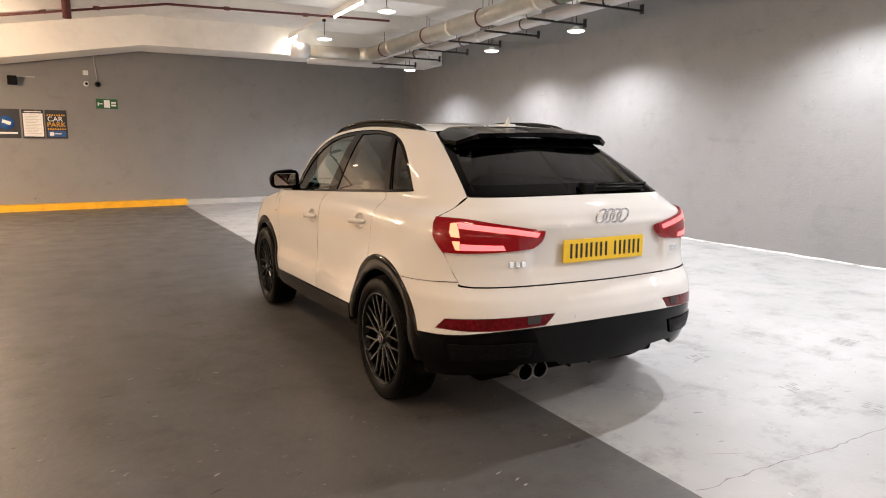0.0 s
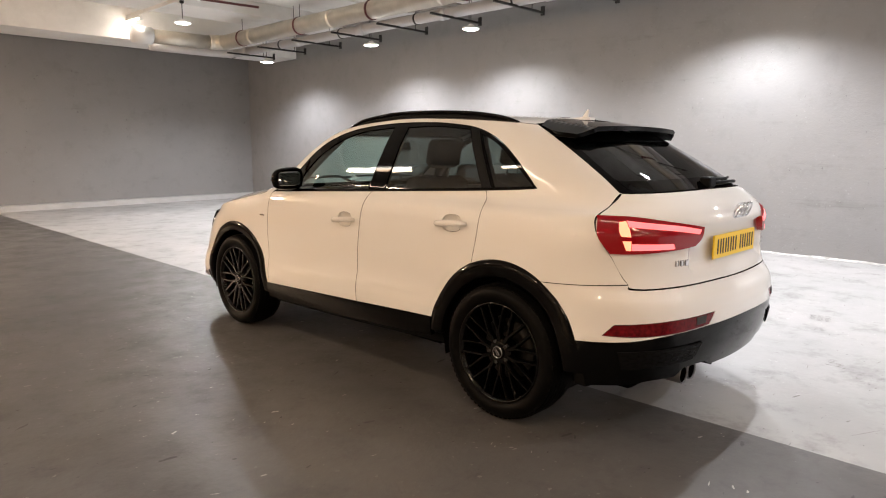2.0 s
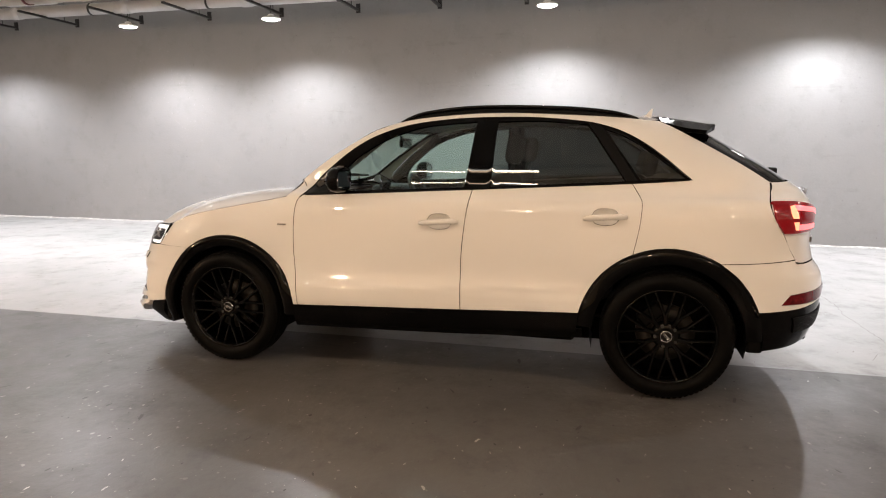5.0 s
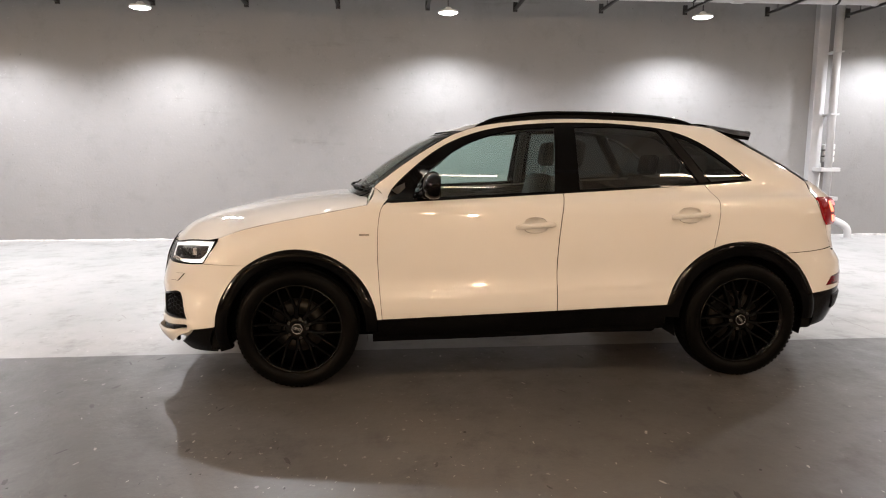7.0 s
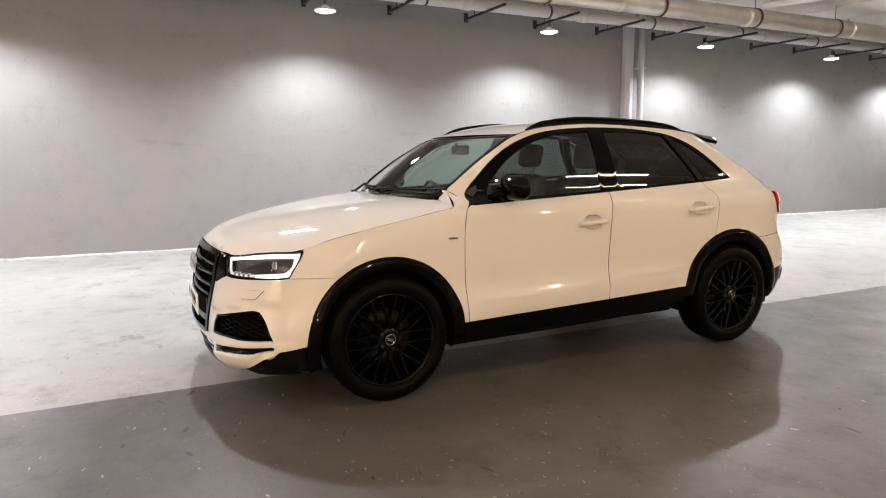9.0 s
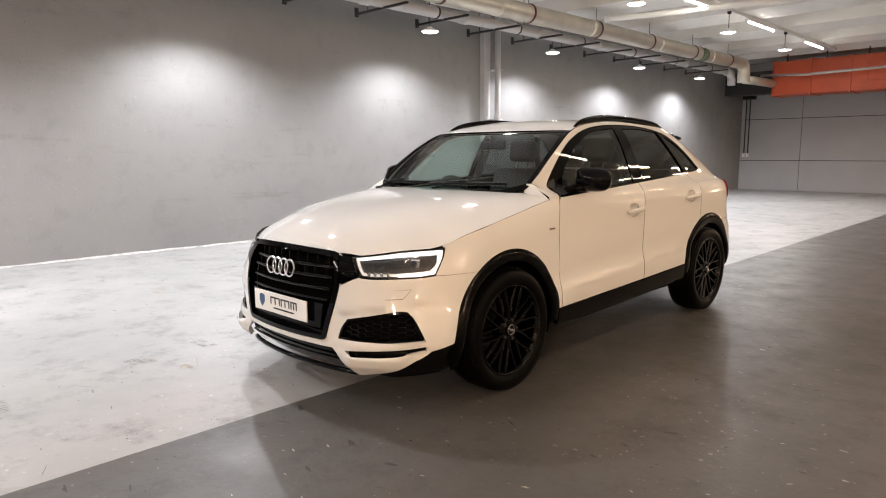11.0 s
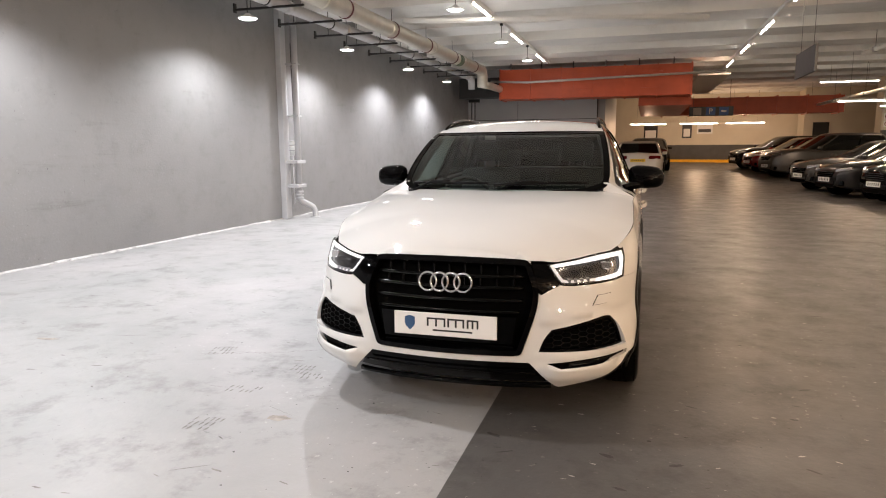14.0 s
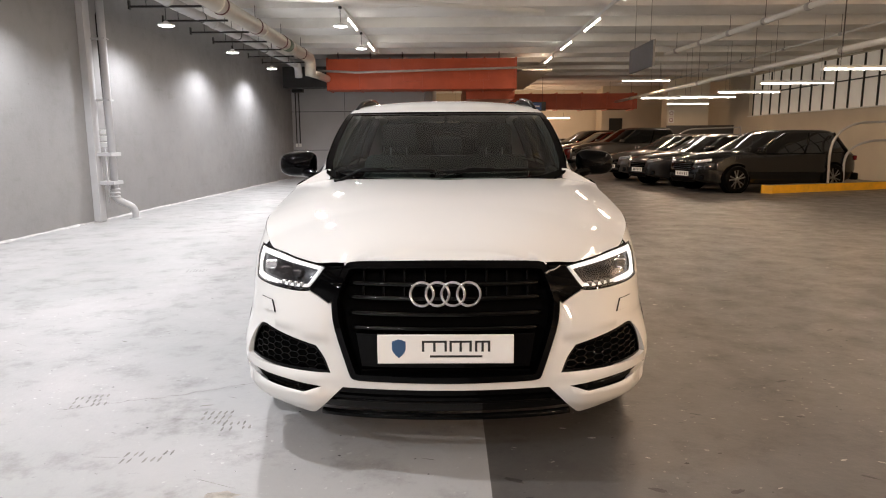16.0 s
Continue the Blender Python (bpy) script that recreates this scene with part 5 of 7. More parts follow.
sheet("sill", SILL, SILL_FACE, GLOSS_BLACK, car, thick=0.03, flip=True, mirrored=True, label="gloss black side sill")
low_sill = outline([(0.88, 0.287), (0, 0.302), (-0.86, 0.342)], [(-0.86, 0.342), (-0.86, 0.285)], [(-0.86, 0.285), (0, 0.252), (0.88, 0.238)], [(0.88, 0.238), (0.88, 0.287)])
sheet("sill_lower", low_sill, lambda y, z: np.array((-0.83 + 0.5 * max(0, 0.30 + 0.02 * (0.9 - y) - z), y, z)), MATT_BLACK, car, thick=0.02, flip=True, mirrored=True)


def arch_strip(y0, outer, a0, a1, name, chart):
    """A black arch trim that swells outwards from the body edge."""
    verts, faces, norms = [], [], []
    n = 40
    prof = ((outer + 0.004, -0.004), (outer - 0.010, 0.006), (outer - 0.034, 0.009), (LIP + 0.006, 0.008), (LIP, 0.004), (LIP, -0.06))
    for i in range(n + 1):
        a = radians(a0 + (a1 - a0) * i / n)
        for r, out in prof:
            y, z = y0 + r * math.cos(a), HUB_Z + r * math.sin(a)
            base = chart(y0 + max(r, LIP + 0.02) * math.cos(a), max(HUB_Z + max(r, LIP + 0.02) * math.sin(a), 0.2))
            verts.append(np.array((base - out, y, z)))
    k = len(prof)
    for i in range(n):
        for j in range(k - 1):
            faces.append((i * k + j, i * k + j + 1, (i + 1) * k + j + 1, (i + 1) * k + j))
    link_mesh(name, verts, faces, GLOSS_BLACK, car, "gloss black wheel arch trim", True)
    link_mesh(name, [v * (-1, 1, 1) for v in verts], [f[::-1] for f in faces], GLOSS_BLACK, car, "gloss black wheel arch trim", True)


def arch_base(y, z):
    return -max(side_x(y, z), 0.845)


arch_strip(AXLE, ARCH_F, -17, 183, "wheel_arch_trim", arch_base)
arch_strip(-AXLE, ARCH_R, 4, 180, "wheel_arch_trim", arch_base)
for y0 in (AXLE, -AXLE):
    for sgn in (-1, 1):
        liner = bmesh.new()
        ring_a, ring_b = [], []
        for a in np.linspace(-0.25, math.pi + 0.25, 25):
            ring_a.append(liner.verts.new((sgn * 0.86, y0 + 0.40 * math.cos(a), HUB_Z + 0.40 * math.sin(a))))
            ring_b.append(liner.verts.new((sgn * 0.52, y0 + 0.40 * math.cos(a), HUB_Z + 0.40 * math.sin(a))))
        for i in range(24):
            liner.faces.new((ring_a[i], ring_a[i + 1], ring_b[i + 1], ring_b[i]))
        liner.faces.new(ring_b)
        part("wheel_arch_liner", liner, MATT_BLACK, car, smooth=False)
for sgn in (-1, 1):
    for y0, y1, z0, z1 in ((-1.79, -1.70, 0.27, 0.55), (1.69, 1.80, 0.215, 0.42)):
        part("wheel_arch_flap", box(*sorted((sgn * 0.50, sgn * 0.83)), y0, y1, z0, z1, bevel=0.02), MATT_BLACK, car)
part("underbody", box(-0.60, 0.60, -1.88, 2.0, 0.22, 0.34, bevel=0.03), SHUT, car, "dark underbody")
part("inner_floor", box(-0.80, 0.80, -0.82, 0.82, 0.26, 0.40, bevel=0.02), SHUT, car)
part("rear_floor", box(-0.52, 0.52, -2.0, -0.82, 0.34, 0.62, bevel=0.02), SHUT, car)
part("engine_block", box(-0.50, 0.50, 0.85, 2.02, 0.34, 0.86, bevel=0.05), SHUT, car)

# ---- the white car: handles, mirrors, wheels, cabin ----
for y, z in HANDLES:
    for sgn in (-1, 1):
        x = side_x(y, z)
        cup = handle_cup(y, z)

        def dent(a, b):
            d = 0.030 * max(0.0, 1 - ((a - y) / 0.075) ** 2 - ((b - z) / 0.044) ** 2) ** 0.7 + 0.001
            return np.array((sgn * (side_x(a, b) - d), a, b))

        sheet("handle_recess", cup, dent, PAINT, car, thick=0, flip=sgn < 0, step=0.012)
        bar = spline([np.array((sgn * (x + 0.004), y + 0.108, z - 0.012)), np.array((sgn * (x + 0.034), y + 0.07, z - 0.006)), np.array((sgn * (x + 0.040), y, z)), np.array((sgn * (x + 0.034), y - 0.07, z + 0.004)), np.array((sgn * (x + 0.004), y - 0.108, z + 0.002))], 5)
        bm = tube(bar, [0.012] * 3 + [0.016] * (len(bar) - 6) + [0.012] * 3, 12)
        bmesh.ops.scale(bm, vec=(0.75, 1, 1), space=Matrix.Translation((-sgn * (x + 0.03), 0, 0)), verts=bm.verts)
        part("door_handle", bm, PAINT, car, "body-coloured door handle", smooth=True)
def mirror_shell(sgn):
    """A mirror housing: rounded sections that swell from the glass and close at the front."""
    bm, rings = bmesh.new(), []
    for y, w, h, dx, dz in ((0.506, 0.088, 0.050, 0, 0), (0.496, 0.100, 0.062, 0, 0), (0.506, 0.110, 0.072, 0, 0), (0.530, 0.114, 0.076, 0, 0), (0.556, 0.108, 0.070, -0.004, -0.001), (0.577, 0.090, 0.056, -0.008, -0.004), (0.590, 0.060, 0.036, -0.012, -0.008), (0.595, 0.024, 0.014, -0.014, -0.010)):
        ring = []
        for k in range(28):
            a = 2 * math.pi * k / 28
            c, n = math.cos(a), math.sin(a)
            u, v = math.copysign(abs(c) ** 0.62, c), math.copysign(abs(n) ** 0.62, n)
            ring.append(bm.verts.new((sgn * (0.912 + dx + w * u * (1.0 if u > 0 else 1.02)), y, 1.150 + dz + h * v - 0.010 * u * (1 if v > 0 else -0.3))))
        rings.append(ring)
    for a, b in zip(rings, rings[1:]):
        for k in range(28):
            bm.faces.new((a[k], a[(k + 1) % 28], b[(k + 1) % 28], b[k]))
    bm.faces.new(rings[0])
    bm.faces.new(rings[-1])
    return bm


for sgn in (-1, 1):
    y, z = 0.918, 0.875
    x = side_x(y, z)
    badge = part("side_badge", box(*sorted((sgn * (x - 0.004), sgn * (x + 0.004))), y - 0.028, y + 0.028, z - 0.004, z + 0.006), CHROME, car, "small chrome side badge")

    # door mirror
    mir = part("door_mirror", mirror_shell(sgn), GLOSS_BLACK, car, "gloss black door mirror", smooth=True)
    part("mirror_glass", box(-0.084, 0.084, -0.004, 0.004, -0.046, 0.047, bevel=0.0035, m=pose(sgn * 0.912, 0.501, 1.150, 0, 0, sgn * 3)), MIRROR, mir, "mirror glass")
    arm = tube(spline([np.array((sgn * 0.77, 0.625, 1.083)), np.array((sgn * 0.80, 0.60, 1.090)), np.array((sgn * 0.87, 0.56, 1.105))], 4), [0.022] * 5 + [0.030] * 4, 10)
    part("mirror_arm", arm, GLOSS_BLACK, mir, smooth=True)
    part("indicator_strip", box(-0.09, 0.09, 0.0, 0.012, -0.004, 0.006, m=pose(sgn * 0.912, 0.582, 1.140, 0, 0, -sgn * 6)), GLOSS_BLACK, mir)


def rounded_wheel(parent_name="wheel"):
    """A wheel on the x axis with its outer face towards negative x."""
    wheel = new(parent_name)
    half = 0.112
    tyre = lathe([(half - 0.03, 0.245), (half - 0.008, 0.262), (half, 0.295), (half - 0.008, 0.325), (half - 0.028, 0.341), (half - 0.06, 0.345), (0.0, 0.346), (-half + 0.06, 0.345), (-half + 0.028, 0.341), (-half + 0.008, 0.325), (-half, 0.295), (-half + 0.008, 0.264), (-half + 0.03, 0.246)], 72, "x")
    t = part("tyre", tyre, RUBBER, wheel, "black road tyre", smooth=True)
    tread = bmesh.new()
    for k in range(72):
        a = 2 * math.pi * k / 72
        for side in (-1, 1):
            add_box(tread, side * (half - 0.030) - 0.014, side * (half - 0.030) + 0.014, -0.0088, 0.0088, 0.330, 0.3385, m=Matrix.Rotation(a, 4, "X"))
        for x in (-0.045, -0.015, 0.015, 0.045):
            add_box(tread, x - 0.011, x + 0.011, -0.0135, 0.0135, 0.340, 0.3470, m=Matrix.Rotation(a + x, 4, "X"))
    part("tread", tread, RUBBER, t)
    rim = lathe([(-half + 0.022, 0.257), (-half + 0.008, 0.254), (-half + 0.012, 0.246), (-half + 0.04, 0.237), (-0.02, 0.222), (0.06, 0.225), (half - 0.03, 0.246)], 72, "x")
    part("rim", rim, RIM_BLACK, wheel, "gloss black alloy rim", smooth=True)
    face = -half + 0.024
    for g in range(10):
        a0 = 2 * math.pi * (g + 0.5) / 10
        for d in (-1, 1):
            inner, outer = a0 + d * 0.30, a0 + d * 0.112
            p0 = np.array((face - 0.004 + 0.012, 0.052 * math.cos(inner * 1), 0.052 * math.sin(inner)))
            p1 = np.array((face + 0.006, 0.112 * math.cos(a0 + d * 0.272), 0.112 * math.sin(a0 + d * 0.272)))
            p2 = np.array((face + 0.000, 0.248 * math.cos(outer), 0.248 * math.sin(outer)))
            bm = bmesh.new()
            verts = []
            for p, w, dep in ((p0, 0.0105, 0.03), (p1, 0.0092, 0.028), (p2, 0.0084, 0.030)):
                rad = np.array((0, p[1], p[2]))
                rad /= np.linalg.norm(rad)
                tan = np.array((0, -rad[2], rad[1]))
                verts.append([bm.verts.new(p + tan * w + np.array((0.004, 0, 0))), bm.verts.new(p + tan * w * 0.55 - np.array((0.004, 0, 0))), bm.verts.new(p - tan * w * 0.55 - np.array((0.004, 0, 0))), bm.verts.new(p - tan * w + np.array((0.004, 0, 0))),
                              bm.verts.new(p - tan * w * 0.8 + np.array((dep, 0, 0))), bm.verts.new(p + tan * w * 0.8 + np.array((dep, 0, 0)))])
            for a, b in zip(verts, verts[1:]):
                for k in range(6):
                    bm.faces.new((a[k], a[(k + 1) % 6], b[(k + 1) % 6], b[k]))
            bm.faces.new(verts[0])
            bm.faces.new(verts[-1])
            part("spoke", bm, RIM_BLACK, wheel)
    hub = lathe([(face + 0.05, 0.075), (face + 0.012, 0.070), (face + 0.002, 0.052), (face + 0.004, 0.036)], 40, "x")
    part("hub", hub, RIM_BLACK, wheel, smooth=True)
    cap = lathe([(face + 0.006, 0.036), (face - 0.004, 0.034), (face - 0.006, 0.030), (face - 0.006, 0.0005)], 32, "x")
    c = part("centre_cap", cap, RIM_BLACK, wheel, "black centre cap with a pale ring", smooth=True)
    ring = lathe([(face - 0.0055, 0.030), (face - 0.008, 0.0285), (face - 0.0055, 0.027)], 32, "x")
    part("cap_ring", ring, CHROME, c, smooth=True)
    emblem = bmesh.new()
    for k in range(4):
        cy = -0.0135 + 0.009 * k
        add_tube(emblem, [(face - 0.0075, cy + 0.006 * math.cos(a), 0.006 * math.sin(a)) for a in np.linspace(0, 2 * math.pi, 13)], 0.0012, 4, False)
    part("cap_emblem", emblem, CHROME, c)
    for k in range(5):
        a = 2 * math.pi * (k + 0.25) / 5
        bolt = tube([(face + 0.02, 0.056 * math.cos(a), 0.056 * math.sin(a)), (face - 0.002, 0.056 * math.cos(a), 0.056 * math.sin(a))], 0.009, 6)
        part("wheel_bolt", bolt, DARK_METAL, wheel)
    disc = lathe([(0.0, 0.06), (0.0, 0.155), (0.022, 0.155), (0.022, 0.06)], 48, "x", True)
    part("brake_disc", disc, DISC, wheel, "worn steel brake disc", smooth=False)
    part("brake_caliper", box(-0.02, 0.06, 0.08, 0.165, -0.07, 0.07, bevel=0.015), MATT_BLACK, wheel)
    back = lathe([(0.07, 0.235), (0.07, 0.0005)], 40, "x")
    part("wheel_back", back, SHUT, wheel)
    return wheel


wheel = rounded_wheel()
wheel.matrix_world = pose(-0.795, AXLE, HUB_Z + 0.001, 17)
wheel.parent = car
for x, y, spin, turn in ((-0.795, -AXLE, 50, 0), (0.795, AXLE, 5, 180), (0.795, -AXLE, 33, 180)):
    w = copy_thing(wheel, pose(x, y, HUB_Z + 0.001, 0, 0, turn) @ pose(0, 0, 0, spin))
    w.parent = car

# cabin
def cushion(x0, x1, y0, y1, z0, z1, bevel, m=None):
    return box(x0, x1, y0, y1, z0, z1, bevel=bevel, m=m)


def seat(x, y):
    base = part("seat_cushion", cushion(-0.25, 0.25, -0.26, 0.27, 0.42, 0.60, 0.06, pose(x, y, 0.0, 4)), FABRIC, car, "dark cloth car seat", smooth=True)
    part("seat_back", cushion(-0.25, 0.25, -0.07, 0.07, 0.0, 0.62, 0.06, pose(x, y - 0.24, 0.58, 14)), FABRIC, base, smooth=True)
    part("headrest", cushion(-0.13, 0.13, -0.045, 0.045, -0.09, 0.09, 0.04, pose(x, y - 0.43, 1.325, 10)), FABRIC, base, smooth=True)
    for dx in (-0.06, 0.06):
        part("headrest_post", tube([(x + dx, y - 0.40, 1.16), (x + dx, y - 0.425, 1.27)], 0.006, 6), STEEL, base)


seat(-0.36, 0.02)
seat(0.36, 0.02)
bench = part("rear_bench", cushion(-0.64, 0.64, -1.02, -0.50, 0.46, 0.62, 0.06), FABRIC, car, "dark cloth rear bench", smooth=True)
part("bench_back", cushion(-0.62, 0.62, -0.07, 0.07, 0.0, 0.60, 0.06, pose(0, -1.02, 0.58, 16)), FABRIC, bench, smooth=True)
for x in (-0.38, 0.0, 0.38):
    part("headrest", cushion(-0.13, 0.13, -0.04, 0.04, -0.07, 0.08, 0.035, pose(x, -1.20, 1.24, 12)), FABRIC, bench, smooth=True)
dash = part("dashboard", cushion(-0.70, 0.70, 0.52, 0.92, 0.72, 1.00, 0.07), DASH, car, "dark moulded dashboard", smooth=True)
part("instrument_hood", cushion(0.17, 0.55, 0.50, 0.75, 0.95, 1.065, 0.04), DASH, dash, smooth=True)
part("display", cushion(-0.10, 0.10, 0.56, 0.575, 1.0, 1.10, 0.006, None), GLOSS_BLACK, dash, "small dash display")
wheel_pts = [(0.36 + 0.185 * math.cos(a), 0.40 + 0.08 * math.sin(a), 0.97 + 0.165 * math.sin(a)) for a in np.linspace(0, 2 * math.pi, 33)]
steer = part("steering_wheel", tube(wheel_pts, 0.015, 8, False), DASH, car, "black steering wheel", smooth=True)
part("steering_boss", cushion(0.29, 0.43, 0.385, 0.45, 0.92, 1.01, 0.02), DASH, steer)
part("steering_spoke", box(0.18, 0.54, 0.40, 0.42, 0.955, 0.985, bevel=0.006), DASH, steer)
part("interior_mirror", cushion(-0.115, 0.115, 0.40, 0.43, 1.335, 1.40, 0.014), GLOSS_BLACK, car, "black interior mirror")
part("mirror_stalk", tube([(0, 0.43, 1.385), (0, 0.47, 1.44)], 0.009, 6), GLOSS_BLACK, car)
part("parcel_shelf", cushion(-0.60, 0.60, -1.78, -1.22, 1.00, 1.025, 0.008), FABRIC, car)
inner_side = outline([(0.80, 1.03), (0.28, 1.06), (-0.232, 1.08), (-1.098, 1.12), (-1.70, 1.12)], [(-1.70, 1.12), (-1.72, 0.90)], [(-1.72, 0.90), (-0.83, 0.86), (-0.82, 0.45)], [(-0.82, 0.45), (0.80, 0.40)], [(0.80, 0.40), (0.80, 1.03)])
sheet("door_lining", inner_side, lambda y, z: SIDE(y, z) + np.array((0.06, 0, 0)), DASH, car, thick=0, mirrored=True, step=0.06, label="dark door lining")
sheet("headlining", outline([(-0.52, 0.30), (0, 0.42), (0.52, 0.30)], [(0.52, 0.30), (0.52, -0.4), (0.50, -1.25)], [(0.50, -1.25), (-0.50, -1.25)], [(-0.50, -1.25), (-0.52, -0.4), (-0.52, 0.30)]), lambda x, y: ROOF(x, y) - np.array((0, 0, 0.035)), TRIM_GREY, car, thick=0, flip=True, step=0.08, label="grey headlining")
for sgn in (-1, 1):
    for y0, z0, y1, z1 in ((-0.26, 1.10, -0.27, 1.48), (-1.10, 1.15, -0.90, 1.45), (0.74, 1.09, 0.34, 1.42)):
        path = [np.array((sgn * (side_x(y0 + (y1 - y0) * t, z0 + (z1 - z0) * t) - 0.045), y0 + (y1 - y0) * t, z0 + (z1 - z0) * t)) for t in np.linspace(0, 1, 6)]
        part("pillar_lining", tube(path, 0.032, 8), TRIM_GREY if y0 > 0 else DASH, car, smooth=True)

# ---- far walls and beams ----
structure("wall_south_panel", poly_prism(((0.80, -18.9), (wall_x(-18.9) + 0.2, -18.9), (wall_x(-18.9) + 0.2, -19.3), (0.80, -19.3)), 0, 4.3), SHUT, "dark joints behind grey wall panels")
for x0, x1 in ((0.80, 3.60), (3.612, 5.46)):
    for z0, z1 in ((0.0, 0.96), (0.972, 2.29), (2.302, 4.25)):
        pane = part("wall_panel", box(x0, x1, -18.9, -18.885, z0 + 0.004, z1, bevel=0.003), PANEL_GREY, bpy.data.objects["wall_south_panel"])
structure("wall_return", poly_prism(((0.55, -19.3), (0.80, -19.3), (0.80, -28), (0.55, -28)), 1.0, 4.3), PANEL_GREY, "grey wall beside the aisle")
structure("wall_return_band", poly_prism(((0.54, -19.3), (0.80, -19.3), (0.80, -28), (0.54, -28)), 0, 1.0), DARK_BAND, "dark painted lower band of the wall")
END = ((1.5, -35.0), (-14.0, -31.6))
structure("wall_end", poly_prism((END[0], END[1], (END[1][0], END[1][1] - 0.3), (END[0][0], END[0][1] - 0.3)), 1.35, 4.3), WALL_CREAM, "cream painted far wall")
structure("wall_end_band", poly_prism([(x, y + 0.02) for x, y in END] + [(END[1][0], END[1][1] - 0.3), (END[0][0], END[0][1] - 0.3)], 0, 1.35), DARK_BAND, "dark painted lower band of the far wall")
structure("kerb_end", poly_prism([(x, y + 0.35) for x, y in END] + [(x, y + 0.03) for x, y in END[::-1]], 0.2, 0.56), YELLOW, "yellow painted kerb below the far wall")
structure("wall_core", box(-14, -8.2, -32.6, -31.2, 0, 4.26), WALL_CREAM, "cream wall of the far stair core")
structure("wall_core_door", box(-9.3, -8.6, -31.2, -31.17, 0.35, 2.4), DARK_METAL, "dark door in the stair core")
structure("wall_south_east", poly_prism(((0.80, -28), (6.6, -28), (6.6, -28.3), (0.80, -28.3)), 0, 4.3), WALL_CREAM, "cream wall behind the bays")
structure("wall_west_low", poly_prism(((-13.4, -42), (-13.0, -42), (-13.0, 15), (-13.4, 15)), 0, 2.25), WALL_CREAM, "cream painted side wall below the windows")
structure("wall_west_top", poly_prism(((-13.4, -42), (-13.0, -42), (-13.0, 15), (-13.4, 15)), 3.95, 4.3), WALL_CREAM, "cream painted side wall above the windows")
for y0, y1 in ((-42, -24.5), (-4.0, 15)):
    structure("wall_west", poly_prism(((-13.4, y0), (-13.0, y0), (-13.0, y1), (-13.4, y1)), 2.25, 3.95), WALL_CREAM, "cream painted side wall")
window = thing("window_1", "long steel-framed window of pale frosted panes", "window", kind="structure")
FROST = emitter("frosted_pane", (1.0, 0.84, 0.64), 0.17)
part("window_sill", box(-13.3, -12.95, -24.5, -4.0, 2.22, 2.26), WHITE_ENAMEL, window)
for i in range(27):
    y0 = -24.5 + i * 0.76
    part("pane", box(-13.22, -13.20, y0 + 0.02, y0 + 0.74, 2.26, 3.95), FROST, window)
    part("glazing_bar", box(-13.24, -13.15, y0 - 0.02, y0 + 0.02, 2.25, 3.95), DARK_METAL, window)
part("glazing_rail", box(-13.23, -13.16, -24.5, -4.0, 3.15, 3.19), DARK_METAL, window)
structure("pier", box(-11.9, -10.0, -26.9, -26.1, 0, 4.26, bevel=0.02), WALL_CREAM, "cream painted concrete pier")
structure("stair_flank", poly_prism(((-10.0, -26.1), (-10.0, -25.9), (-13.0, -25.9), (-13.0, -26.1)), 0, 1.9), DARK_BAND, "dark painted stair flank")

# downstand beam at the end wall, falling away over the ramp
bm = bmesh.new()
add_box(bm, -1.0, 6.2, 11.0, 12.1, 3.52, 4.26)
structure("beam_end", bm, CEILING_WHITE, "white painted downstand beam")
for k, (y0, y1, top) in enumerate(((11.0, 12.1, 3.52), (8.6, 9.7, 3.93), (6.2, 7.25, 3.95))):
    bm = bmesh.new()
    a = [bm.verts.new((x, y, z)) for x, y, z in ((-1.0, y0, top), (-1.0, y1, top), (-9.0, y1, top - 1.35), (-9.0, y0, top - 1.35))]
    b = [bm.verts.new((v.co.x, v.co.y, v.co.z + 0.75)) for v in a]
    bm.faces.new(a)
    bm.faces.new(b[::-1])
    for i in range(4):
        j = (i + 1) % 4
        bm.faces.new((a[i], b[i], b[j], a[j]))
    structure("beam_ramp", bm, CEILING_WHITE, "white painted sloping beam under the ramp")
bm = bmesh.new()
a = [bm.verts.new(p) for p in ((-1.0, 5.0, 4.2), (-1.0, 12.9, 4.2), (-9.0, 12.9, 2.85), (-9.0, 5.0, 2.85))]
b = [bm.verts.new((v.co.x, v.co.y, v.co.z + 0.12)) for v in a]
bm.faces.new(a)
bm.faces.new(b[::-1])
for i in range(4):
    j = (i + 1) % 4
    bm.faces.new((a[i], b[i], b[j], a[j]))
structure("ramp_soffit", bm, CEILING_WHITE, "white painted sloping slab under the ramp")


# ---- lamps ----
def pendant(x, y, z, hang, group):
    lamp = thing("pendant_lamp", "round white pendant lamp hanging on a thin rod", "lamp", group, at=pose(x, y, z))
    shade = lathe([(0.0, 0.135), (0.018, 0.14), (0.03, 0.12), (0.045, 0.06), (0.075, 0.035), (0.085, 0.0005)], 32, "z")
    part("shade", shade, WHITE_ENAMEL, lamp, smooth=True)
    part("diffuser", lathe([(0.004, 0.132), (-0.012, 0.10), (-0.016, 0.0005)], 32, "z"), LAMP_GLOW, lamp, "glowing diffuser", smooth=True)
    part("rod", tube([(0, 0, 0.08), (0, 0, hang)], 0.007, 6), DARK_METAL, lamp)
    part("ceiling_rose", box(-0.03, 0.03, -0.03, 0.03, hang - 0.02, hang + 0.03, bevel=0.006), DARK_METAL, lamp)
    return lamp


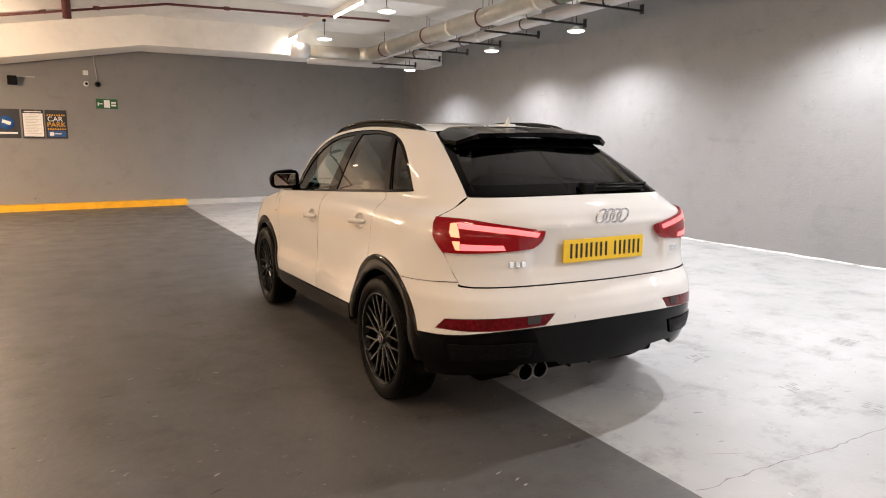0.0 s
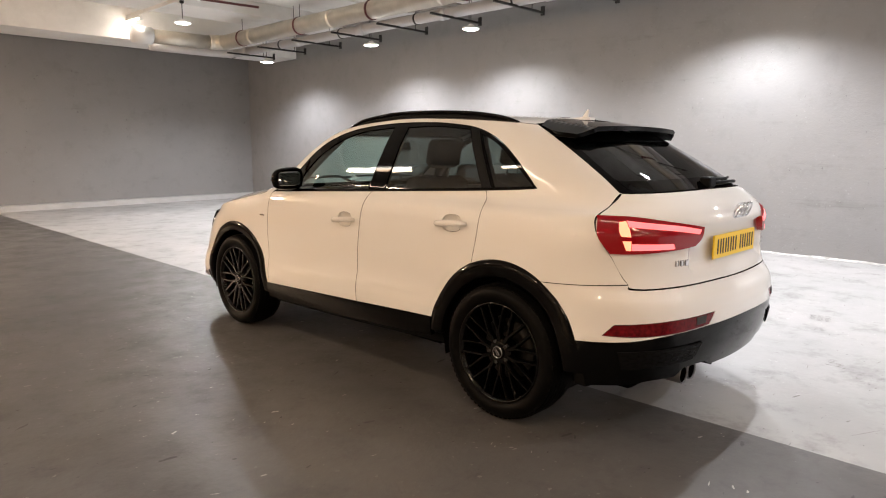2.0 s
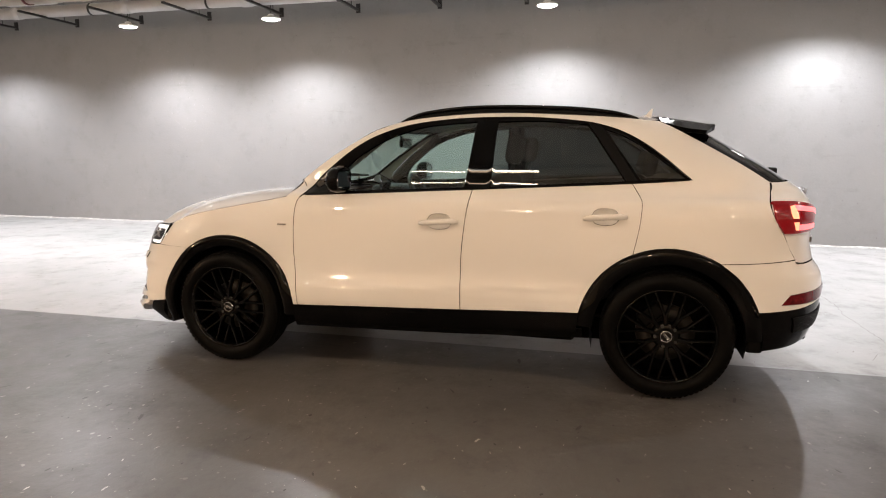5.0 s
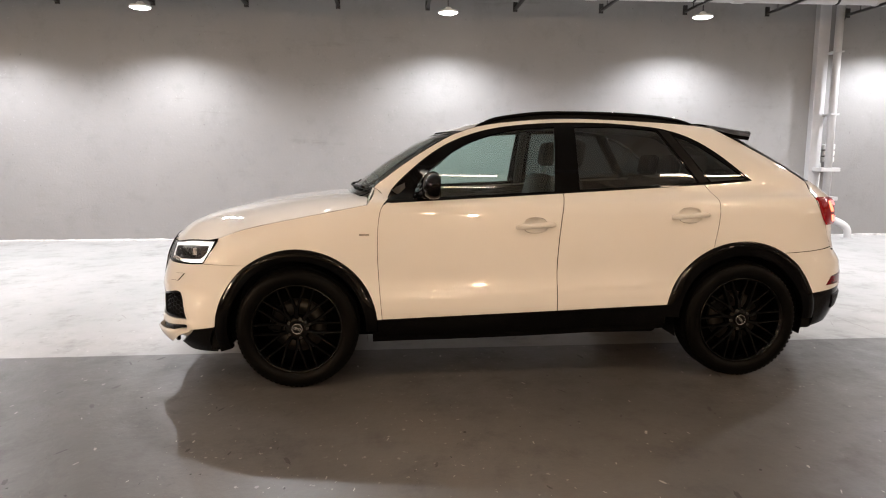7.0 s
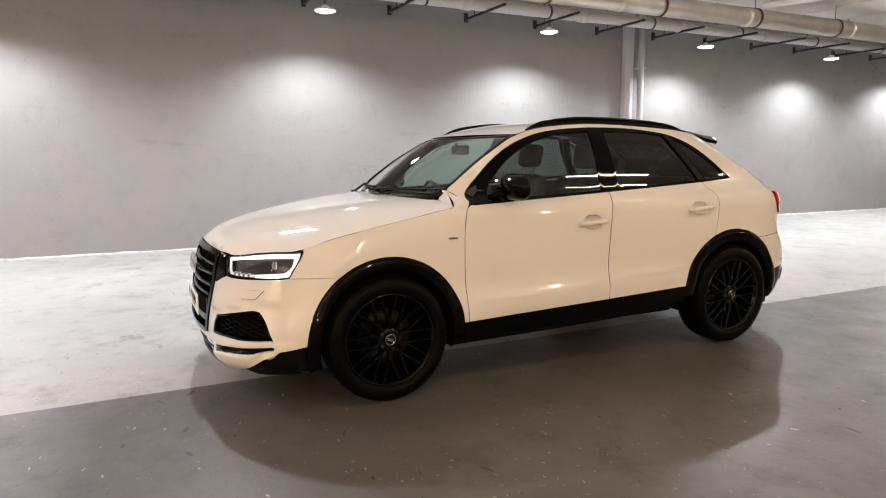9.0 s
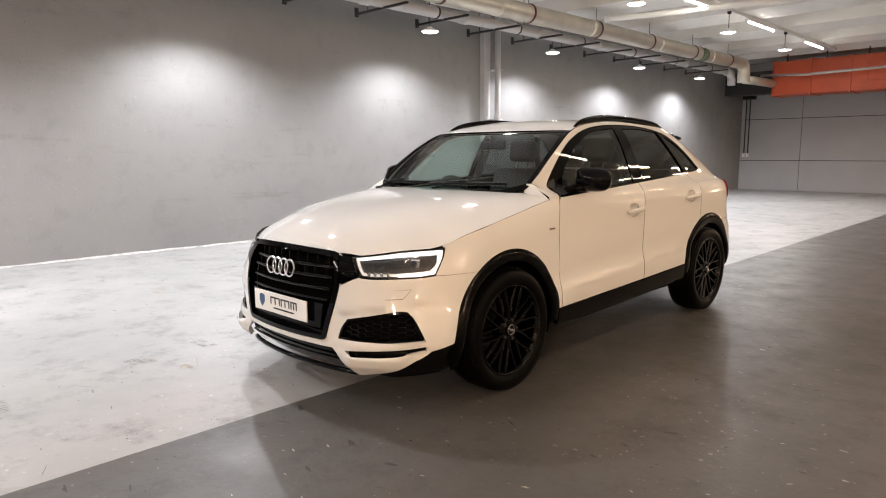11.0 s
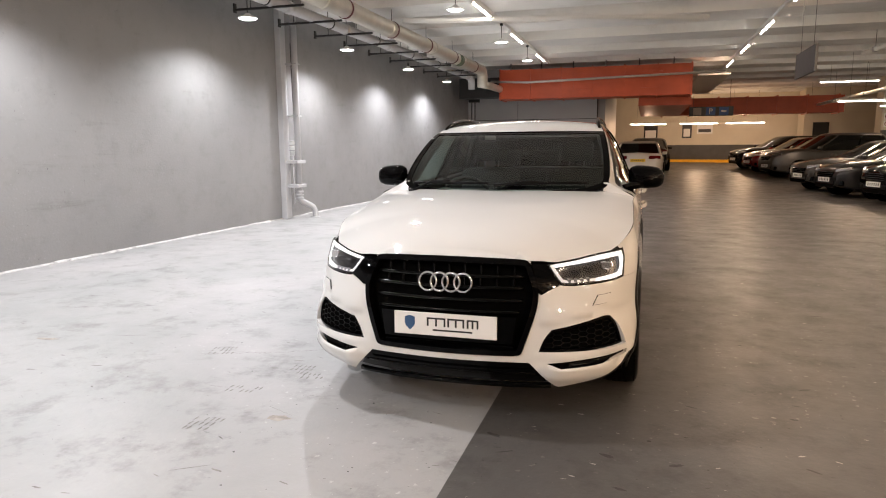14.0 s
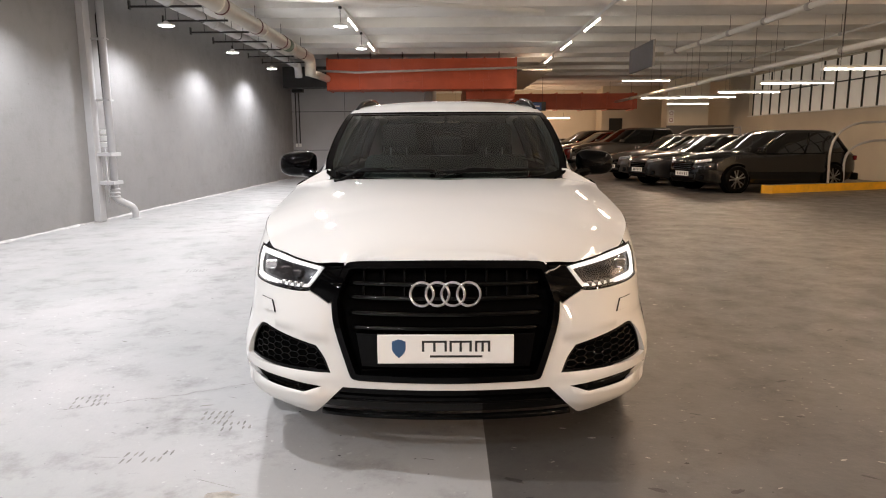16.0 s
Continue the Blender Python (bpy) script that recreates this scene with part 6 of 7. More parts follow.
first = pendant(LAMP_X, WALL_LAMP_Y[0], LAMP_Z, 1.0, "wall lamps")
for y in WALL_LAMP_Y[1:]:
    copy_thing(first, pose(LAMP_X, y, LAMP_Z))
first = pendant(MID_X, MID_LAMP_Y[0], MID_Z, 0.36, "bay lamps")
for y in MID_LAMP_Y[1:]:
    copy_thing(first, pose(MID_X, y, MID_Z))


def tube_lamp(length, group):
    lamp = thing("tube_lamp", "slim white batten lamp with a lit tube", "lamp", group)
    part("batten", box(-0.035, 0.035, -length / 2, length / 2, 0.0, 0.05, bevel=0.008), WHITE_ENAMEL, lamp)
    part("lit_tube", tube([(0, -length / 2 + 0.03, -0.02), (0, length / 2 - 0.03, -0.02)], 0.014, 10), TUBE_GLOW, lamp, "lit tube", smooth=True)
    for s in (-1, 1):
        part("end_cap", box(-0.028, 0.028, s * length / 2 - 0.015, s * length / 2 + 0.015, -0.045, 0.05), WHITE_ENAMEL, lamp)
    return lamp


lamp = tube_lamp(1.55, "bay tubes")
lamp.matrix_world = pose(MID_X, MID_TUBE_Y[0], TUBE_Z)
for y in MID_TUBE_Y[1:]:
    copy_thing(lamp, pose(MID_X, y, TUBE_Z))
lamp = tube_lamp(1.75, "aisle tubes")
lamp.matrix_world = pose(AISLE_X, AISLE_TUBE_Y[0], TUBE_Z)
for y in AISLE_TUBE_Y[1:]:
    copy_thing(lamp, pose(AISLE_X, y, TUBE_Z))
lamp = tube_lamp(1.75, "hung tubes")
lamp.matrix_world = pose(*HUNG_AND_FILL_TUBES[0], 0, 0, 90)
hung = [lamp]
# includes the battens of the added, unseen fill tubes
for x, y, z in HUNG_AND_FILL_TUBES[1:]:
    hung.append(copy_thing(lamp, pose(x, y, z, 0, 0, 0 if -4 < y < 8 else 90)))
for one in hung:
    for dy in (-0.55, 0.55):
        part("wire", tube([(0, dy, 0.04), (0, dy, 4.27 - one.matrix_world.translation.z)], 0.004, 4), DARK_METAL, one)
for x, y0, y1 in ((MID_X, -16.2, 12.0), (AISLE_X, -22.0, 4.5)):
    tagged(part("cable_trunking", box(x - 0.025, x + 0.025, y0, y1, TUBE_Z + 0.05, TUBE_Z + 0.12), WHITE_ENAMEL), "white metal cable trunking under the ceiling ribs", "trunking")

# ---- pipes along the wall ----
pipe = thing("insulated_pipe", "large foil-clad pipe hung below the ceiling", "pipe")
PX, PZ, PR = 3.9, 3.60, 0.15
part("run", tube([(PX, -14.45, PZ), (PX, 10.35, PZ)], PR, 28), CLADDING, pipe, smooth=True)
bend = [(PX - 0.25 + 0.25 * math.cos(a), 10.35 + 0.25 * math.sin(a), PZ) for a in np.linspace(0, math.pi / 2, 8)]
part("elbow", tube(bend, PR + 0.006, 28), CLADDING, pipe, smooth=True)
part("branch", tube([(PX - 0.25, 10.6, PZ), (2.35, 10.6, PZ - 0.02)], PR - 0.01, 28), CLADDING, pipe, smooth=True)
part("end_cap", tube([(2.42, 10.6, PZ - 0.02), (2.05, 10.6, PZ - 0.02)], PR + 0.02, 28), WHITE_ENAMEL, pipe, smooth=True)
drop = [(PX, -14.45 - 0.2 * math.sin(a), PZ - 0.2 + 0.2 * math.cos(a)) for a in np.linspace(0, math.pi / 2, 7)] + [(PX, -14.65, 3.12)]
part("elbow", tube(drop, PR + 0.006, 24), CLADDING, pipe, smooth=True)
part("branch", tube([(PX, -14.65, 3.2), (PX - 0.1, -15.3, 3.2), (PX - 0.2, -18.85, 3.2)], 0.11, 20), CLADDING, pipe, smooth=True)
for i in range(12):
    y = -13.5 + i * 2.1
    part("clamp", tube([(PX, y - 0.02, PZ), (PX, y + 0.02, PZ)], PR + 0.012, 28), RED_PIPE, pipe)
    part("hanger", tube([(PX, y, PZ + PR), (PX, y, 4.0)], 0.006, 5), DARK_METAL, pipe)
for i in range(9):
    y = -12.4 + i * 2.7
    part("joint_band", tube([(PX, y - 0.06, PZ), (PX, y + 0.06, PZ)], PR + 0.006, 28), CLADDING, pipe, smooth=True)
for y in (3.2, -11.9):
    part("warning_tape", tube([(PX, y - 0.17, PZ), (PX, y + 0.17, PZ)], PR + 0.004, 28), material("green_tape", (0.10, 0.13, 0.08), 0.6, vary=0.5, scale=40), pipe, "green lettered tape")
small = thing("small_pipe", "slimmer pale pipe beside the large one", "pipe")
SX, SZ, SR = 4.27, 3.42, 0.085
part("run", tube([(SX, -14.6, SZ), (SX, 10.6, SZ)], SR, 20), PIPE_GREY, small, smooth=True)
part("branch", tube([(SX, 10.55, SZ), (SX - 0.05, 10.75, SZ), (SX - 0.3, 10.85, SZ), (2.5, 10.9, SZ)], SR, 20), PIPE_GREY, small, smooth=True)
part("elbow", tube([(SX, -14.4, SZ), (SX, -14.72, SZ - 0.04), (SX, -14.78, SZ - 0.2), (SX, -14.78, 3.08)], SR + 0.02, 20), PIPE_GREY, small, smooth=True)
for i in range(13):
    y = -13.9 + i * 2.0
    part("coupling", tube([(SX, y - 0.07, SZ), (SX, y + 0.07, SZ)], SR + 0.012, 20), PIPE_GREY, small, smooth=True)
    part("clamp", tube([(SX, y + 0.6, SZ), (SX, y + 0.63, SZ)], SR + 0.008, 20), DARK_METAL, small)
bracket = thing("pipe_bracket", "dark steel wall bracket that carries the pipes", "bracket", "pipe brackets", at=pose(0, -13.2, 0))
part("arm", box(3.75, 4.86, -0.018, 0.018, 3.315, 3.345), DARK_METAL, bracket)
part("end_plate", box(4.85, 4.87, -0.03, 0.03, 3.29, 3.42), DARK_METAL, bracket)
part("drop_rod", tube([(4.60, 0, 3.34), (4.60, 0, 4.26)], 0.006, 5), DARK_METAL, bracket)
for i in range(1, 20):
    copy_thing(bracket, pose(0, -13.2 + 1.22 * i, 0))

# downpipe by the wall
dp = thing("downpipe", "grey cast downpipe with clamps against the wall", "pipe")
dx, dy = 5.48, -6.20
part("shaft", tube([(dx, dy, 0.52), (dx, dy, 3.98)], 0.058, 18), PIPE_GREY, dp, smooth=True)
part("foot_bend", tube(spline([np.array(p) for p in ((dx, dy, 0.54), (dx, dy, 0.40), (dx - 0.03, dy - 0.05, 0.33), (dx - 0.13, dy - 0.24, 0.22), (dx - 0.16, dy - 0.30, 0.12), (dx - 0.16, dy - 0.30, 0.0))], 4), 0.055, 16), PIPE_GREY, dp, smooth=True)
part("floor_collar", lathe([(0.0, 0.10), (0.012, 0.10), (0.02, 0.06)], 20, "z"), PIPE_GREY, dp).location = (dx - 0.16, dy - 0.30, 0)
for z in (0.40, 0.46, 0.52):
    part("collar", tube([(dx, dy, z - 0.015), (dx, dy, z + 0.015)], 0.078, 18), PIPE_GREY, dp, smooth=True)
for z in (1.09, 0.63):
    part("strut", box(dx - 0.07, dx + 0.29, dy - 0.16, dy + 0.16, z - 0.03, z + 0.03, bevel=0.006), PIPE_GREY, dp)
part("clip", box(dx - 0.068, dx + 0.28, dy - 0.07, dy + 0.07, 1.94, 1.965), PIPE_GREY, dp)
part("clip", box(dx - 0.066, dx + 0.28, dy - 0.07, dy + 0.07, 2.90, 2.92), PIPE_GREY, dp)
part("valve_handle", tube([(dx + 0.06, dy + 0.10, 0.3), (dx + 0.05, dy + 0.10, 1.2)], 0.012, 6), PIPE_GREY, dp)
tagged(part("riser_casing", box(5.64, 5.76, -6.17, -5.98, 0.004, 3.98, bevel=0.008), PIPE_GREY), "grey painted riser casing on the wall", "casing")
cable = thing("wall_cable", "dark cable with small switch boxes beside the downpipe", "cable")
part("lead", tube([(5.58, -6.29, 1.50), (5.60, -6.30, 2.4), (5.60, -6.29, 3.3), (5.5, -6.29, 3.42)], 0.013, 6), DARK_METAL, cable)
for z in (1.45, 1.35, 1.25):
    part("switch_box", box(5.56, 5.75, -6.35, -6.25, z - 0.04, z + 0.04, bevel=0.008), WHITE_ENAMEL, cable)
rise = thing("conduit_pair", "two dark conduits with a box on the panelled wall", "conduit")
for x in (5.20, 5.32):
    part("conduit", tube([(x, -18.86, 1.15), (x, -18.86, 3.0)], 0.018, 8), DARK_METAL, rise)
    part("outlet", box(x - 0.04, x + 0.04, -18.88, -18.82, 1.08, 1.2), WHITE_ENAMEL, rise)
part("junction_box", box(5.02, 5.40, -18.88, -18.7, 2.95, 3.1), DARK_METAL, rise)

# ---- ducts ----
duct = thing("orange_duct", "orange painted ventilation duct with flanged joints", "duct")
part("body", box(-2.16, 3.77, -17.5, -16.5, 2.87, 3.80, bevel=0.01), ORANGE, duct)
for i in range(7):
    x = -2.13 + i * 0.98
    part("flange", box(x - 0.02, x + 0.02, -17.53, -16.46, 2.84, 3.83), ORANGE, duct)
for x in (-1.0, 1.1):
    panel = part("access_panel", box(x - 0.28, x + 0.28, -16.5, -16.478, 3.15, 3.60, bevel=0.005), ORANGE, duct)
    for x0, x1, z0, z1 in ((x - 0.32, x + 0.32, 3.60, 3.64), (x - 0.32, x + 0.32, 3.11, 3.15), (x - 0.32, x - 0.28, 3.15, 3.60), (x + 0.28, x + 0.32, 3.15, 3.60)):
        part("panel_frame", box(x0, x1, -16.5, -16.462, z0, z1, bevel=0.004), ORANGE, panel)
for i in range(6):
    x = -1.6 + i * 1.0
    part("hanger", box(x - 0.015, x + 0.015, -16.52, -16.49, 3.78, 3.99), DARK_METAL, duct)
part("branch", box(-2.2, -0.6, -26.0, -17.5, 2.62, 3.30, bevel=0.01), ORANGE, duct)
part("stub", box(3.77, 5.2, -17.3, -16.7, 2.95, 3.6, bevel=0.01), DARK_METAL, duct)
far = thing("far_duct", "orange painted duct across the far aisle", "duct")
part("body", box(-8.6, -1.4, -27.0, -26.0, 2.65, 3.35, bevel=0.01), ORANGE, far)
for i in range(7):
    x = -8.4 + i * 1.15
    part("flange", box(x - 0.025, x + 0.025, -27.05, -25.96, 2.6, 3.4), ORANGE, far)
tray = thing("cable_tray", "galvanised pipe and perforated cable tray", "tray")
part("rail", tube([(4.0, -16.2, 3.42), (2.8, -16.2, 3.36), (-3.05, -16.25, 3.50)], 0.035, 10), GALV, tray, smooth=True)
part("tray", box(-3.2, -2.3, -24.0, -16.3, 3.40, 3.45), GALV, tray)
sprinkler = thing("sprinkler_pipe", "dark red sprinkler pipe under the ceiling", "pipe")
part("run", tube([(-6.5, 9.15, 3.05), (-0.8, 8.35, 3.88), (3.2, 7.75, 3.86)], 0.022, 8), RED_PIPE, sprinkler, smooth=True)
part("valve", tube([(-2.35, 8.5, 3.52), (-2.35, 8.5, 3.95)], 0.07, 12), RED_PIPE, sprinkler, smooth=True)
for x, z in ((-2.7, 3.62), (-1.9, 3.73), (0.2, 3.88), (1.6, 3.87)):
    part("coupling", tube([(x - 0.05, 8.63 - 0.14 * (x + 2.7), z), (x + 0.05, 8.62 - 0.14 * (x + 2.7), z)], 0.036, 8), RED_PIPE, sprinkler)
rod = thing("ceiling_pipe", "white painted pipe across the ceiling", "pipe")
part("run", tube([(3.6, -7.0, 3.72), (2.9, -7.6, 3.78), (0.8, -8.4, 3.86), (-2.0, -9.6, 3.9)], 0.05, 10), WHITE_ENAMEL, rod, smooth=True)
for path, r in ((((-7.62, -29.0, 2.97), (-7.62, -3.0, 2.97)), 0.06), (((-6.02, -14.2, 3.6), (-6.65, -4.0, 3.6)), 0.06), (((-9.4, -5.0, 3.75), (-9.4, -24.0, 3.75)), 0.03)):
    p = thing("overhead_pipe", "pale painted pipe under the ceiling", "pipe", "overhead pipes")
    part("run", tube(path, r, 10), WHITE_ENAMEL, p, smooth=True)
    (x0, y0, z0), (x1, y1, z1) = path
    for k in range(7):
        t = (k + 0.5) / 7
        x, y, z = x0 + (x1 - x0) * t, y0 + (y1 - y0) * t, z0 + (z1 - z0) * t
        part("hanger", tube([(x, y, z), (x, y, 4.26)], 0.006, 4), DARK_METAL, p)
        part("coupling", tube([(x, y - 0.06, z), (x, y + 0.06, z)], r + 0.014, 10), PIPE_GREY, p)
panel = thing("hanging_panel", "blank grey sign panel hung from wires", "sign")
part("board", box(-3.325, -3.285, -7.67, -6.28, 2.45, 2.86, bevel=0.004), material("grey_board", (0.10, 0.10, 0.105), 0.5, vary=0.1), panel)
for y in (-7.4, -6.5):
    part("wire", tube([(-3.305, y, 2.86), (-3.305, y, 4.0)], 0.004, 4), DARK_METAL, panel)

# ---- signs ----
def lettered(text, size, m, mat, parent, name="lettering"):
    data = bpy.data.curves.new(name, "FONT")
    data.body, data.size, data.extrude, data.align_x, data.align_y = text, size, 0.0008, "CENTER", "CENTER"
    data.materials.append(mat)
    ob = new(name, data)
    ob.parent = parent
    ob.matrix_local = m
    return ob


WHITE_INK, AMBER_INK, BLUE_INK, GREEN_INK = material("white_ink", (0.8, 0.8, 0.8), 0.5), material("amber_ink", (0.8, 0.4, 0.02), 0.5), material("blue_ink", (0.02, 0.09, 0.30), 0.4), material("green_ink", (0.01, 0.10, 0.03), 0.4)
BOARD_BLACK = material("black_sign_board", (0.02, 0.022, 0.03), 0.4)


def on_wall(x, z, off=0.0):
    """A pose on the end wall, facing the bays: x to the right in front of it, y up."""
    return pose(x, back_y(x) - 0.012 - off, z, 90, 0, math.degrees(math.atan(0.09)))


camera_sign = thing("cctv_sign", "black notice with a blue disc and a pale camera symbol", "sign", at=on_wall(-3.67, 1.885))
part("board", box(-0.25, 0.25, -0.31, 0.31, 0, 0.01), BOARD_BLACK, camera_sign)
disc = lathe([(0.011, 0.15), (0.013, 0.15), (0.013, 0.0005)], 32, "z")
bmesh.ops.translate(disc, verts=disc.verts, vec=(0.0, 0.02, 0))
part("disc", disc, BLUE_INK, camera_sign)
part("symbol", box(-0.09, 0.07, -0.01, 0.06, 0.013, 0.016, bevel=0.001, m=pose(0, 0, 0, 0, 0, -20)), WHITE_INK, camera_sign)
part("text_bar", box(-0.19, 0.19, -0.22, -0.18, 0.011, 0.013), WHITE_INK, camera_sign)
notice = thing("notice_board", "white printed notice in a black frame", "sign", at=on_wall(-3.18, 1.885))
part("board", box(-0.205, 0.205, -0.31, 0.31, 0, 0.01), BOARD_BLACK, notice)
part("paper", box(-0.185, 0.185, -0.27, 0.23, 0.011, 0.013), WHITE_INK, notice)
part("heading_bar", box(-0.16, 0.16, 0.255, 0.275, 0.011, 0.013), WHITE_INK, notice)
for i in range(13):
    part("text_bar", box(-0.15, 0.15 - 0.05 * (i % 3), 0.19 - i * 0.033, 0.197 - i * 0.033, 0.0135, 0.0145), material("grey_ink", (0.35, 0.35, 0.36), 0.6) if i == 0 else bpy.data.materials["grey_ink"], notice)
park = thing("car_park_sign", "black car park sign with amber stripes and a blue panel", "sign", at=on_wall(-2.745, 1.885))
part("board", box(-0.21, 0.21, -0.31, 0.31, 0, 0.01), BOARD_BLACK, park)
lettered("CAR", 0.15, pose(-0.02, 0.11, 0.0125), WHITE_INK, park)
lettered("PARK", 0.15, pose(0, -0.01, 0.0125), AMBER_INK, park)
for z in (0.20, -0.105):
    for i in range(8):
        part("stripe", box(-0.012, 0.012, -0.018, 0.018, 0.011, 0.013, m=pose(-0.16 + i * 0.046, z, 0, 0, 0, -30)), AMBER_INK, park)
part("blue_panel", box(-0.17, 0.17, -0.27, -0.14, 0.011, 0.013), BLUE_INK, park)
part("tick", box(-0.05, 0.09, -0.215, -0.195, 0.0135, 0.0145), WHITE_INK, park)
part("text_bar", box(-0.14, -0.06, -0.25, -0.17, 0.0135, 0.0145), WHITE_INK, park)
exit_sign = thing("exit_sign", "green exit sign with white arrow and door panels", "sign", at=on_wall(-1.71, 2.37))
part("board", box(-0.225, 0.225, -0.11, 0.11, 0, 0.012), GREEN_INK, exit_sign)
part("door_panel", box(-0.06, 0.06, -0.085, 0.085, 0.0125, 0.0145), WHITE_INK, exit_sign)
part("arrow", box(-0.19, -0.09, -0.012, 0.012, 0.0125, 0.0145, m=pose(0, 0, 0, 0, 0, 0)), WHITE_INK, exit_sign)
part("arrow_head", box(-0.19, -0.165, -0.05, 0.03, 0.0125, 0.0145), WHITE_INK, exit_sign)
part("text_bar", box(0.09, 0.19, 0.01, 0.05, 0.0125, 0.0145), WHITE_INK, exit_sign)
part("text_bar", box(0.09, 0.19, -0.05, -0.01, 0.0125, 0.0145), WHITE_INK, exit_sign)
for x, z, boxed in ((-2.10, 2.80, True), (-1.87, 2.80, False)):
    c = thing("dome_camera", "small white dome camera on the wall", "camera", "wall cameras", at=on_wall(x, z))
    part("base", lathe([(0.0, 0.06), (0.05, 0.055), (0.07, 0.03)], 20, "z"), WHITE_ENAMEL if boxed else DARK_METAL, c, smooth=True)
    part("lens", lathe([(0.071, 0.03), (0.09, 0.018), (0.095, 0.0005)], 16, "z"), GLOSS_BLACK, c, smooth=True)
    if boxed:
        part("junction_box", box(-0.05, 0.05, 0.19, 0.29, 0, 0.06, bevel=0.006), WHITE_ENAMEL, c)
    else:
        part("conduit", tube([(0, 0.06, 0.02), (-0.02, 0.25, 0.02), (-0.05, 0.55, 0.02), (-0.05, 0.75, 0.02)], 0.012, 6), PIPE_GREY, c)
sp = thing("wall_speaker", "small black loudspeaker on a wall bracket", "speaker", at=on_wall(-3.50, 2.79))
part("body", box(-0.09, 0.09, -0.10, 0.09, 0.12, 0.26, bevel=0.02), MATT_BLACK, sp)
part("arm", tube([(0, 0.05, 0.0), (0, 0.05, 0.14)], 0.012, 6), DARK_METAL, sp)
part("conduit", box(-0.02, 0.42, 0.09, 0.11, 0, 0.02), PIPE_GREY, sp)

ps = thing("parking_sign", "hanging dark sign with blue parking symbols", "sign", at=pose(-3.4, -24.55, 2.72, 90, 0, 180))
part("board", box(-0.85, 0.85, -0.19, 0.19, -0.03, 0.0), BOARD_BLACK, ps)
for x in (-0.02, 0.48):
    part("blue_square", box(x - 0.18, x + 0.18, -0.16, 0.16, 0.001, 0.004), BLUE_INK, ps)
lettered("P", 0.30, pose(-0.02, 0, 0.006), WHITE_INK, ps)
part("pale_square", box(-0.70, -0.38, -0.15, 0.15, 0.001, 0.004), material("pale_sign", (0.35, 0.30, 0.24), 0.5), ps)
part("arrow", box(0.38, 0.58, -0.03, 0.03, 0.005, 0.007, m=pose(0, 0, 0)), WHITE_INK, ps)
for x in (-0.7, 0.7):
    part("hanger", tube([(x, 0.19, -0.015), (x, 1.4, -0.015)], 0.008, 5), DARK_METAL, ps)

# ---- parked cars and islands ----
def simple_wheel():
    w = new("wheel")
    part("tyre", lathe([(0.10, 0.22), (0.11, 0.29), (0.09, 0.325), (-0.09, 0.325), (-0.11, 0.29), (-0.10, 0.225)], 36, "x"), RUBBER, w, smooth=True)
    part("rim", lathe([(-0.10, 0.23), (-0.085, 0.22), (-0.03, 0.20), (-0.02, 0.0005)], 36, "x"), DARK_METAL, w, smooth=True)
    for k in range(10):
        part("spoke", box(-0.095, -0.06, -0.014, 0.014, 0.04, 0.228, bevel=0.005, m=Matrix.Rotation(2 * math.pi * (k // 2 + (0.17 if k % 2 else -0.17)) / 5, 4, "X")), STEEL, w)
    part("hub", lathe([(-0.06, 0.06), (-0.098, 0.05), (-0.10, 0.0005)], 20, "x"), STEEL, w, smooth=True)
    return w


spare = simple_wheel()


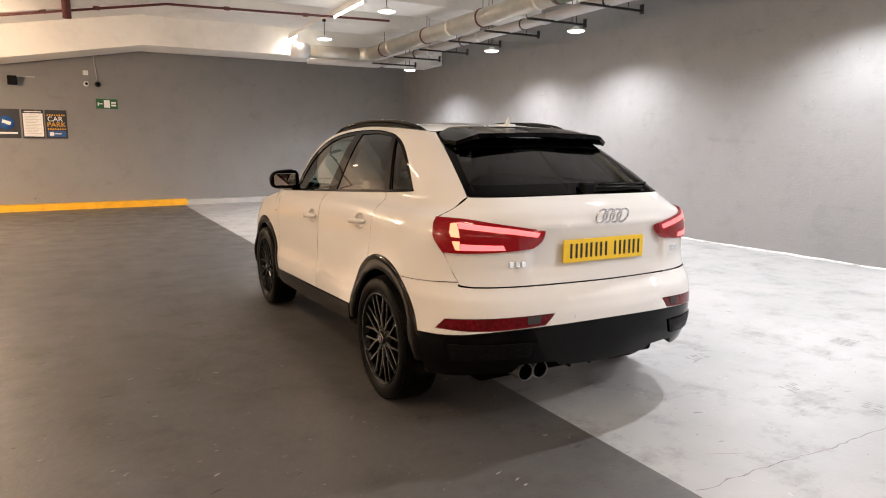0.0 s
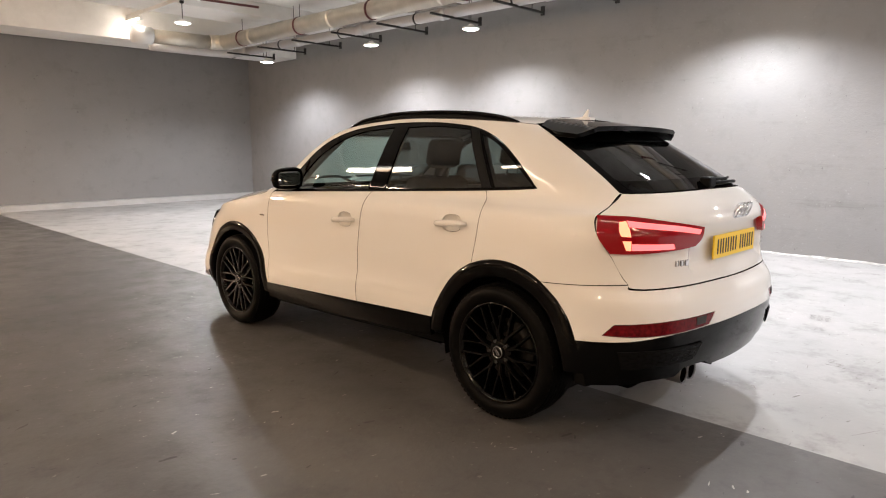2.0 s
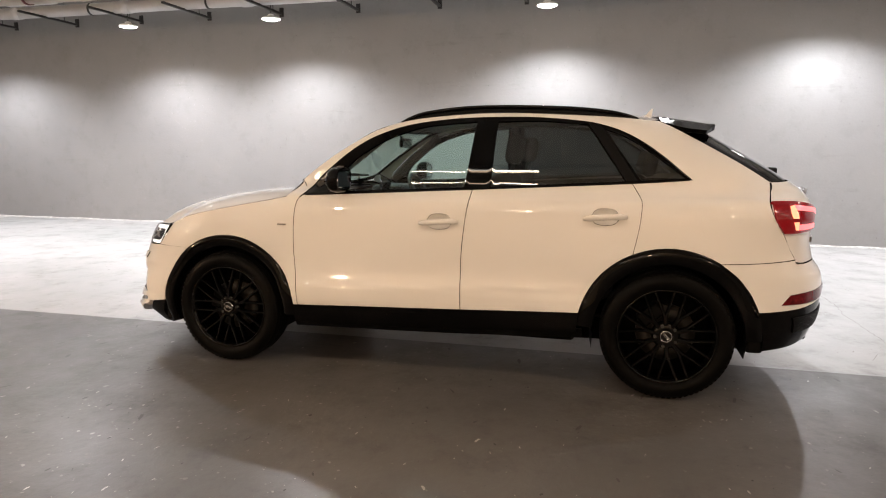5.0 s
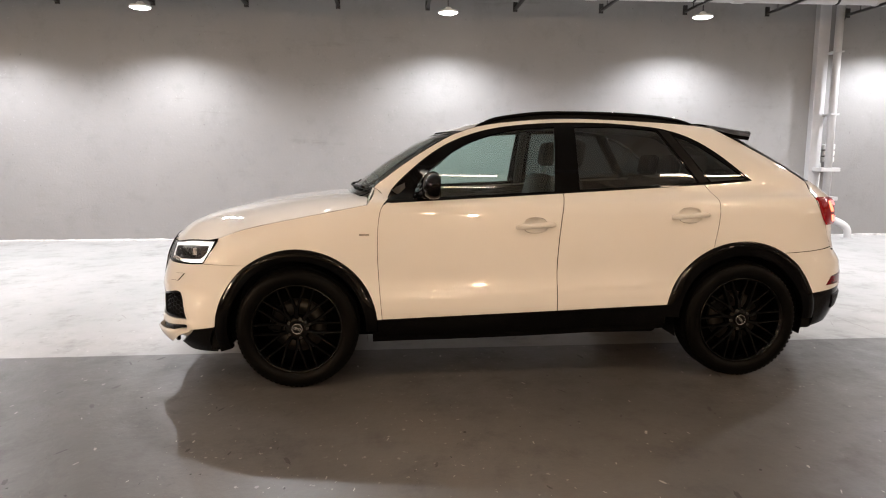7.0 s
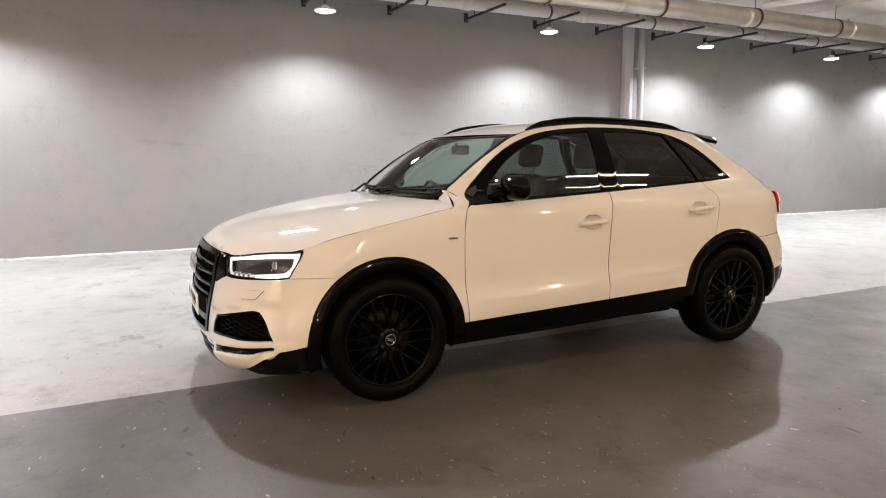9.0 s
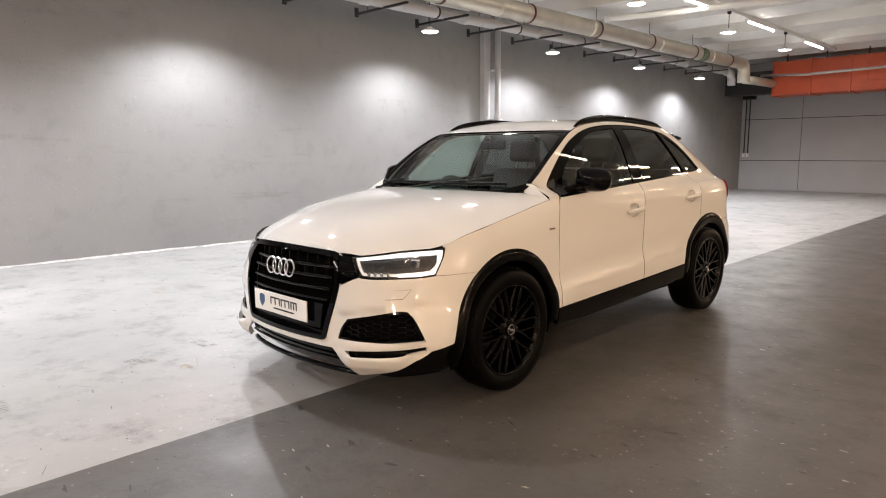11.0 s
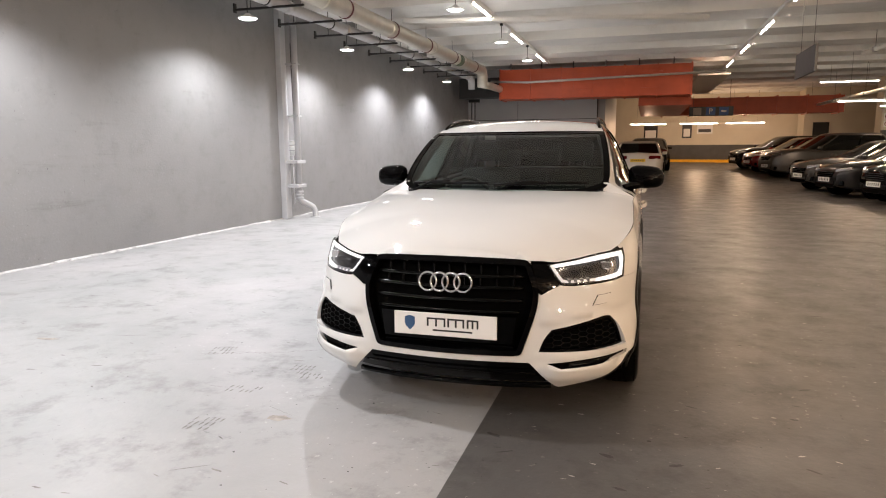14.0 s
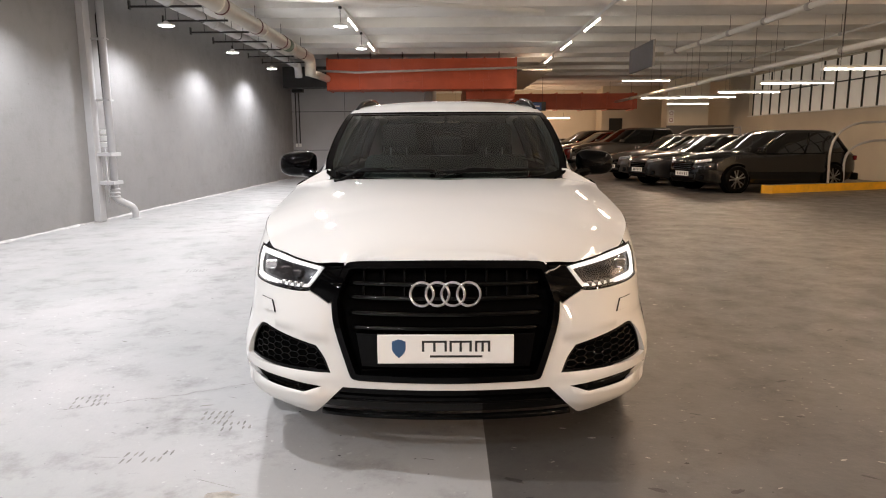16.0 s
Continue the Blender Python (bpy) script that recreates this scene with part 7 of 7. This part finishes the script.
def parked_car(label, at, paint, length, width, height, bonnet, boot, deck, lamp_mat, glassmat=DARK_GLASS, rear_lit=False, estate=False):
    """A parked car with its nose along +y: a lofted body, glasshouse, wheels, lamps and plates."""
    c = thing("parked_car", label, "car", "parked cars")
    half, w = length / 2, width / 2
    belt = height * 0.645
    line = Smooth((0, deck - 0.30), (0.012, deck - 0.13), (0.05, deck - 0.01), (0.16, belt + 0.01), (0.45, belt), (0.66, belt - 0.015), (0.76, bonnet + 0.05), (0.88, bonnet - 0.01), (0.95, bonnet - 0.08), (0.985, bonnet - 0.17), (1.0, bonnet - 0.32))

    def wide(y):
        q = abs(y / half)
        return w * (1 - (0.30 if y > 0 else 0.22) * q ** 5 - 0.10 * q ** 16)

    ys = half * np.sin(np.linspace(-math.pi / 2, math.pi / 2, 46))
    verts, faces, ring = [], [], 17
    for y in ys:
        ww, tz, low = wide(y), line((y + half) / length), 0.19 + 0.12 * abs(y / half) ** 8
        prof = [(0.84, low), (0.96, low + 0.05), (0.985, low + 0.20), (1.0, 0.50), (0.99, 0.60), (0.985, tz - 0.16), (0.965, tz - 0.07), (0.88, tz - 0.012)]
        prof = [(x, min(z, tz - 0.006)) for x, z in prof]
        verts += [(-x * ww, y, z) for x, z in prof] + [(0.0, y, tz + 0.028)] + [(x * ww, y, z) for x, z in prof[::-1]]
    for i in range(len(ys) - 1):
        for j in range(ring - 1):
            a = i * ring + j
            faces.append((a, a + 1, a + 1 + ring, a + ring))
    faces += [tuple(range(ring))[::-1], tuple(range((len(ys) - 1) * ring, len(ys) * ring))]
    body = link_mesh("body", verts, faces, paint, c, smooth=True)
    body.data.set_sharp_from_angle(angle=radians(38))
    # glasshouse: rounded rings that lean in from the waist to the roof
    y0, y1 = -half * (0.94 if estate else 0.70), half * 0.50
    r0, r1 = -half * (0.70 if estate else 0.34), half * 0.02
    levels, n = (0.0, 0.3, 0.6, 0.85, 0.94, 1.0), 36
    verts, faces = [], []
    for i, k in enumerate(levels):
        ease = k ** 0.85
        a, b, f = y0 + (r0 - y0) * ease, y1 + (r1 - y1) * ease, 0.93 - 0.20 * k ** 1.3
        shrink = (1.0, 1.0, 1.0, 0.99, 0.95, 0.80)[i]
        for m in range(n):
            t = 2 * math.pi * m / n
            u, v = math.copysign(abs(math.cos(t)) ** 0.42, math.cos(t)), math.copysign(abs(math.sin(t)) ** 0.42, math.sin(t))
            bow = 0.10 * (1 - u * u) * (1 if v > 0 else -0.6) * abs(v)
            verts.append((f * w * u * shrink, (a + b) / 2 + (b - a) / 2 * v * shrink + bow, belt - 0.03 + (height - belt + 0.03) * k))
    for i in range(5):
        for m in range(n):
            p, q = i * n + m, i * n + (m + 1) % n
            faces.append((p, q, q + n, p + n))
    link_mesh("glasshouse", verts[:4 * n], faces[:3 * n], CAR_PANE, c, "dark car windows", smooth=True)
    link_mesh("roof", verts[3 * n:], [tuple(v - 3 * n for v in f) for f in faces[3 * n:]] + [tuple(range(2 * n, 3 * n))], paint, c, smooth=True)
    for s in (-1, 1):
        for m, thick in ((4, 0.028), (0, 0.022), (32, 0.045)):
            m = m if s > 0 else (n // 2 - m) % n
            part("pillar", tube([Vector(verts[i * n + m]) * 1.0 for i in range(4)], thick, 6), paint if thick > 0.025 else GLOSS_BLACK, c)
        part("door_mirror", box(-0.09, 0.09, -0.06, 0.06, -0.06, 0.06, bevel=0.025, m=pose(s * (w + 0.06), half * 0.36, belt + 0.06)), paint, c, smooth=True)
        part("headlamp", box(-0.20, 0.20, -0.07, 0.045, -0.04, 0.04, bevel=0.018, m=pose(s * w * 0.66, half - 0.145, bonnet - 0.17, 8, -s * 9, -s * 34)), lamp_mat, c, "glassy headlamp")
        part("tail_lamp", box(-0.21, 0.21, -0.04, 0.05, -0.06, 0.06, bevel=0.02, m=pose(s * w * 0.62, -half + 0.07, deck - 0.16, 0, 0, s * 22)), RED_REFLECTOR, c, "red tail lamp")
        part("side_intake", box(-0.14, 0.14, -0.03, 0.02, -0.06, 0.06, bevel=0.02, m=pose(s * w * 0.60, half - 0.06, 0.38, 0, 0, -s * 25)), GLOSS_BLACK, c)
        for y in (half - 0.88, -half + 0.92):
            ww = copy_thing(spare, pose(s * (w - 0.10), y, 0.326, 0, 0, 0 if s < 0 else 180) @ pose(0, 0, 0, 20 + 31 * y))
            ww.parent = c
            # a solid black disc stands in for the shaded hollow of the arch
            part("wheel_arch", tube([(s * (w - 0.20), y, 0.34), (s * (wide(y) + 0.004), y, 0.34)], 0.37, 28), SHUT, c)
    part("grille", box(-0.38, 0.38, half - 0.09, half + 0.006, bonnet - 0.40, bonnet - 0.22, bevel=0.03), GLOSS_BLACK, c, "black grille")
    for k in range(4):
        part("grille_bar", box(-0.34, 0.34, half + 0.006, half + 0.011, bonnet - 0.375 + 0.045 * k, bonnet - 0.368 + 0.045 * k), STEEL, c)
    part("lower_intake", box(-0.45, 0.45, half - 0.06, half + 0.006, 0.25, 0.36, bevel=0.02), GLOSS_BLACK, c)
    fp = part("front_plate", box(-0.26, 0.26, half + 0.014, half + 0.022, 0.40, 0.51), PLATE_WHITE, c, "white plate with dark bars")
    rp = part("rear_plate", box(-0.26, 0.26, -half - 0.02, -half - 0.01, deck - 0.32, deck - 0.21), PLATE_YELLOW, c, "yellow plate with dark bars")
    for k in range(6):
        x = -0.21 + 0.075 * k
        part("plate_bar", box(x, x + 0.03, half + 0.022, half + 0.024, 0.425, 0.485), INK, fp)
        part("plate_bar", box(x, x + 0.03, -half - 0.022, -half - 0.02, deck - 0.295, deck - 0.235), INK, rp)
    part("rear_diffuser", box(-w * 0.82, w * 0.82, -half - 0.015, -half + 0.10, 0.24, 0.42, bevel=0.03), MATT_BLACK, c)
    c.matrix_world = at
    return c


CAR_PANE = material("dark_car_pane", (0.003, 0.003, 0.003), 0.03, spec=0.6)
PAINT_BLACK = material("black_car_paint", (0.004, 0.004, 0.0045), 0.3, coat=1.0, spec=0.0)
PAINT_GREY = material("grey_car_paint", (0.075, 0.070, 0.066), 0.35, metal=0.5, coat=1.0, spec=0.1)
PAINT_STEEL = material("dark_steel_car_paint", (0.030, 0.031, 0.035), 0.35, metal=0.5, coat=1.0, spec=0.1)
PAINT_RED = material("red_car_paint", (0.20, 0.008, 0.008), 0.25, coat=1.0)
PAINT_PLAIN = material("white_saloon_paint", (0.72, 0.70, 0.66), 0.3, coat=1.0)


def parked_at(x, y, turn):
    return pose(x, y, floor_z(y), 0, 0, turn)


parked_car("white saloon parked with its tail to the aisle", parked_at(-0.62, -22.1, 180), PAINT_PLAIN, 4.94, 1.87, 1.47, 0.98, 1.0, 1.05, LAMP_INNER)
parked_car("dark saloon parked beyond the white one", parked_at(-1.0, -28.0, 180), PAINT_BLACK, 4.7, 1.85, 1.45, 0.95, 1.0, 1.0, LAMP_INNER)
for label, x, y, paint, length, width, height, est in (
        ("black hatchback parked nose out beside the yellow island", -8.05, -12.45, PAINT_BLACK, 4.6, 1.82, 1.50, True),
        ("dark steel saloon parked nose out between two cars", -7.65, -14.75, PAINT_STEEL, 4.75, 1.85, 1.43, False),
        ("grey saloon parked nose out at the row's end", -7.5, -17.15, PAINT_GREY, 4.75, 1.85, 1.45, False),
        ("dark grey SUV parked nose out beside an island", -7.6, -23.6, PAINT_GREY, 4.75, 1.94, 1.68, True),
        ("red hatchback parked between dark cars", -7.1, -26.2, PAINT_RED, 4.3, 1.8, 1.46, True),
        ("black hatchback parked nose out in the far row", -6.8, -28.5, PAINT_BLACK, 4.3, 1.8, 1.48, True)):
    parked_car(label, parked_at(x, y, -90 + 15), paint, length, width, height, height * 0.62, 1.0, height * 0.64, CHROME, estate=est)
for o in (*spare.children_recursive, spare):
    bpy.data.objects.remove(o)


def island(x0, y0, x1, y1, depth):
    """A raised concrete island with a yellow edge and two bent grey guard rails."""
    z0 = min(floor_z(y0), floor_z(y1))
    way = Vector((x1 - x0, y1 - y0, 0)).normalized()
    off = Vector((way.y, -way.x, 0)) * (depth if way.y * 1 - way.x * 0 < 0 else depth)
    isl = thing("kerb_island", "raised concrete island with a yellow painted edge", "kerb", "kerb islands")
    nose = [Vector((x0, y0, 0)) + off * t - way * 0.18 * math.sin(math.pi * t) for t in np.linspace(0, 1, 9)]
    pts = [(p.x, p.y) for p in nose] + [(x1 + off.x, y1 + off.y), (x1, y1)]
    part("edge", poly_prism(pts, z0 - 0.05, z0 + 0.19), YELLOW, isl)
    inner = [(p[0] + way.x * 0.08, p[1] + way.y * 0.08) for p in pts]
    cx, cy = sum(p[0] for p in pts) / len(pts), sum(p[1] for p in pts) / len(pts)
    part("top", poly_prism([(x + (cx - x) * 0.02 - off.x * 0.0, y + (cy - y) * 0.10) for x, y in inner[:-2]] + [(x1 + off.x * 0.85, y1 + off.y * 0.85), (x1 + off.x * 0.15, y1 + off.y * 0.15)], z0 + 0.1, z0 + 0.194), FLOOR_DARK, isl)
    for start, high in ((1.9, 1.50), (2.4, 1.05)):
        a = Vector((x0, y0, z0 + 0.19)) + way * start + off * 0.5
        rail = thing("guard_rail", "bent grey steel guard rail on a kerb island", "rail", "guard rails")
        path = [np.array(a), np.array(a + Vector((0, 0, high * 0.55))), np.array(a + way * 0.25 + Vector((0, 0, high * 0.82))), np.array(a + way * 0.8 + Vector((0, 0, high * 0.97))), np.array(a + way * 1.6 + Vector((0, 0, high))), np.array(a + way * 3.4 + Vector((0, 0, high * 1.04)))]
        part("tube", tube(spline(path, 5), 0.03, 10), PIPE_GREY, rail, smooth=True)
        foot = path[-1]
        part("post", tube([(foot[0], foot[1], z0 + 0.1), tuple(foot)], 0.03, 8), PIPE_GREY, rail, smooth=True)


island(-7.6, -11.35, -12.6, -13.15, 0.3)
island(-7.0, -21.3, -12.2, -23.3, 0.5)

for x, z, w, h, mat in ((-1.1, 2.05, 0.75, 0.75, BOARD_BLACK), (-3.0, 2.1, 0.5, 0.75, BOARD_BLACK), (-3.9, 2.2, 0.8, 0.5, WHITE_INK)):
    y = END[0][1] + (END[1][1] - END[0][1]) * (END[0][0] - x) / (END[0][0] - END[1][0]) + 0.05
    board = thing("wall_notice", "framed notice on the cream far wall", "sign", "far notices", at=pose(x, y, z, 90, 0, 180 - 12.4))
    part("frame", box(-w / 2, w / 2, -h / 2, h / 2, 0, 0.03), mat, board)
    part("sheet", box(-w / 2 + 0.08, w / 2 - 0.08, -h / 2 + 0.08, h / 2 - 0.25, 0.03, 0.035), WHITE_INK if mat is BOARD_BLACK else BOARD_BLACK, board)
for dz in (1.95, 2.25):
    ob = thing("prohibition_sign", "small white notice with a red ring on the pier", "sign", "pier notices", at=pose(-10.2, -26.09, dz + 0.2, 90, 0, 180))
    part("board", box(-0.12, 0.12, -0.13, 0.13, 0, 0.01), WHITE_INK, ob)
    part("ring", lathe([(0.011, 0.09), (0.013, 0.09), (0.013, 0.06), (0.011, 0.06)], 20, "z"), PAINT_RED, ob)
